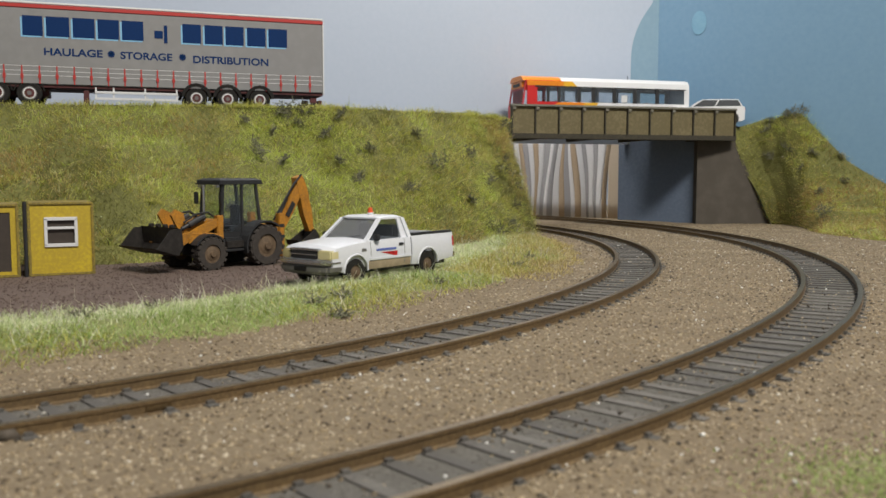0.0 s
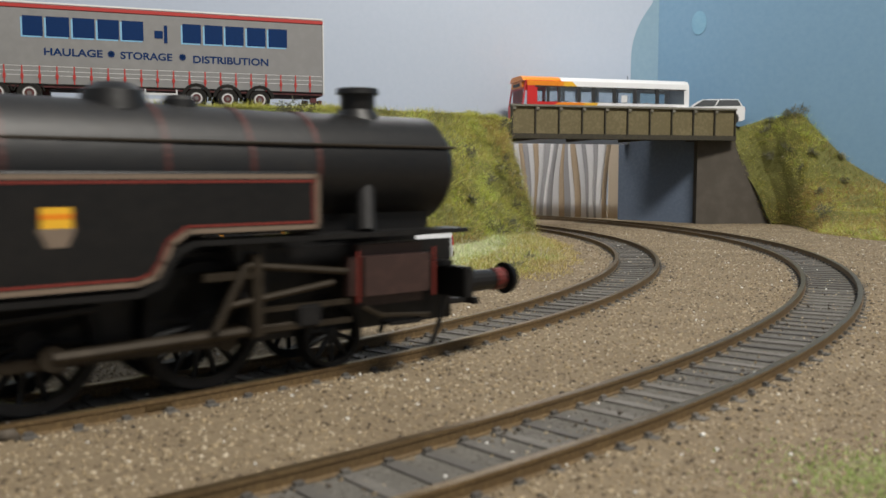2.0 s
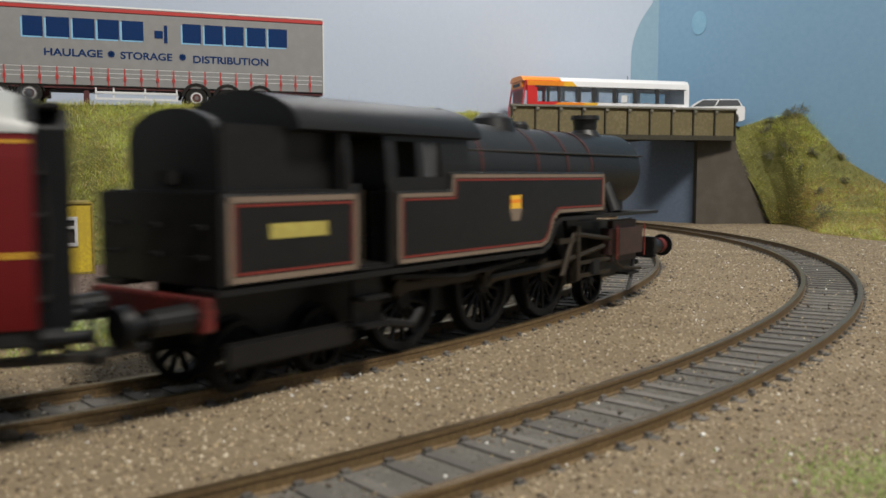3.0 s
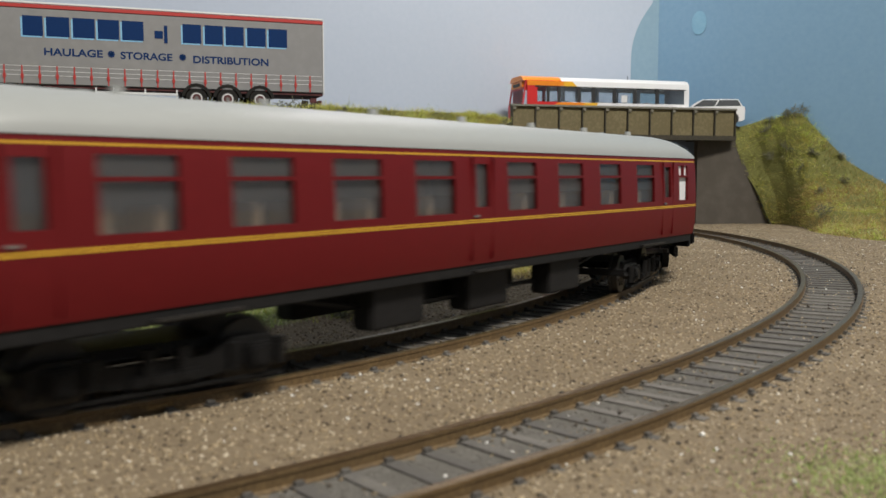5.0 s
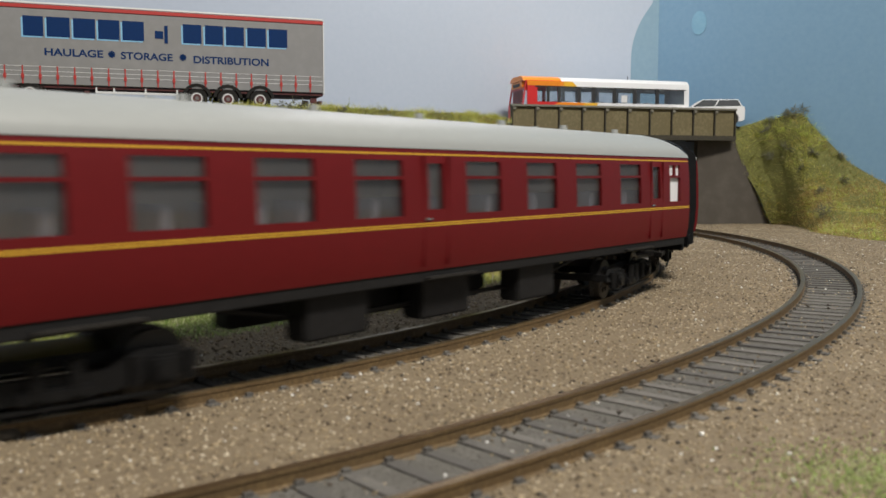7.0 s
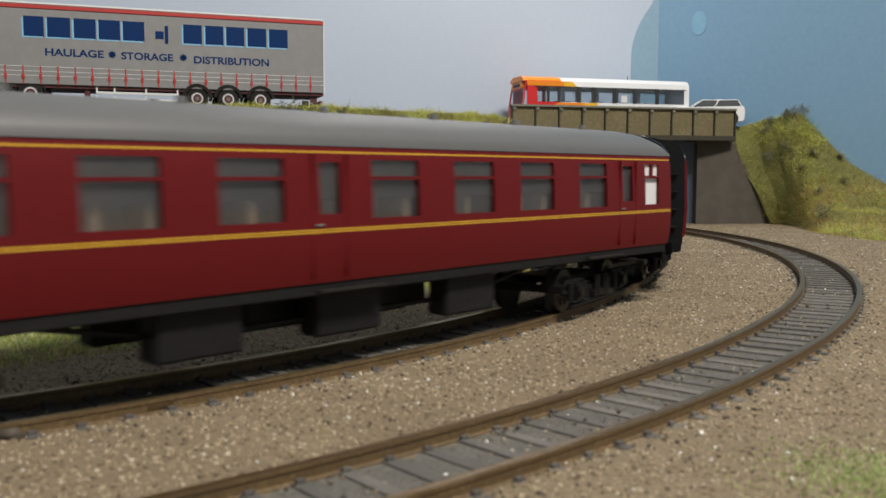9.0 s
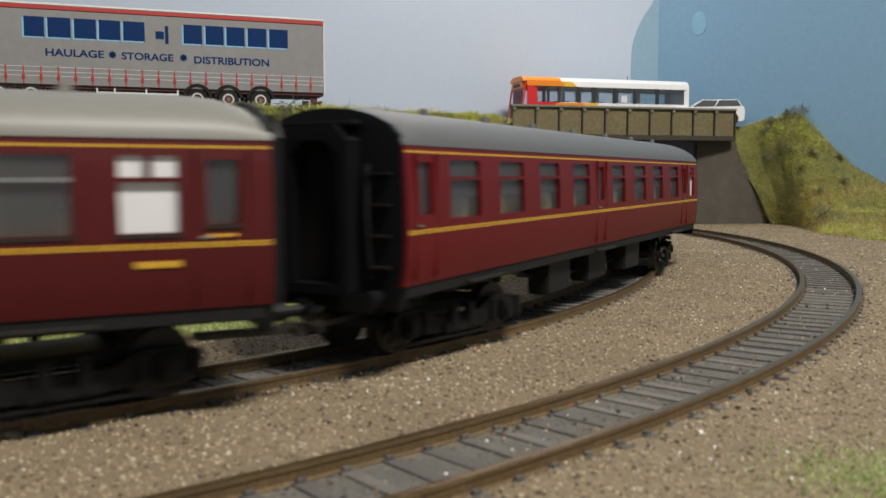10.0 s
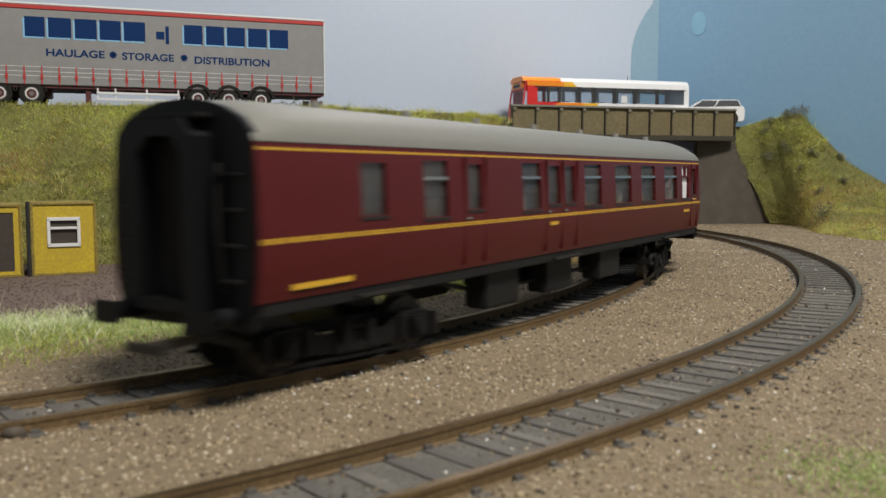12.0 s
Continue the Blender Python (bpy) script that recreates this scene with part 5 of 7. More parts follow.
        part("running_plate", prism(B(), [(-89, 18.2), (12.5, 18.2), (16, 19.6), (19, 24.6), (22, 26.0), (82, 26.0), (82, 26.9), (21.5, 26.9), (18, 25.6), (15, 20.6), (12, 19.2), (-89, 19.2)], y0, y1), "loco", g)
        # cylinder, slide bars, steam pipe
        bm = B()
        bx(bm, 53.5, 73.5, min(s * 11, s * 17.2), max(s * 11, s * 17.2), 12.4, 24.4, 2.2)
        part("cylinder", bm, "cyl_brown", g, "grimy brown-black cylinder block")
        for e in (54.3, 72.7):
            l = sorted((s * 17.1, s * 17.3))
            part("cylinder_band", bx(B(), e - 0.25, e + 0.25, *l, 13.6, 23.4), "red_line", g)
        bm = B()
        for z in (9.6, 13.2):
            bx(bm, 34, 54, s * 14.6 - 0.7, s * 14.6 + 0.7, z, z + 1.0, 0.1)
        bx(bm, 33, 35, s * 14.6 - 1.2, s * 14.6 + 1.2, 9, 24, 0.2)
        bx(bm, 24, 35, s * 14.8 - 0.6, s * 14.8 + 0.6, 19.5, 21.0, 0.2)
        rod(bm, (28, s * 14.9, 15), (50, s * 14.9, 17.6), 0.7, seg=8)
        rod(bm, (26, s * 15.1, 11), (32, s * 15.1, 22), 0.8, seg=8)
        rod(bm, (32, s * 15.1, 22), (53, s * 15.1, 19.5), 0.7, seg=8)
        part("valve_gear", bm, "brass_rod", g, "oily steel valve gear")
        part("gear_bracket", prism(B(), [(30, 27), (37, 27), (36, 8.4), (33, 8.4)], s * 13.4 - 0.5, s * 13.4 + 0.5), "loco", g)
        part("crosshead", bx(B(), 42, 47, s * 14.6 - 1.2, s * 14.6 + 1.2, 9.8, 14.0, 0.4), "frame_grey", g)
        part("drain_pipe", pipe(B(), [(56, s * 16, 12.6), (60, s * 16.4, 10.5), (72, s * 16.4, 9.5)], 0.5), "brass_rod", g)
        part("sand_pipe", pipe(B(), [(16, s * 10.5, 19), (16, s * 10.2, 8), (18, s * 9.6, 3)], 0.5), "frame_grey", g)
        part("injector", pipe(B(), [(-50, s * 13, 12), (-44, s * 14, 8), (-36, s * 14, 6.5), (-32, s * 13, 9)], 0.9), "frame_grey", g)
        part("feed_pipe", pipe(B(), [(-44, s * 15.4, 17.4), (-20, s * 15.4, 15.6), (6, s * 15.4, 17)], 0.7), "frame_grey", g)
        part("guard_iron", pipe(B(), [(82, s * 9.5, 12), (80, s * 9.5, 5), (78, s * 9.5, 1.5)], 0.6), "loco", g)
        part("front_step", bx(B(), 62, 70, min(s * 13, s * 17), max(s * 13, s * 17), 8.2, 9.0, 0.2), "loco", g)
        part("steam_pipe", rod(B(), (62, s * 8.4, 36), (58, s * 14.5, 26.5), 1.9, seg=12), "frame_grey", g, "grey outside steam pipe")
        part("handrail", rod(B(), (-12, s * 10.6, 43.6), (84, s * 10.6, 43.6), 0.32, seg=6), "brass_rod", g)
        part("frame_plate", bx(B(), -84, 86, min(s * 6.0, s * 6.8), max(s * 6.0, s * 6.8), 6.5, 24, 0), "loco", g)
        for e, x in ((1, 84), (-1, -90)):
            bm = B()
            rod(bm, (x, s * 12.5, 14.8), (x + e * 9, s * 12.5, 14.8), 2.6, 2.2, seg=16)
            st = part("buffer_stock", bm, "loco", g)
            if e > 0:
                part("stock_band", rod(B(), (x + 8.9, s * 12.5, 14.8), (x + 11.5, s * 12.5, 14.8), 2.5, seg=16), "red", st, "red buffer collar")
            bm = B()
            rod(bm, (x + e * 9, s * 12.5, 14.8), (x + e * 13, s * 12.5, 14.8), 1.5, seg=12)
            rod(bm, (x + e * 12.6, s * 12.5, 14.8), (x + e * 14.2, s * 12.5, 14.8), 3.6, 3.2, seg=20)
            smooth(part("buffer_head", bm, "black", g))
    # boiler, firebox and smokebox
    zc = 39.2
    bm = B()
    rod(bm, (-20, 0, zc + 0.4), (50, 0, zc), 11.6, 11.0, seg=48)
    boiler = smooth(part("boiler", bm, "loco_dirty", g, "sooty black boiler"), 40)
    for x in (-6, 20, 36, 50):
        bm = B()
        r = 11.6 - (x + 20) / 70 * 0.6 + 0.12
        rod(bm, (x - 0.5, 0, zc + 0.2), (x + 0.5, 0, zc + 0.2), r, seg=48)
        part("boiler_band", bm, "band_red", boiler, "red-lined boiler band")
    bm = B()
    rod(bm, (50.5, 0, zc), (82, 0, zc), 11.2, seg=48)
    rod(bm, (82, 0, zc), (84.4, 0, zc), 10.6, 9.4, seg=40)
    rod(bm, (84, 0, zc), (85.6, 0, zc), 8.2, 6.0, seg=32)
    rod(bm, (85, 0, zc), (87, 0, zc), 1.0, seg=8)
    bx(bm, 52, 80, -6.5, 6.5, 25, 33, 0.6)
    smooth(part("smokebox", bm, "loco", g, "black smokebox with round door"), 40)
    bm = B()
    rod(bm, (66, 0, 49), (66, 0, 51.4), 5.2, 3.6, seg=24)
    rod(bm, (66, 0, 51), (66, 0, 54.6), 3.5, 3.7, seg=24)
    rod(bm, (66, 0, 54.6), (66, 0, 55.8), 4.5, 4.3, seg=24)
    smooth(part("chimney", bm, "loco", g), 40)
    bm = B()
    rod(bm, (15, 0, 49), (15, 0, 52.4), 6.2, 5.2, seg=28)
    rod(bm, (15, 0, 52.4), (15, 0, 53.8), 5.2, 3.2, seg=28)
    smooth(part("dome", bm, "loco", g), 50)
    bm = B()
    rod(bm, (27, 0, 49), (27, 0, 51.4), 3.6, 3.2, seg=20)
    rod(bm, (27, 0, 51.2), (27, 0, 52.2), 3.2, 2.4, seg=20)
    smooth(part("top_feed", bm, "loco", g), 50)
    for y in (-1.4, 1.4):
        part("safety_valve", rod(B(), (-10, y, 50), (-10, y, 53.6), 0.9, seg=10), "brass_rod", g)
    # cab, roof and bunker
    part("cab_front", bx(B(), -26.5, -25.5, -15.4, 15.4, 34.6, 47), "loco", g)
    arc = [(16.6 * math.cos(a), 46.0 + 7.4 * math.sin(a)) for a in np.linspace(0.0, math.pi, 19)]
    bm = B()
    loft(bm, [[(x, y * k, z) for y, z in arc] + [(x, -15.6 * k, 45.6), (x, 15.6 * k, 45.6)] for x, k in ((-70, 1), (-14, 1))])
    smooth(part("cab_roof", bm, "loco", g, "curved black cab roof"), 40)
    part("cab_back", bx(B(), -59, -58, -15.4, 15.4, 34.6, 47), "loco", g)
    part("cab_floor", bx(B(), -58, -26, -15.6, 15.6, 19.4, 20.4), "loco", g)
    bm = B()
    prism(bm, [(-12.6, 34), (-12.6, 44)] + [(12.6 * math.cos(a), 44 + 5.4 * math.sin(a)) for a in np.linspace(math.pi, 0, 11)] + [(12.6, 44), (12.6, 34)], -84.5, -82.5, "x")
    bk = part("bunker_back", bm, "loco", g, "arched bunker back plate")
    bm = B()
    for s in (-1, 1):
        bx(bm, -84, -59, s * 12.4 - 0.4, s * 12.4 + 0.4, 34, 46.5, 0.2)
    part("bunker_top", bm, "loco", g)
    part("bunker_ledge", bx(B(), -87, -58, -16.8, 16.8, 34.2, 35.2, 0.3), "loco", g)
    bm = B()
    rnd = random.Random(3)
    for i in range(90):
        x, y = rnd.uniform(-81, -61), rnd.uniform(-11, 11)
        r = rnd.uniform(1.0, 2.0)
        bx(bm, -r, r, -r, r, -r, r, 0.3, Matrix.Translation((x, y, 41 + rnd.uniform(-1, 2))) @ Euler((rnd.random() * 3, rnd.random() * 3, 0)).to_matrix().to_4x4())
    part("coal_load", bm, "coal", g)
    part("bunker_rear", bx(B(), -88, -86.9, -16.8, 16.8, 19.4, 34.9, 0.2), "loco", g)
    for z in (24, 29):
        for y in (-12, 0, 12):
            part("lamp_iron", bx(B(), -89, -87.9, y - 1.6, y + 1.6, z, z + 0.7), "frame_grey", g)
    part("rear_lamp", bx(B(), -86.5, -84.6, -2, 2, 36, 38.6, 0.3), "frame_grey", g)
    part("rear_buffer_beam", bx(B(), -91, -88.5, -16.2, 16.2, 12.4, 18.0, 0.3), "red", g, "red rear buffer beam")
    part("front_buffer_beam", bx(B(), 82, 84.5, -16.2, 16.2, 11.8, 18.4, 0.3), "loco", g, "grimy black front buffer beam")
    part("front_plate", bx(B(), 62, 84, -10, 10, 18.2, 19.4, 0.2), "loco", g)
    part("chassis_block", bx(B(), -80, 60, -5.8, 5.8, 7, 25, 0.5), "loco", g)
    for e, x in ((1, 84), (-1, -91)):
        bm = B()
        bx(bm, min(x, x + e * 12), max(x, x + e * 12), -1.6, 1.6, 8.2, 9.4, 0.2)
        bx(bm, min(x + e * 11, x + e * 12.5), max(x + e * 11, x + e * 12.5), -4.5, 4.5, 8, 9.6, 0.2)
        part("coupling", bm, "frame_grey", g)
    # wheels
    R, crank = 11.3, 4.6
    for x in (-33, -2.6, 26.4):
        w = part("driving_axle", rod(B(), (0, -8, 0), (0, 8, 0), 1.4, seg=8), "black", g)
        for s in (-1, 1):
            spoked(w, R, 2.4, s * 8.4, 15, crank)
        w.location = (x * S, 0, R * S)
        moving["drivers"].append((w, x, R))
    for x, r in ((53.5, 6.6), (-58, 6.2), (-78, 6.2)):
        w = part("carrying_axle", rod(B(), (0, -8, 0), (0, 8, 0), 1.1, seg=8), "black", g)
        for s in (-1, 1):
            spoked(w, r, 2.2, s * 8.4, 10, 0)
        w.location = (x * S, 0, r * S)
        moving["small"].append((w, x, r))
    for s in (-1, 1):
        bm = B()
        bx(bm, -34.5, 28, s * 11.0 - 0.5, s * 11.0 + 0.5, -1.0, 1.0, 0.15)
        for x in (-33, -2.6, 26.4):
            rod(bm, (x, s * 11.0 - 0.7, 0), (x, s * 11.0 + 0.7, 0), 1.9, seg=12)
        rr = part("coupling_rod", bm, "brass_rod", g, "oily steel coupling rod")
        moving["rods"].append((rr, 0.0, R, crank))
        bm = B()
        p, q = Vector((-2.6, s * 12.4, 0)), Vector((40, s * 13.4, 1.0))
        rod(bm, p, q, 1.25, 1.0, seg=8)
        rod(bm, p - Vector((0, 0.6, 0)), p + Vector((0, 0.6, 0)), 2.1, seg=12)
        rr = part("connecting_rod", bm, "brass_rod", g, "oily steel connecting rod")
        moving["rods"].append((rr, 0.0, R, crank * 0.72))
        part("trailing_frame", bx(B(), -84, -52, s * 12.2 - 0.8, s * 12.2 + 0.8, 4.6, 9.4, 0.6), "loco", g)
    return g, moving


loco, loco_moving = locomotive()
train = [coach("crimson railway coach with pale grey roof and yellow lining", SALOON, "maroon", "roof_pale"),
         coach("crimson railway coach with pale grey roof and tan seats", SALOON, "maroon", "roof_pale", seats="seat_blue"),
         coach("crimson railway coach with darker grey roof and yellow lining", SALOON, "maroon", "roof_grey"),
         coach("dark maroon brake coach with warm grey roof at the tail", BRAKE, "maroon_dark", "roof_warm", True)]


# ---- yellow cabins ----
def site_cabin(p, deg, w, depth, h, door):
    g = thing("site_cabin", "weathered yellow site cabin with a dark brown doorway" if door else "weathered yellow site cabin with a white-framed window", "cabin", "yellow cabins", at(p[0], p[1], 0.0, deg))
    holes = [(2.0, 7.0, 2.2, 23.6)] if door == 2 else [(w - 9.4, w - 2.4, 2.2, 24.0)] if door else [(5.6, 16.2, 11.2, 21.6)]
    bm = side_panel([0, w], holes, [0.6, h], [0, 0], 1.0, -1)
    f = part("front_wall", bm, "cabin", g)
    for x0, x1, y0, y1 in ((0, w, depth - 1, depth), (0, 1, 1.0, depth - 1), (w - 1, w, 1.0, depth - 1)):
        part("wall", bx(B(), x0, x1, y0, y1, 0.6, h), "cabin", g)
    part("roof", bx(B(), -0.3, w + 0.3, -0.5, depth + 0.3, h, h + 1.0, 0.3), "cabin_edge", g, "dirty yellow roof edge")
    part("base_rail", bx(B(), -0.3, w + 0.3, -0.5, depth + 0.3, 0, 1.0, 0.2), "cabin_edge", g)
    for x in (0, w):
        part("corner_post", bx(B(), x - 0.5, x + 0.5, -0.55, 0.6, 0, h + 0.4, 0.2), "cabin_edge", g)
    x0, x1, z0, z1 = holes[0]
    if door:
        part("door", bx(B(), x0, x1, 0.3, 0.8, z0, z1), "brown_door", g, "dark brown door")
    else:
        fr = B()
        for a, b, c, d in ((x0 - 0.5, x0 + 0.6, z0, z1), (x1 - 0.6, x1 + 0.5, z0, z1), (x0 - 0.5, x1 + 0.5, z1 - 0.9, z1 + 0.4), (x0 - 0.5, x1 + 0.5, z0 - 0.4, z0 + 0.9), (x0, x1, z1 - 4.2, z1 - 3.2)):
            bx(fr, a, b, -0.55, 0.5, c, d, 0.12)
        part("window_frame", fr, "trailer_white", g, "white window frame")
        part("pane", bx(B(), x0, x1, 0.55, 0.75, z0, z1), "brown_door", g, "dark window pane")
    part("rain_pipe", rod(B(), (-1.3, -0.4, 0), (-1.3, -0.4, h + 1.5), 0.7, seg=8), "cab_black", g, "dark drain pipe")
    return g


cab_dir = math.degrees(math.atan2(9.3, 19.4))
site_cabin((-153.4, 328.0), cab_dir, 22.0, 30, 26.5, 0)
site_cabin((-178.5, 316.0), cab_dir, 24.0, 30, 26.0, 1)


# ---- backhoe loader ----
def arm(bm, p, q, w, t0, t1):
    """A tapering box arm from p to q in the x-z plane, w wide, t0 to t1 deep."""
    p, q = Vector(p), Vector(q)
    d = (q - p).normalized()
    n = d.cross(Vector((0, 1, 0)))
    y = Vector((0, w / 2, 0))
    loft(bm, [[c + n * t / 2 + y, c - n * t / 2 + y, c - n * t / 2 - y, c + n * t / 2 - y] for c, t in ((p, t0), ((p + q) / 2, max(t0, t1) * 1.05), (q, t1))])
    return bm


def backhoe_loader():
    k = 12.25
    g = thing("backhoe_loader", "muddy orange-yellow backhoe loader with black cab and raised digging arm", "digger", at=at(-92.6, 368.6, 0.0, -130.7))
    m = lambda x, y, z: (x * k, y * k, z * k)
    for x, r, w, ty in ((-1.10, 0.68, 0.46, 1), (1.08, 0.53, 0.38, 1)):
        for s in (1, -1):
            wheel(g, "wheel", x * k, s * 0.90 * k, r * k, r * k, w * k, "muddy", "rust_hub", tread=1, dish=0.58)
            bm = B()
            for i in range(18):
                for e in (-1, 1):
                    bx(bm, -0.055 * k, 0.055 * k, s * 0.90 * k + (0.02 if e > 0 else -w * 0.5) * k, s * 0.90 * k + (w * 0.5 if e > 0 else -0.02) * k, (r - 0.03) * k, (r + 0.035) * k, 0, Matrix.Translation((x * k, 0, r * k)) @ Matrix.Rotation(2 * math.pi * (i + 0.25 * e) / 18, 4, "Y"))
            part("tread_lug_ring", bm, "muddy", g, "chunky mud-caked tyre lugs")
            part("wheel_dish", rod(B(), (x * k, s * (0.90 + w * 0.42) * k, r * k), (x * k, s * (0.90 + w * 0.5) * k, r * k), r * 0.30 * k, r * 0.24 * k, seg=18), "rust_hub", g)
    box = lambda x0, x1, y0, y1, z0, z1, b=0.4: bx(B(), x0 * k, x1 * k, y0 * k, y1 * k, z0 * k, z1 * k, b)
    part("chassis", box(-1.7, 1.75, -0.36, 0.36, 0.50, 0.95), "cab_black", g)
    part("axle", rod(B(), m(-1.1, -0.8, 0.68), m(-1.1, 0.8, 0.68), 0.16 * k), "cab_black", g)
    part("axle", rod(B(), m(1.08, -0.8, 0.53), m(1.08, 0.8, 0.53), 0.13 * k), "cab_black", g)
    bm = B()
    prism(bm, [(0.35 * k, 0.95 * k), (1.72 * k, 0.95 * k), (1.76 * k, 1.32 * k), (1.45 * k, 1.52 * k), (0.35 * k, 1.62 * k)], -0.40 * k, 0.40 * k)
    part("bonnet", bm, "jcb", g, "worn orange-yellow engine bonnet")
    for s in (1, -1):
        l = sorted((s * 0.40 * k, s * 0.42 * k))
        part("engine_grille", bx(B(), 0.5 * k, 1.25 * k, *l, 1.02 * k, 1.26 * k, 0), "cab_black", g)
        part("bonnet_print", bx(B(), 0.6 * k, 1.0 * k, *l, 1.36 * k, 1.47 * k, 0), "cab_black", g, "dark print bar on the bonnet")
        # fenders over the rear wheels
        bm = B()
        rings = []
        for a in np.linspace(-0.25, math.pi * 0.72, 12):
            c, q = math.cos(a), math.sin(a)
            rings.append([(k * (-1.1 + r * c), s * y * k, k * (0.68 + r * q)) for r, y in ((0.80, 0.55), (0.86, 0.55), (0.86, 1.12), (0.80, 1.12))])
        loft(bm, rings)
        part("fender", bm, "cab_black", g, "black rear mudguard")
        bm = B()
        rings = []
        for a in np.linspace(0.5, math.pi * 0.8, 9):
            c, q = math.cos(a), math.sin(a)
            rings.append([(k * (1.08 + r * c), s * y * k, k * (0.53 + r * q)) for r, y in ((0.60, 0.70), (0.65, 0.70), (0.65, 1.05), (0.60, 1.05))])
        loft(bm, rings)
        part("front_fender", bm, "cab_black", g)
        part("step", box(-0.3, 0.45, min(s * 0.55, s * 0.95), max(s * 0.55, s * 0.95), 0.55, 0.64, 0.2), "cab_black", g)
        part("fuel_tank", box(-0.35, 0.4, min(s * 0.4, s * 0.8), max(s * 0.4, s * 0.8), 0.66, 1.0, 0.5), "cab_black", g)
        # loader arms and rams
        bm = B()
        arm(bm, m(0.55, s * 0.62, 1.55), m(1.75, s * 0.62, 1.02), 0.14 * k, 0.22 * k, 0.30 * k)
        arm(bm, m(1.70, s * 0.62, 1.10), m(2.25, s * 0.62, 0.85), 0.14 * k, 0.30 * k, 0.16 * k)
        part("loader_arm", bm, "jcb", g, "orange-yellow loader arm")
        bm = B()
        rod(bm, m(0.45, s * 0.66, 1.05), m(1.1, s * 0.66, 1.15), 0.075 * k, seg=10)
        rod(bm, m(1.1, s * 0.66, 1.15), m(1.6, s * 0.66, 1.2), 0.04 * k, seg=8)
        part("loader_ram", bm, "jcb", g)
        bm = B()
        rod(bm, m(1.0, s * 0.45, 1.70), m(1.8, s * 0.45, 1.35), 0.07 * k, seg=10)
        rod(bm, m(1.8, s * 0.45, 1.35), m(2.2, s * 0.45, 1.15), 0.04 * k, seg=8)
        part("bucket_ram", bm, "cab_black", g, "black bucket ram")
        bm = B()
        prism(bm, [(1.55 * k, 1.15 * k), (1.80 * k, 1.15 * k), (2.15 * k, 1.80 * k), (2.0 * k, 1.98 * k), (1.70 * k, 1.85 * k)], min(s * 0.32 * k, s * 0.42 * k), max(s * 0.32 * k, s * 0.42 * k))
        part("tilt_link", bm, "jcb", g)
    for s in (1, -1):
        part("hydraulic_hose", pipe(B(), [m(0.5, s * 0.5, 1.62), m(0.85, s * 0.52, 1.86), m(1.35, s * 0.52, 1.80), m(1.75, s * 0.5, 1.55)], 0.035 * k), "cab_black", g)
        part("tower", box(0.38, 0.62, min(s * 0.5, s * 0.72), max(s * 0.5, s * 0.72), 0.8, 1.75, 0.25), "jcb", g, "muddy loader tower")
        part("engine_pipe", rod(B(), m(0.45, s * 0.46, 1.12), m(1.3, s * 0.46, 1.12), 0.09 * k, seg=12), "cab_black", g)
        part("bucket_ram_sleeve", rod(B(), m(0.95, s * 0.45, 1.73), m(1.55, s * 0.45, 1.46), 0.105 * k, seg=12), "cab_black", g)
        part("work_lamp", box(0.40, 0.50, s * 0.45 - 0.1, s * 0.45 + 0.1, 2.66, 2.78, 0.15), "chrome", g)
    part("boom_hose", pipe(B(), [m(-1.8, 0.58, 1.5), m(-2.2, 0.62, 2.1), m(-2.7, 0.62, 2.75), m(-3.05, 0.62, 3.1)], 0.035 * k), "cab_black", g)
    part("cab_roof_lip", box(-1.3, 0.52, -0.7, 0.7, 2.76, 2.81, 0.2), "cab_black", g)
    part("tool_box", box(-0.3, 0.42, 0.82, 0.95, 0.66, 0.9, 0.3), "bucket", g)
    # front bucket, open to the front
    bm = B()
    prof = [(2.26, 1.40), (2.16, 0.85), (2.34, 0.55), (3.12, 0.78), (3.14, 0.83), (2.40, 0.64), (2.26, 0.88), (2.34, 1.42)]
    loft(bm, [[(x * k, y * k, z * k) for x, z in prof] for y in (-1.08, 1.08)])
    for s in (1, -1):
        prism(bm, [(2.22 * k, 1.40 * k), (2.16 * k, 0.85 * k), (2.34 * k, 0.56 * k), (3.1 * k, 0.80 * k), (2.60 * k, 1.38 * k)][::-1], min(s * 1.05 * k, s * 1.10 * k), max(s * 1.05 * k, s * 1.10 * k))
    part("front_bucket", bm, "bucket", g, "worn dark steel loading bucket")
    bm = B()
    for i in range(4):
        y = -0.6 + i * 0.4
        rod(bm, m(2.24, y - 0.08, 1.45), m(2.24, y + 0.08, 1.45), 0.07 * k, seg=8)
    part("bucket_hinge", bm, "bucket", g)
    # cab
    zc0, zc1 = 0.95, 2.80
    posts = {"front": ((0.42, 0.62), (0.28, 0.56)), "middle": ((-0.42, 0.64), (-0.46, 0.58)), "rear": ((-1.18, 0.62), (-1.05, 0.56))}
    for s in (1, -1):
        for nm, ((xb, yb), (xt, yt)) in posts.items():
            part("cab_post", rod(B(), m(xb, s * yb, zc0 if nm != "rear" else 1.4), m(xt, s * yt, zc1), 0.06 * k, seg=6), "cab_black", g)
        for a, b in (("front", "middle"), ("middle", "rear")):
            (xa, ya), (xa2, ya2) = posts[a]
            (xb, yb), (xb2, yb2) = posts[b]
            bm = B()
            loft(bm, [[m(xa, s * (ya + o), 1.18), m(xb, s * (yb + o), 1.18), m(xb2, s * (yb2 + o), zc1), m(xa2, s * (ya2 + o), zc1)] for o in (-0.02, 0.0)])
            part("cab_window", bm, "clear_glass", g)
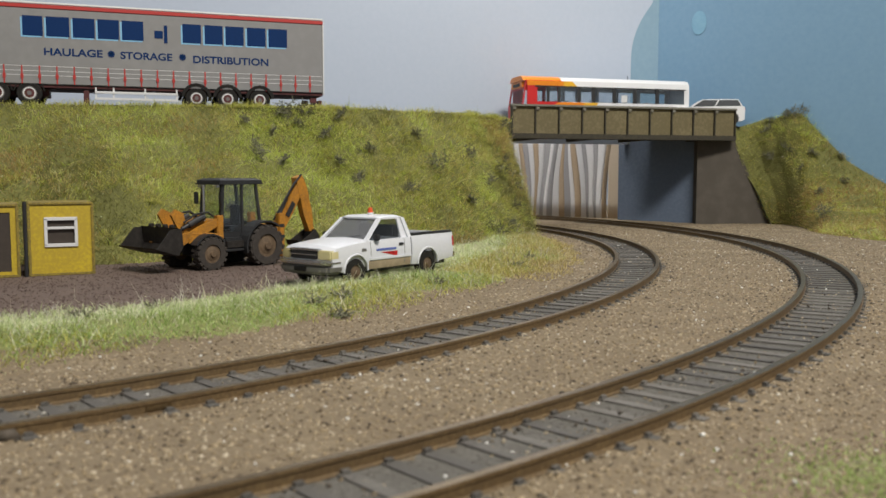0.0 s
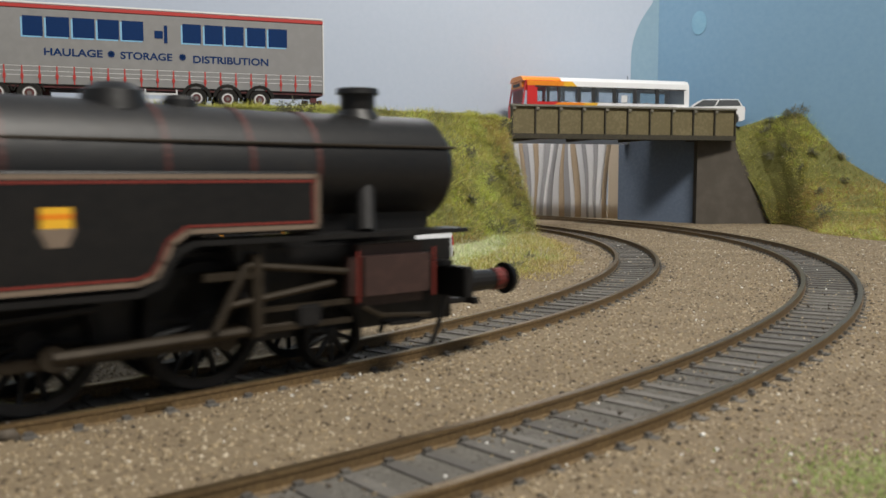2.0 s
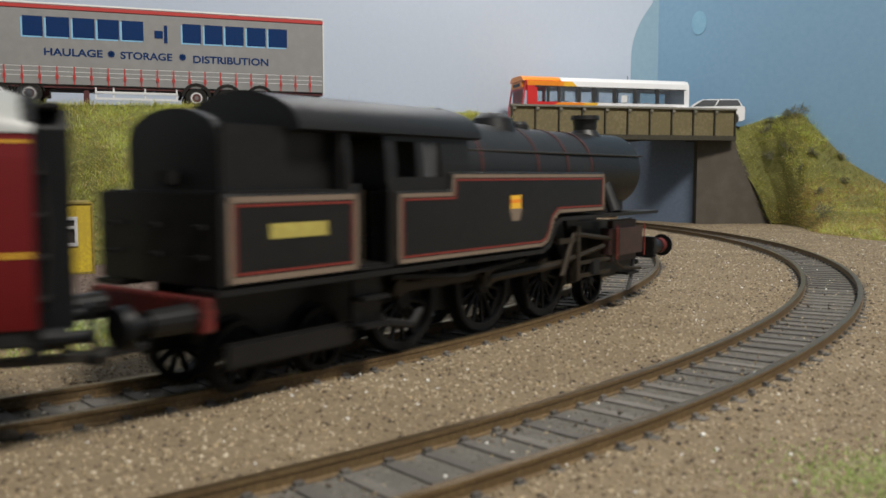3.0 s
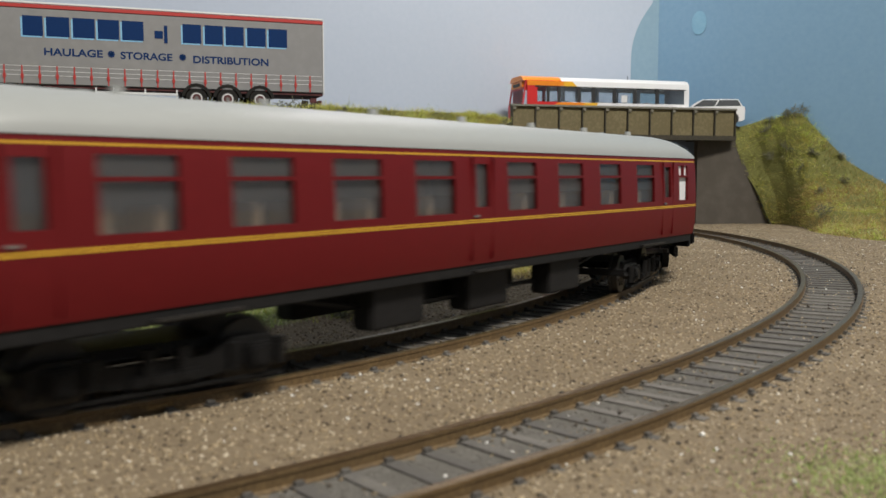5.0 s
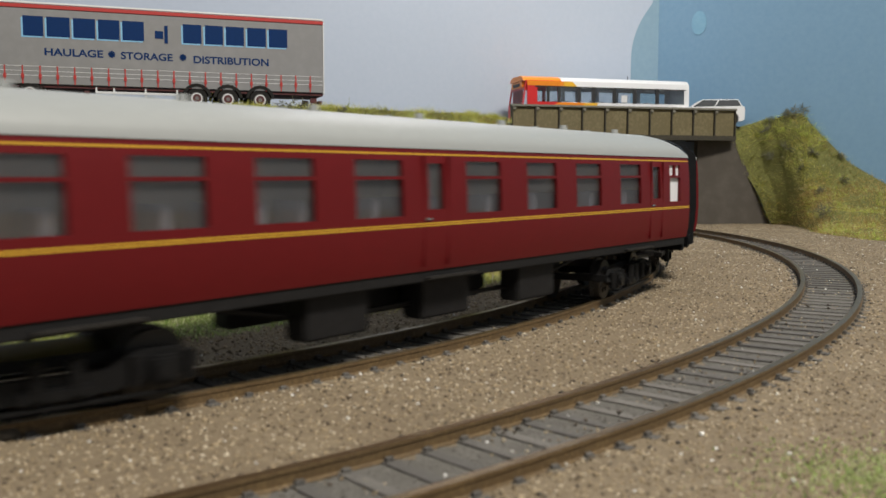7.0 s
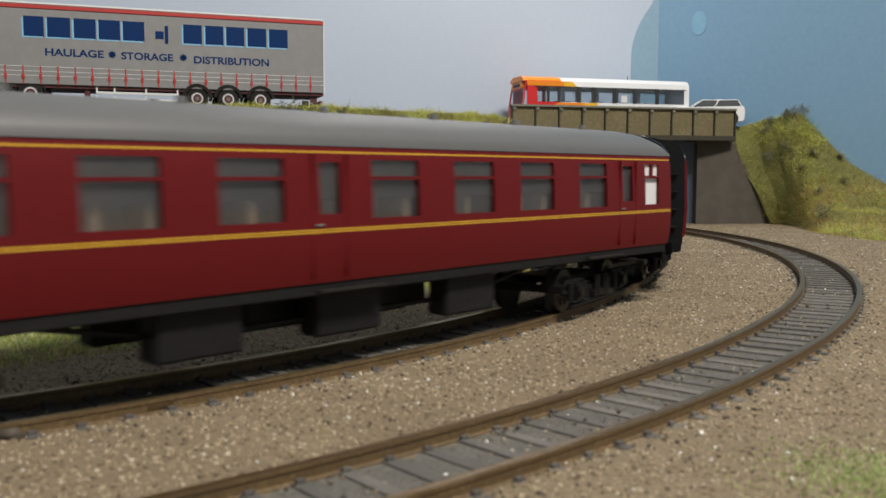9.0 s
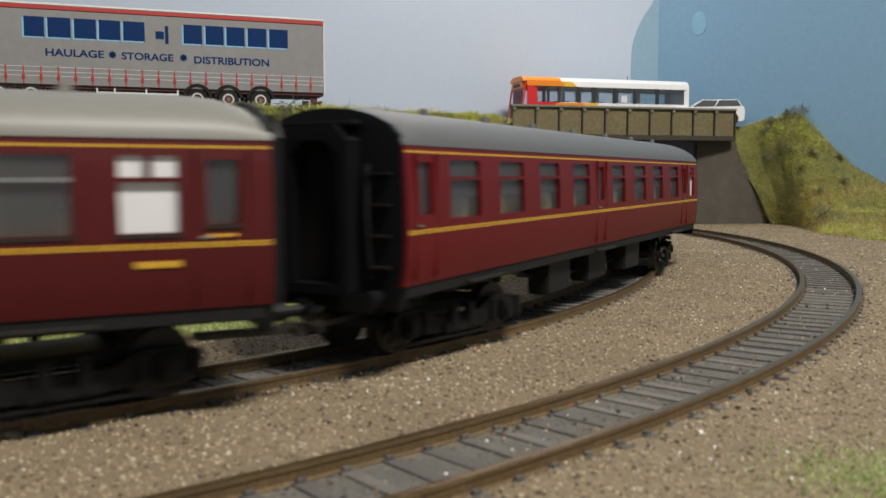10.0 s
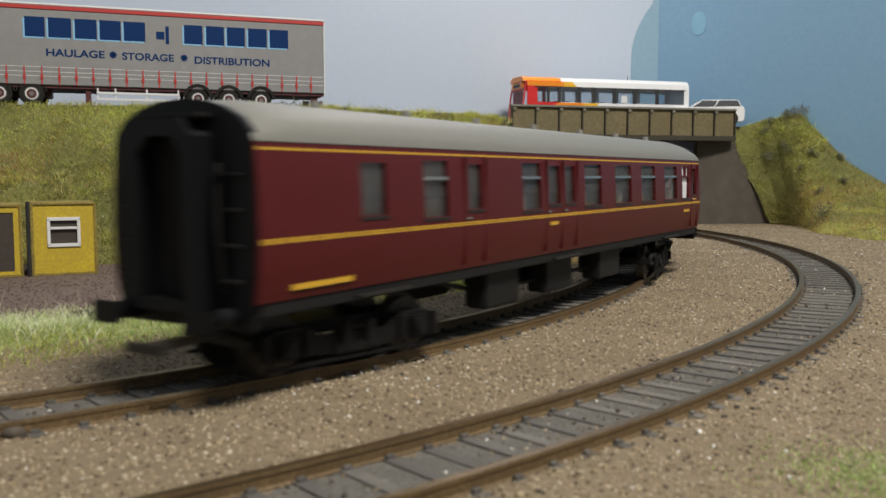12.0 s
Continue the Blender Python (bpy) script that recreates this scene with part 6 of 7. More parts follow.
        part("door_panel", box(-0.42, 0.42, min(s * 0.58, s * 0.63), max(s * 0.58, s * 0.63), 0.9, 1.18, 0.1), "cab_black", g)
        part("mirror", box(0.42, 0.50, min(s * 0.62, s * 0.80), max(s * 0.62, s * 0.80), 2.1, 2.5, 0.2), "cab_black", g)
    for x in (0.35, -1.10):
        bm = B()
        loft(bm, [[m(x + o, -0.55, 1.45), m(x + o, 0.55, 1.45), m(x + o, 0.55, zc1), m(x + o, -0.55, zc1)] for o in (0, 0.02)])
        part("cab_window", bm, "clear_glass", g)
    bm = B()
    loft(bm, [[m(x, y, z) for x, y in ((0.45, -0.66), (0.45, 0.66), (-1.25, 0.66), (-1.25, -0.66))] for z in (2.78, 2.90)] + [[m(x, y, 2.97) for x, y in ((0.30, -0.5), (0.30, 0.5), (-1.1, 0.5), (-1.1, -0.5))]])
    part("cab_roof", bm, "cab_black", g, "dark grey cab roof")
    part("seat", box(-0.75, -0.55, -0.25, 0.25, 1.2, 2.05, 0.5), "cab_black", g)
    part("seat_cushion", box(-0.7, -0.2, -0.25, 0.25, 1.15, 1.35, 0.5), "cab_black", g)
    part("steering_column", rod(B(), m(0.2, 0, 1.1), m(0.0, 0, 1.75), 0.04 * k, seg=6), "cab_black", g)
    part("cab_floor", box(-1.2, 0.42, -0.6, 0.6, 0.9, 1.0, 0.2), "cab_black", g)
    part("exhaust", rod(B(), m(0.85, 0.3, 1.55), m(0.85, 0.3, 2.75), 0.045 * k, seg=8), "chrome", g)
    # backhoe
    part("backhoe_frame", box(-1.95, -1.70, -0.85, 0.85, 0.35, 1.35, 0.3), "jcb", g)
    for s in (1, -1):
        st = part("stabiliser", box(-2.02, -1.78, min(s * 0.7, s * 0.92), max(s * 0.7, s * 0.92), 0.25, 1.75, 0.3), "jcb", g, "orange-yellow stabiliser leg")
        for i in range(3):
            l = sorted((s * 0.915 * k, s * 0.93 * k))
            part("hazard_bar", bx(B(), -2.0 * k, -1.8 * k, *l, (0.5 + i * 0.38) * k, (0.62 + i * 0.38) * k, 0), "cab_black", st)
    bm = B()
    arm(bm, m(-1.95, 0.45, 1.05), m(-2.55, 0.45, 1.85), 0.28 * k, 0.34 * k, 0.36 * k)
    arm(bm, m(-2.50, 0.45, 1.78), m(-3.12, 0.45, 2.85), 0.28 * k, 0.36 * k, 0.26 * k)
    part("boom", bm, "jcb", g, "orange-yellow boom")
    part("boom_print", bx(B(), -0.28 * k, 0.28 * k, 0.6 * k, 0.62 * k, -0.09 * k, 0.09 * k, 0, Matrix.Translation(m(-2.55, 0, 1.86)) @ Matrix.Rotation(radians(57), 4, "Y")), "cab_black", g, "dark print bar on the boom")
    bm = B()
    rod(bm, m(-2.1, 0.45, 1.6), m(-2.5, 0.45, 2.25), 0.07 * k, seg=10)
    rod(bm, m(-2.5, 0.45, 2.25), m(-2.95, 0.45, 2.9), 0.04 * k, seg=8)
    part("boom_ram", bm, "cab_black", g, "black boom ram")
    bm = B()
    arm(bm, m(-2.98, 0.45, 3.02), m(-3.25, 0.45, 2.2), 0.30 * k, 0.28 * k, 0.40 * k)
    arm(bm, m(-3.22, 0.45, 2.3), m(-3.55, 0.45, 1.05), 0.26 * k, 0.38 * k, 0.20 * k)
    part("dipper", bm, "jcb", g, "orange-yellow dipper arm")
    bm = B()
    rod(bm, m(-3.35, 0.45, 2.5), m(-3.62, 0.45, 1.55), 0.06 * k, seg=10)
    rod(bm, m(-3.62, 0.45, 1.55), m(-3.72, 0.45, 1.1), 0.04 * k, seg=8)
    part("dipper_ram", bm, "cab_black", g)
    bm = B()
    prof = [(-3.55, 1.10), (-3.75, 0.85), (-3.60, 0.50), (-3.15, 0.38), (-2.75, 0.60), (-2.72, 0.75), (-3.10, 0.55), (-3.42, 0.65), (-3.50, 0.85)]
    loft(bm, [[(x * k, (0.45 + y) * k, z * k) for x, z in prof] for y in (-0.32, 0.32)])
    for s in (1, -1):
        y0, y1 = sorted(((0.45 + s * 0.30) * k, (0.45 + s * 0.34) * k))
        prism(bm, [(-3.55 * k, 1.10 * k), (-3.75 * k, 0.85 * k), (-3.60 * k, 0.50 * k), (-3.15 * k, 0.38 * k), (-2.75 * k, 0.62 * k)], y0, y1)
    part("digging_bucket", bm, "bucket", g, "dark steel digging bucket")
    return g


backhoe_loader()


# ---- marks on the sky boards ----
bm = B()
n = Vector((-0.581, -0.814, 0))
d = Vector((0.814, -0.581, 0))
c = Vector((217.3, 765.2, 166)) + n * 0.3
loft(bm, [[tuple(c + n * o + d * (6.5 * math.cos(a)) + Vector((0, 0, 10 * math.sin(a)))) for a in np.linspace(0, 2 * math.pi, 20, endpoint=False)] for o in (0, 0.3)])
tagged(part("paint_scuff", bm, "sky_mark"), "darker blue oval paint scuff on the sky board", "paint mark")


# ---- grass, twigs and grit ----
rng = np.random.default_rng(11)


def mesh_fast(name, co, tri, mat, label, category, parent=None):
    """A large plain triangle mesh, made at once."""
    me = bpy.data.meshes.new(name)
    me.vertices.add(len(co))
    me.vertices.foreach_set("co", (np.asarray(co, np.float32) * S).ravel())
    me.loops.add(tri.size)
    me.loops.foreach_set("vertex_index", tri.astype(np.int32).ravel())
    me.polygons.add(len(tri))
    me.polygons.foreach_set("loop_start", np.arange(0, tri.size, 3, dtype=np.int32))
    me.update(calc_edges=True)
    me.materials.append(M[mat])
    return tagged(new(name, me), label, category, kind="stuff")


def blades(p, nrm, length, width, lean):
    """Bent grass blades: three triangles each, from their feet and the ground's slope."""
    n = len(p)
    a = rng.uniform(0, 2 * math.pi, n)
    side = np.stack([np.cos(a), np.sin(a), np.zeros(n)], -1)
    up = nrm + np.stack([rng.normal(0, lean, n), rng.normal(0, lean, n), np.full(n, 0.35)], -1)
    up /= np.linalg.norm(up, axis=1)[:, None]
    droop = np.stack([rng.normal(0, 0.3, n), rng.normal(0, 0.3, n), rng.normal(-0.15, 0.2, n)], -1)
    L, w = length[:, None], width[:, None]
    mid = p + up * L * 0.55
    tip = p + up * L * 0.95 + droop * L
    co = np.stack([p - side * w / 2, p + side * w / 2, mid - side * w * 0.4, mid + side * w * 0.4, tip], 1).reshape(-1, 3)
    b = np.arange(n)[:, None] * 5
    tri = np.concatenate([b + [0, 1, 3], b + [0, 3, 2], b + [2, 3, 4]], 0)
    return co, tri


def on_bank(pts, n, jlo=0.0, jhi=1.0):
    rows, cols = pts.shape[:2]
    cell = np.linalg.norm(pts[:, 1:] - pts[:, :-1], axis=2).mean(0)
    prob = cell / cell.sum()
    j = rng.choice(cols - 1, n, p=prob)
    v = rng.uniform(0, rows - 1.001, n)
    i, fu, fv = v.astype(int), rng.uniform(0, 1, n)[:, None], (v % 1)[:, None]
    a, b, c, d = pts[i, j], pts[i, j + 1], pts[i + 1, j], pts[i + 1, j + 1]
    p = (a * (1 - fu) + b * fu) * (1 - fv) + (c * (1 - fu) + d * fu) * fv
    nr = np.cross(b - a, c - a)
    nr /= np.linalg.norm(nr, axis=1)[:, None] + 1e-9
    nr[nr[:, 2] < 0] *= -1
    return p, nr


def grassy(name, pts, n, label, tone=0.0):
    p, nr = on_bank(pts, n)
    keep = p[:, 0] > -330
    p, nr = p[keep], nr[keep]
    x, y, z = p.T
    patch = 1.0 * lumps(x * 1.3 + z, y - z * 0.7, 15, 5) + 0.75 * lumps(x - z, y, 6.5, 9) + 0.9 * lumps(x + z * 0.4, y + z, 48, 3) + rng.normal(0, 0.18, len(p)) + tone
    rust = lumps(x + z * 0.3, y + z, 40, 12) + 0.6 * lumps(x - z, y + z, 14, 8) + rng.normal(0, 0.25, len(p)) > 0.5
    # dry brown growth at the low foot of the side bank
    rust |= (tone < 0) & (z < 9 + 5 * lumps(x, y, 12, 2)) & (rng.uniform(0, 1, len(p)) < 0.6)
    kinds = (("grass_olive", -9, -0.5), ("grass", -0.5, 0.1), ("grass_dry", 0.1, 0.28), ("grass_fresh", 0.28, 9))
    for mat, lo, hi in kinds + (("grass_rust", -9, 9),):
        s = (patch > lo) & (patch <= hi) & (rust == (mat == "grass_rust"))
        m = s.sum()
        co, tri = blades(p[s] - nr[s] * 0.4, nr[s], rng.uniform(2.0, 6.0, m) * rng.choice([1.0, 1.0, 1.5], m), rng.uniform(0.12, 0.32, m), 1.35)
        mesh_fast(name, co, tri, mat, label, "grass")
    # pale flecks in the grass: bright glints put in as light-coloured blades
    p, nr = on_bank(pts, n // 70)
    s = (p[:, 0] > -330) & (lumps(p[:, 0], p[:, 1] + p[:, 2], 22, 6) > -0.2)
    m = s.sum()
    co, tri = blades(p[s] + nr[s] * 2.6, nr[s], rng.uniform(0.5, 1.1, m), rng.uniform(0.4, 0.8, m), 1.5)
    mesh_fast("pale_flecks", co, tri, "verge_pale", "tiny pale flecks that stand for bright glints in the bank's grass", "flecks")



grassy("bank_grass", bank_pts, 150000, "tangled green and straw static grass on the embankment")
grassy("side_bank_grass", side_pts, 42000, "tangled olive and straw grass on the side bank", -0.1)

def tufts(name, pts, n, mat, label):
    """Clumps of fibres that spray out of one foot."""
    p, nr = on_bank(pts, n)
    keep = (p[:, 0] > -330) & (lumps(p[:, 0] + p[:, 2], p[:, 1], 15, 4) > -0.25)
    p, nr = np.repeat(p[keep], 14, 0), np.repeat(nr[keep], 14, 0)
    p = p + rng.normal(0, 0.7, p.shape)
    m = len(p)
    co, tri = blades(p - nr * 0.5, nr, rng.uniform(3.0, 8.0, m), rng.uniform(0.14, 0.3, m), 1.5)
    mesh_fast(name, co, tri, mat, label, "grass")


tufts("bank_tufts", bank_pts, 2600, "grass", "sprayed olive-yellow grass tufts")
tufts("bank_tufts", bank_pts, 1500, "grass_dry", "sprayed straw-coloured grass tufts")
tufts("bank_tufts", bank_pts, 1300, "grass_fresh", "sprayed fresh yellow-green grass tufts")
tufts("bank_tufts", side_pts, 1000, "grass_fresh", "sprayed olive-yellow grass tufts")
tufts("bank_tufts", side_pts, 500, "grass_dry", "sprayed straw-coloured grass tufts")

# tufts along the upper edge
u = rng.uniform(0, len(TOP) - 1.001, 9000)
i = u.astype(int)
T = np.array(TOP, float)
p = np.concatenate([T[i] * (1 - u % 1)[:, None] + T[i + 1] * (u % 1)[:, None], np.full((9000, 1), 75.2)], 1)
p[:, :2] += rng.normal(0, 3.0, (9000, 2))
p = p[(p[:, 0] > -330)]
co, tri = blades(p, np.tile([0, 0, 1.0], (len(p), 1)), rng.uniform(1.2, 3.4, len(p)) * (1.25 + 0.8 * lumps(p[:, 0], p[:, 1], 5, 3)), rng.uniform(0.14, 0.34, len(p)), 0.6)
mesh_fast("edge_grass", co, tri, "grass", "straw-green grass fringe along the road edge", "grass")


def scatter(n, x0, x1, y0, y1, power=1.0):
    """Random places on the baseboard, denser towards the front."""
    y = y0 + (y1 - y0) * rng.uniform(0, 1, n) ** power
    x = rng.uniform(x0, x1, n)
    keep = np.abs(x) < y * 0.55 + 22
    return x[keep], y[keep]


# verge between the yard and the near line
x, y = scatter(260000, -200, 75, 120, 560, 1.0)
ra, rb = kind_of(x, y)
edge = -35 + 5 * lumps(x, y, 12, 3)
back = -98 + 8 * lumps(x, y, 15, 6)
dens = np.clip((edge - ra) / 7, 0, 1) * np.clip((ra - back) / 10, 0, 1) * np.clip(0.75 + 0.6 * lumps(x, y, 7, 12), 0.15, 1)
keep = rng.uniform(0, 1, len(x)) < dens
x, y = x[keep], y[keep]
p = np.stack([x, y, ground_z(x, y) - 0.3], -1)
pale = lumps(x, y, 16, 8) + rng.normal(0, 0.4, len(x)) + x / 90 > -0.25
flat = np.tile([0, 0, 1.0], (len(p), 1))
vr, _ = kind_of(x, y)
back_band = (vr + 4 * lumps(x, y, 11, 2) + rng.normal(0, 7, len(x)) < -64)
for mat, s in (("verge_pale", back_band), ("grass_green", ~pale & ~back_band), ("grass", pale & ~back_band)):
    m = s.sum()
    co, tri = blades(p[s], flat[s], rng.uniform(1.2, 4.0, m), rng.uniform(0.12, 0.32, m), 1.1)
    mesh_fast("verge_grass", co, tri, mat, "bright green and pale grass verge beside the yard", "grass")
s = rng.choice(len(p), 2200, replace=False)
co, tri = blades(p[s], flat[s], rng.uniform(4, 11, 2200), rng.uniform(0.10, 0.2, 2200), 1.6)
mesh_fast("stray_fibres", co, tri, "straw", "long pale stray grass fibres", "grass")
# worn grass between verge and bank, and thin growth by the track
x, y = scatter(60000, -20, 80, 330, 600, 1.0)
ra, rb = kind_of(x, y)
keep = (ra < -26 + 6 * lumps(x, y, 9, 2)) & (ra > -62) & (rng.uniform(0, 1, len(x)) < np.clip((-20 - ra + 6 * lumps(x, y, 7, 5)) / 30, 0.03, 0.7))
x, y = x[keep], y[keep]
p = np.stack([x, y, ground_z(x, y) - 0.3], -1)
co, tri = blades(p, np.tile([0, 0, 1.0], (len(p), 1)), rng.uniform(1.2, 3.6, len(p)), rng.uniform(0.14, 0.36, len(p)), 0.8)
mesh_fast("track_side_grass", co, tri, "grass_dry", "thin straw grass where the bank meets the track", "grass")
# mossy patch in the foreground
x, y = rng.normal(62, 9, 5000), rng.normal(112, 8, 5000)
p = np.stack([x, y, ground_z(x, y) - 0.2], -1)
co, tri = blades(p, np.tile([0, 0, 1.0], (len(p), 1)), rng.uniform(0.5, 1.3, len(p)), rng.uniform(0.15, 0.3, len(p)), 0.9)
mesh_fast("moss_patch", co, tri, "grass_green", "thin green moss on the ballast", "moss")


def grit(name, x, y, lo, hi, mat, label, sink=0.3):
    """Loose stones: squashed, turned eight-sided chips lying on the ground."""
    n = len(x)
    base = np.array([(1, 0, 0), (0, 1, 0), (-1, 0, 0), (0, -1, 0), (0, 0, 1), (0, 0, -1)], float)
    q = base[None] * rng.uniform(0.6, 1.25, (n, 6, 1)) + rng.normal(0, 0.16, (n, 6, 3))
    a = rng.uniform(0, 6.28, n)
    c, s = np.cos(a)[:, None], np.sin(a)[:, None]
    q[..., 0], q[..., 1] = q[..., 0] * c - q[..., 1] * s, q[..., 0] * s + q[..., 1] * c
    r = rng.uniform(lo, hi, n) ** 1.0
    q = q * r[:, None, None] * np.array([1, 1, 0.75])
    q += np.stack([x, y, ground_z(x, y) + r * sink], -1)[:, None]
    f = np.array([(0, 1, 4), (1, 2, 4), (2, 3, 4), (3, 0, 4), (1, 0, 5), (2, 1, 5), (3, 2, 5), (0, 3, 5)])
    tri = (f[None] + np.arange(n)[:, None, None] * 6).reshape(-1, 3)
    return mesh_fast(name, q.reshape(-1, 3), tri, mat, label, "gravel")


x, y = scatter(200000, -210, 270, 48, 720, 1.9)
ra, rb = kind_of(x, y)
off = np.minimum(np.abs(ra), np.abs(rb))
keep = (off > 10.3) & (ra > -45 + 4 * lumps(x, y, 8, 2))
grit("ballast_stones", x[keep], y[keep], 0.16, 0.5, "chip", "loose tan ballast stones", 0.06)
x, y = scatter(150000, -210, 200, 60, 700, 1.5)
ra, rb = kind_of(x, y)
off = np.minimum(np.abs(ra), np.abs(rb))
keep = (off < 8)
grit("track_ballast", x[keep], y[keep], 0.10, 0.30, "grey_ballast", "fine grey ballast between the sleepers", 0.0)
x, y = scatter(34000, -210, 200, 60, 700, 1.5)
ra, rb = kind_of(x, y)
off = np.minimum(np.abs(ra), np.abs(rb))
keep = (off < 7.8) & (lumps(x, y, 6, 4) > -0.1)
grit("spilt_ballast", x[keep], y[keep], 0.15, 0.42, "chip", "tan stones spilt over the sleepers", 0.4)
x, y = scatter(7000, -210, 200, 60, 700, 1.4)
ra, rb = kind_of(x, y)
keep = (np.minimum(np.abs(ra), np.abs(rb)) < 7.6) & (lumps(x, y, 8, 9) > -0.1)
grit("sleeper_crumbs", x[keep], y[keep], 0.2, 0.6, "dark_chip", "dark crumbs lying between the rails", 0.9)
x, y = scatter(9000, -210, 200, 60, 700, 1.4)
ra, rb = kind_of(x, y)
off = np.minimum(np.abs(ra), np.abs(rb))
keep = (off > 10.6) & (off < 16.5)
grit("dark_ballast", x[keep], y[keep], 0.2, 0.6, "dark_chip", "dark stones along the sleeper ends")
x, y = scatter(14000, -210, 60, 230, 420, 1.0)
ra, rb = kind_of(x, y)
keep = (ra < -94)
grit("yard_grit", x[keep], y[keep], 0.15, 0.45, "yard", "cinder grit on the yard")
x, y = scatter(1500, -210, 260, 60, 600, 1.3)
ra, rb = kind_of(x, y)
keep = ra > -46
grit("pale_grit", x[keep], y[keep], 0.2, 0.5, "pale_chip", "scattered pale stone chips")
x, y = scatter(9000, -210, 260, 60, 640, 1.5)
ra, rb = kind_of(x, y)
keep = (np.minimum(np.abs(ra), np.abs(rb)) > 11) & (ra > -44) & (lumps(x, y, 9, 7) > 0.0)
grit("coarse_stones", x[keep], y[keep], 0.35, 0.75, "chip", "coarser brown stones in patches", -0.1)
x, y = scatter(5000, -210, 260, 60, 640, 1.5)
ra, rb = kind_of(x, y)
keep = (np.minimum(np.abs(ra), np.abs(rb)) > 11) & (ra > -44) & (lumps(x, y, 14, 15) > 0.15)
grit("soil_crumbs", x[keep], y[keep], 0.2, 0.55, "dark_chip", "dark soil crumbs in patches", -0.1)
grit("black_lump", np.array([-66.5]), np.array([133.0]), 2.2, 2.3, "dark_chip", "small black lump beside the near rail", 0.2)
white_stone = grit("white_stone", np.array([-40.4]), np.array([160.5]), 0.9, 1.0, "pale_chip", "single white stone beside the near rail", 0.5)


def twig_clump(seed, reach):
    """A tangle of thin dark stems that fork outwards."""
    r = random.Random(seed)
    bm = B()
    for i in range(int(12 + reach * 7)):
        p = Vector((r.gauss(0, 0.42), r.gauss(0, 0.42), abs(r.gauss(0, 0.12)) - 0.02)) * reach
        d = Vector((r.uniform(-1, 1), r.uniform(-1, 1), r.uniform(-0.35, 0.6))).normalized()
        w = r.uniform(0.14, 0.3)
        q = p + d * r.uniform(1.4, 4.2)
        rod(bm, p, q, w, w * 0.7, seg=4)
        for _ in range(3):
            e = (d * 0.6 + Vector((r.uniform(-1, 1), r.uniform(-1, 1), r.uniform(-0.5, 0.8)))).normalized()
            o = p.lerp(q, r.uniform(0.3, 1))
            rod(bm, o, o + e * r.uniform(0.6, 1.6), w * 0.85, w * 0.45, seg=3)
    return bm


kinds = [twig_clump(k, r) for k, r in ((1, 5.5), (2, 4), (3, 8.5), (4, 2.4))]
made = [tagged(part("twig_clump", b, "twig"), "small tangle of grey-green dry twigs in the grass", "shrub", "twig clumps on the banks") for b in kinds]
spots = [(bank_pts, a, b) for a, b in ((0.36, 0.30), (0.41, 0.55), (0.44, 0.95), (0.475, 0.62), (0.50, 0.93), (0.53, 0.40), (0.56, 0.55), (0.585, 0.30), (0.60, 0.62), (0.63, 0.42), (0.655, 0.52), (0.67, 0.25), (0.69, 0.62), (0.72, 0.40), (0.735, 0.9), (0.40, 0.80), (0.47, 0.82), (0.65, 0.12), (0.62, 0.08), (0.55, 0.78))]
spots += [(side_pts, a, b) for a, b in ((0.16, 0.86), (0.2, 0.95), (0.24, 0.62), (0.3, 0.5), (0.36, 0.75), (0.42, 0.55), (0.45, 0.3), (0.5, 0.8), (0.14, 0.6))]
spots += [(side_pts, 0.26, 0.97), (side_pts, 0.285, 0.99), (side_pts, 0.47, 0.97), (bank_pts, 0.42, 0.97), (bank_pts, 0.435, 0.86), (bank_pts, 0.38, 0.62), (bank_pts, 0.36, 0.9), (bank_pts, 0.49, 0.5), (bank_pts, 0.51, 0.66)]
rnd = random.Random(21)
for k, (pts, a, b) in enumerate(spots):
    q = pts[int(b * (pts.shape[0] - 1)), int(a * (pts.shape[1] - 1))]
    m = pose(q[0] * S, (q[1] - 1.6) * S, (q[2] + 2.0) * S, rnd.uniform(35, 60), rnd.uniform(-15, 15), rnd.uniform(0, 360))
    if k < 4:
        made[k].matrix_basis = m
    else:
        copy_thing(made[k % 4], m)
for k, (x, y) in enumerate([(-30, 262), (-36, 250), (-28, 240), (-80, 244), (-96, 232), (38, 392), (30, 360), (-2, 300)]):
    copy_thing(made[3], pose(x * S, y * S, float(ground_z(np.array(x), np.array(y))) * S, 0, 0, k * 70))


# ---- the train's run ----
RUN_T = np.array([0, 1.5, 2.0, 2.5, 3.0, 3.2, 5.0, 5.5, 7.0, 9.0, 9.5, 10.0, 10.5, 11.0, 11.5, 12.0])
RUN_S = np.array([-562, -415.8, -365, -314, -259, -236, -20.6, 43.5, 237.5, 478.5, 534, 596, 653, 714.5, 775.5, 838.5], float)
BEHIND = (268.5, 543.8, 815.4, 1088.8)


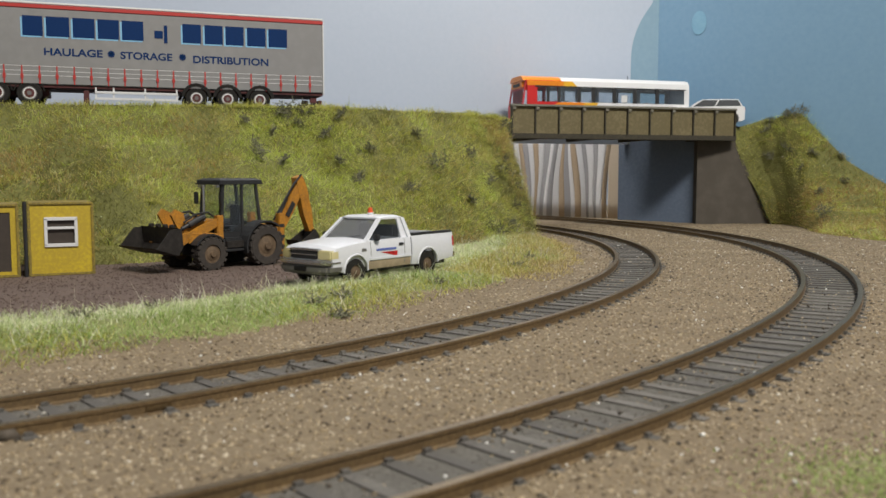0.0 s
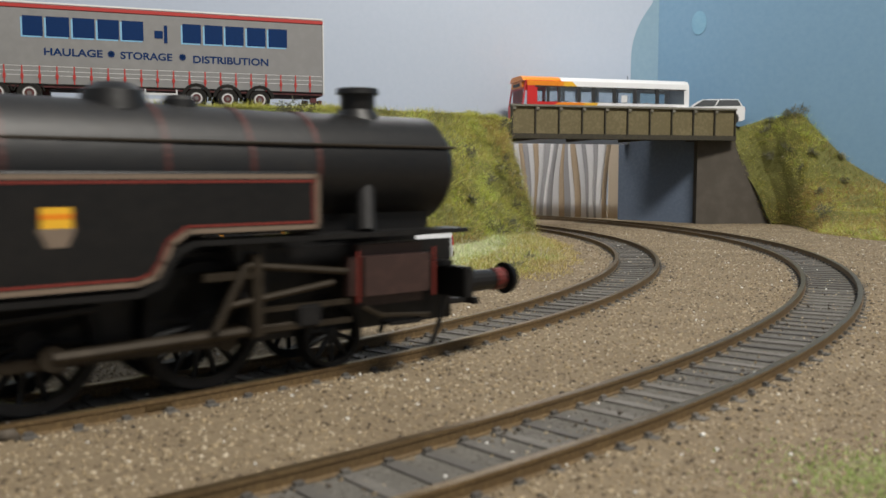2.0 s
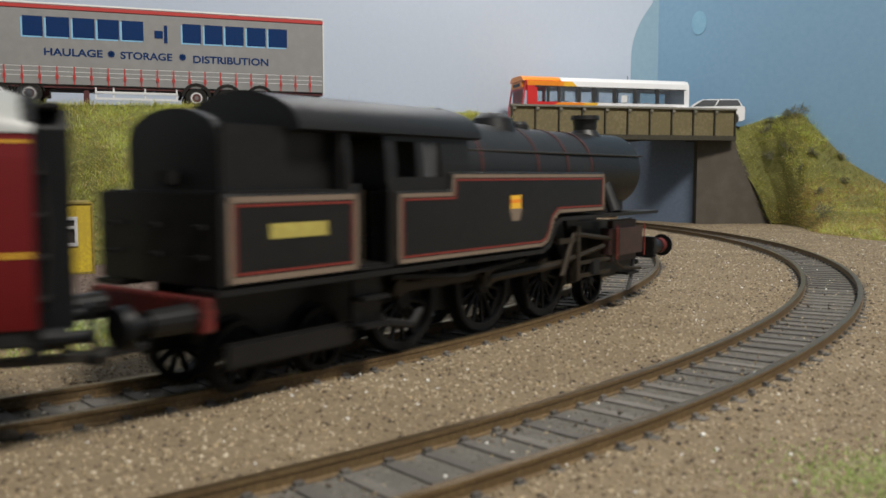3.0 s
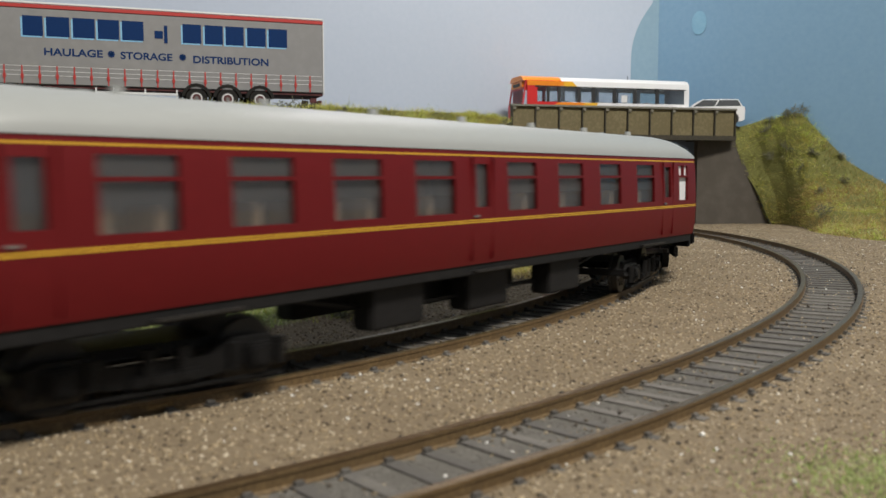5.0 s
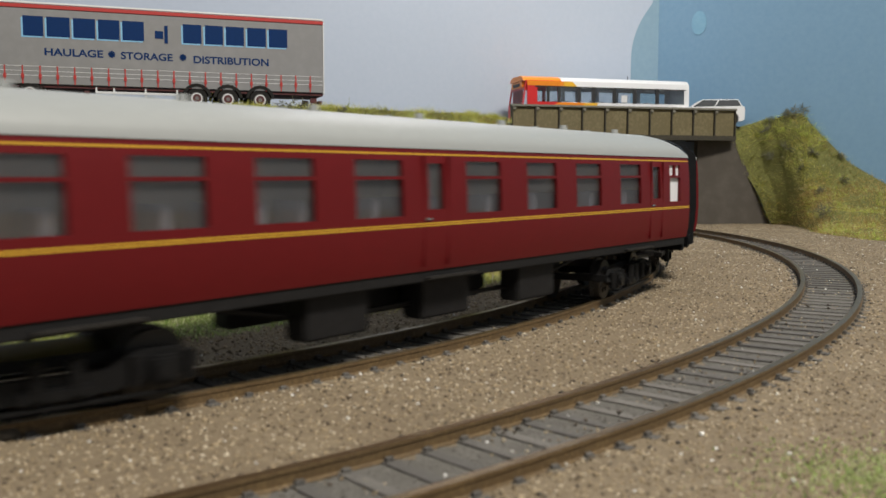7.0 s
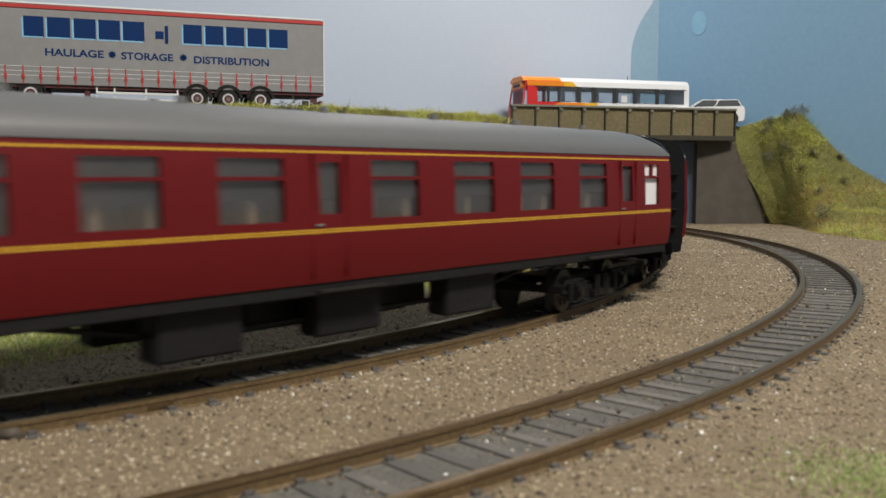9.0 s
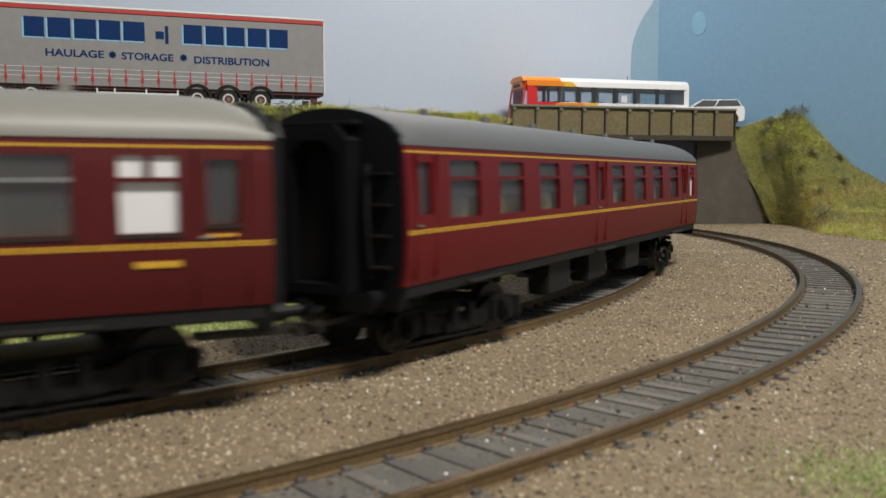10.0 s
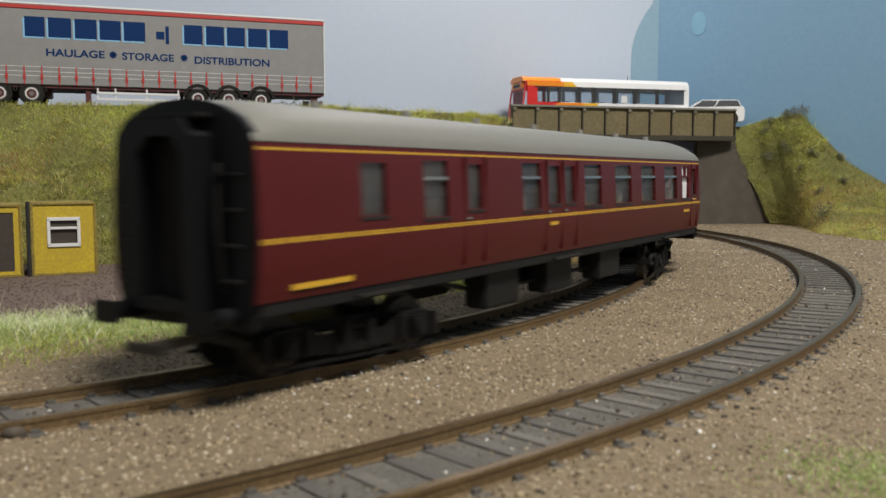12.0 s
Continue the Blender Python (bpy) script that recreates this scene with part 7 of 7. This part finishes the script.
def run(t):
    """Arc length run by the train at t seconds, in millimetres: a natural spline over the timetable."""
    n = len(RUN_T)
    h = np.diff(RUN_T)
    A, b = np.eye(n), np.zeros(n)
    for i in range(1, n - 1):
        A[i, i - 1:i + 2] = h[i - 1], 2 * (h[i - 1] + h[i]), h[i]
        b[i] = 6 * ((RUN_S[i + 1] - RUN_S[i]) / h[i] - (RUN_S[i] - RUN_S[i - 1]) / h[i - 1])
    m = np.linalg.solve(A, b)
    i = min(max(int(np.searchsorted(RUN_T, t)) - 1, 0), n - 2)
    u, v = RUN_T[i + 1] - t, t - RUN_T[i]
    return (m[i] * u ** 3 + m[i + 1] * v ** 3) / (6 * h[i]) + (RUN_S[i] / h[i] - m[i] * h[i] / 6) * u + (RUN_S[i + 1] / h[i] - m[i + 1] * h[i] / 6) * v


def on_curve(s, base):
    """Pose of a vehicle with pivots base apart, its middle s along the near line."""
    a = s / AR
    da = math.asin(base / 2 / AR)
    r = AR * math.cos(da)
    return at(AX + r * math.cos(a), AY + r * math.sin(a), 0, math.degrees(a) + 90)


def motions():
    slow = [k / 5 for k in range(61)]
    quick = [k / 15 for k in range(181)]
    dist = {t: run(t) for t in slow + quick}
    walk(loco, [(t, on_curve(dist[t] - 34, 100)) for t in slow])
    for w, x, r in loco_moving["drivers"] + loco_moving["small"]:
        walk(w, [(t, pose(x * S, 0, r * S, 0, math.degrees(dist[t] / r), 0)) for t in quick])
    for ob, x, r, c in loco_moving["rods"]:
        # the crank pin hangs below the axle at zero turn
        walk(ob, [(t, pose(-c * math.sin(dist[t] / r) * S, 0, (r - c * math.cos(dist[t] / r)) * S)) for t in quick])
    turn = math.degrees(math.asin(93 / AR))
    for i, (g, bogies) in enumerate(train):
        walk(g, [(t, on_curve(dist[t] - BEHIND[i], 186)) for t in slow])
        for (b, sets), e in zip(bogies, (-1, 1)):
            b.rotation_euler = (0, 0, radians(e * turn))
            for w, x, r in sets:
                walk(w, [(t, pose(x * S, 0, r * S, 0, math.degrees(dist[t] / r), 0)) for t in quick])


motions()
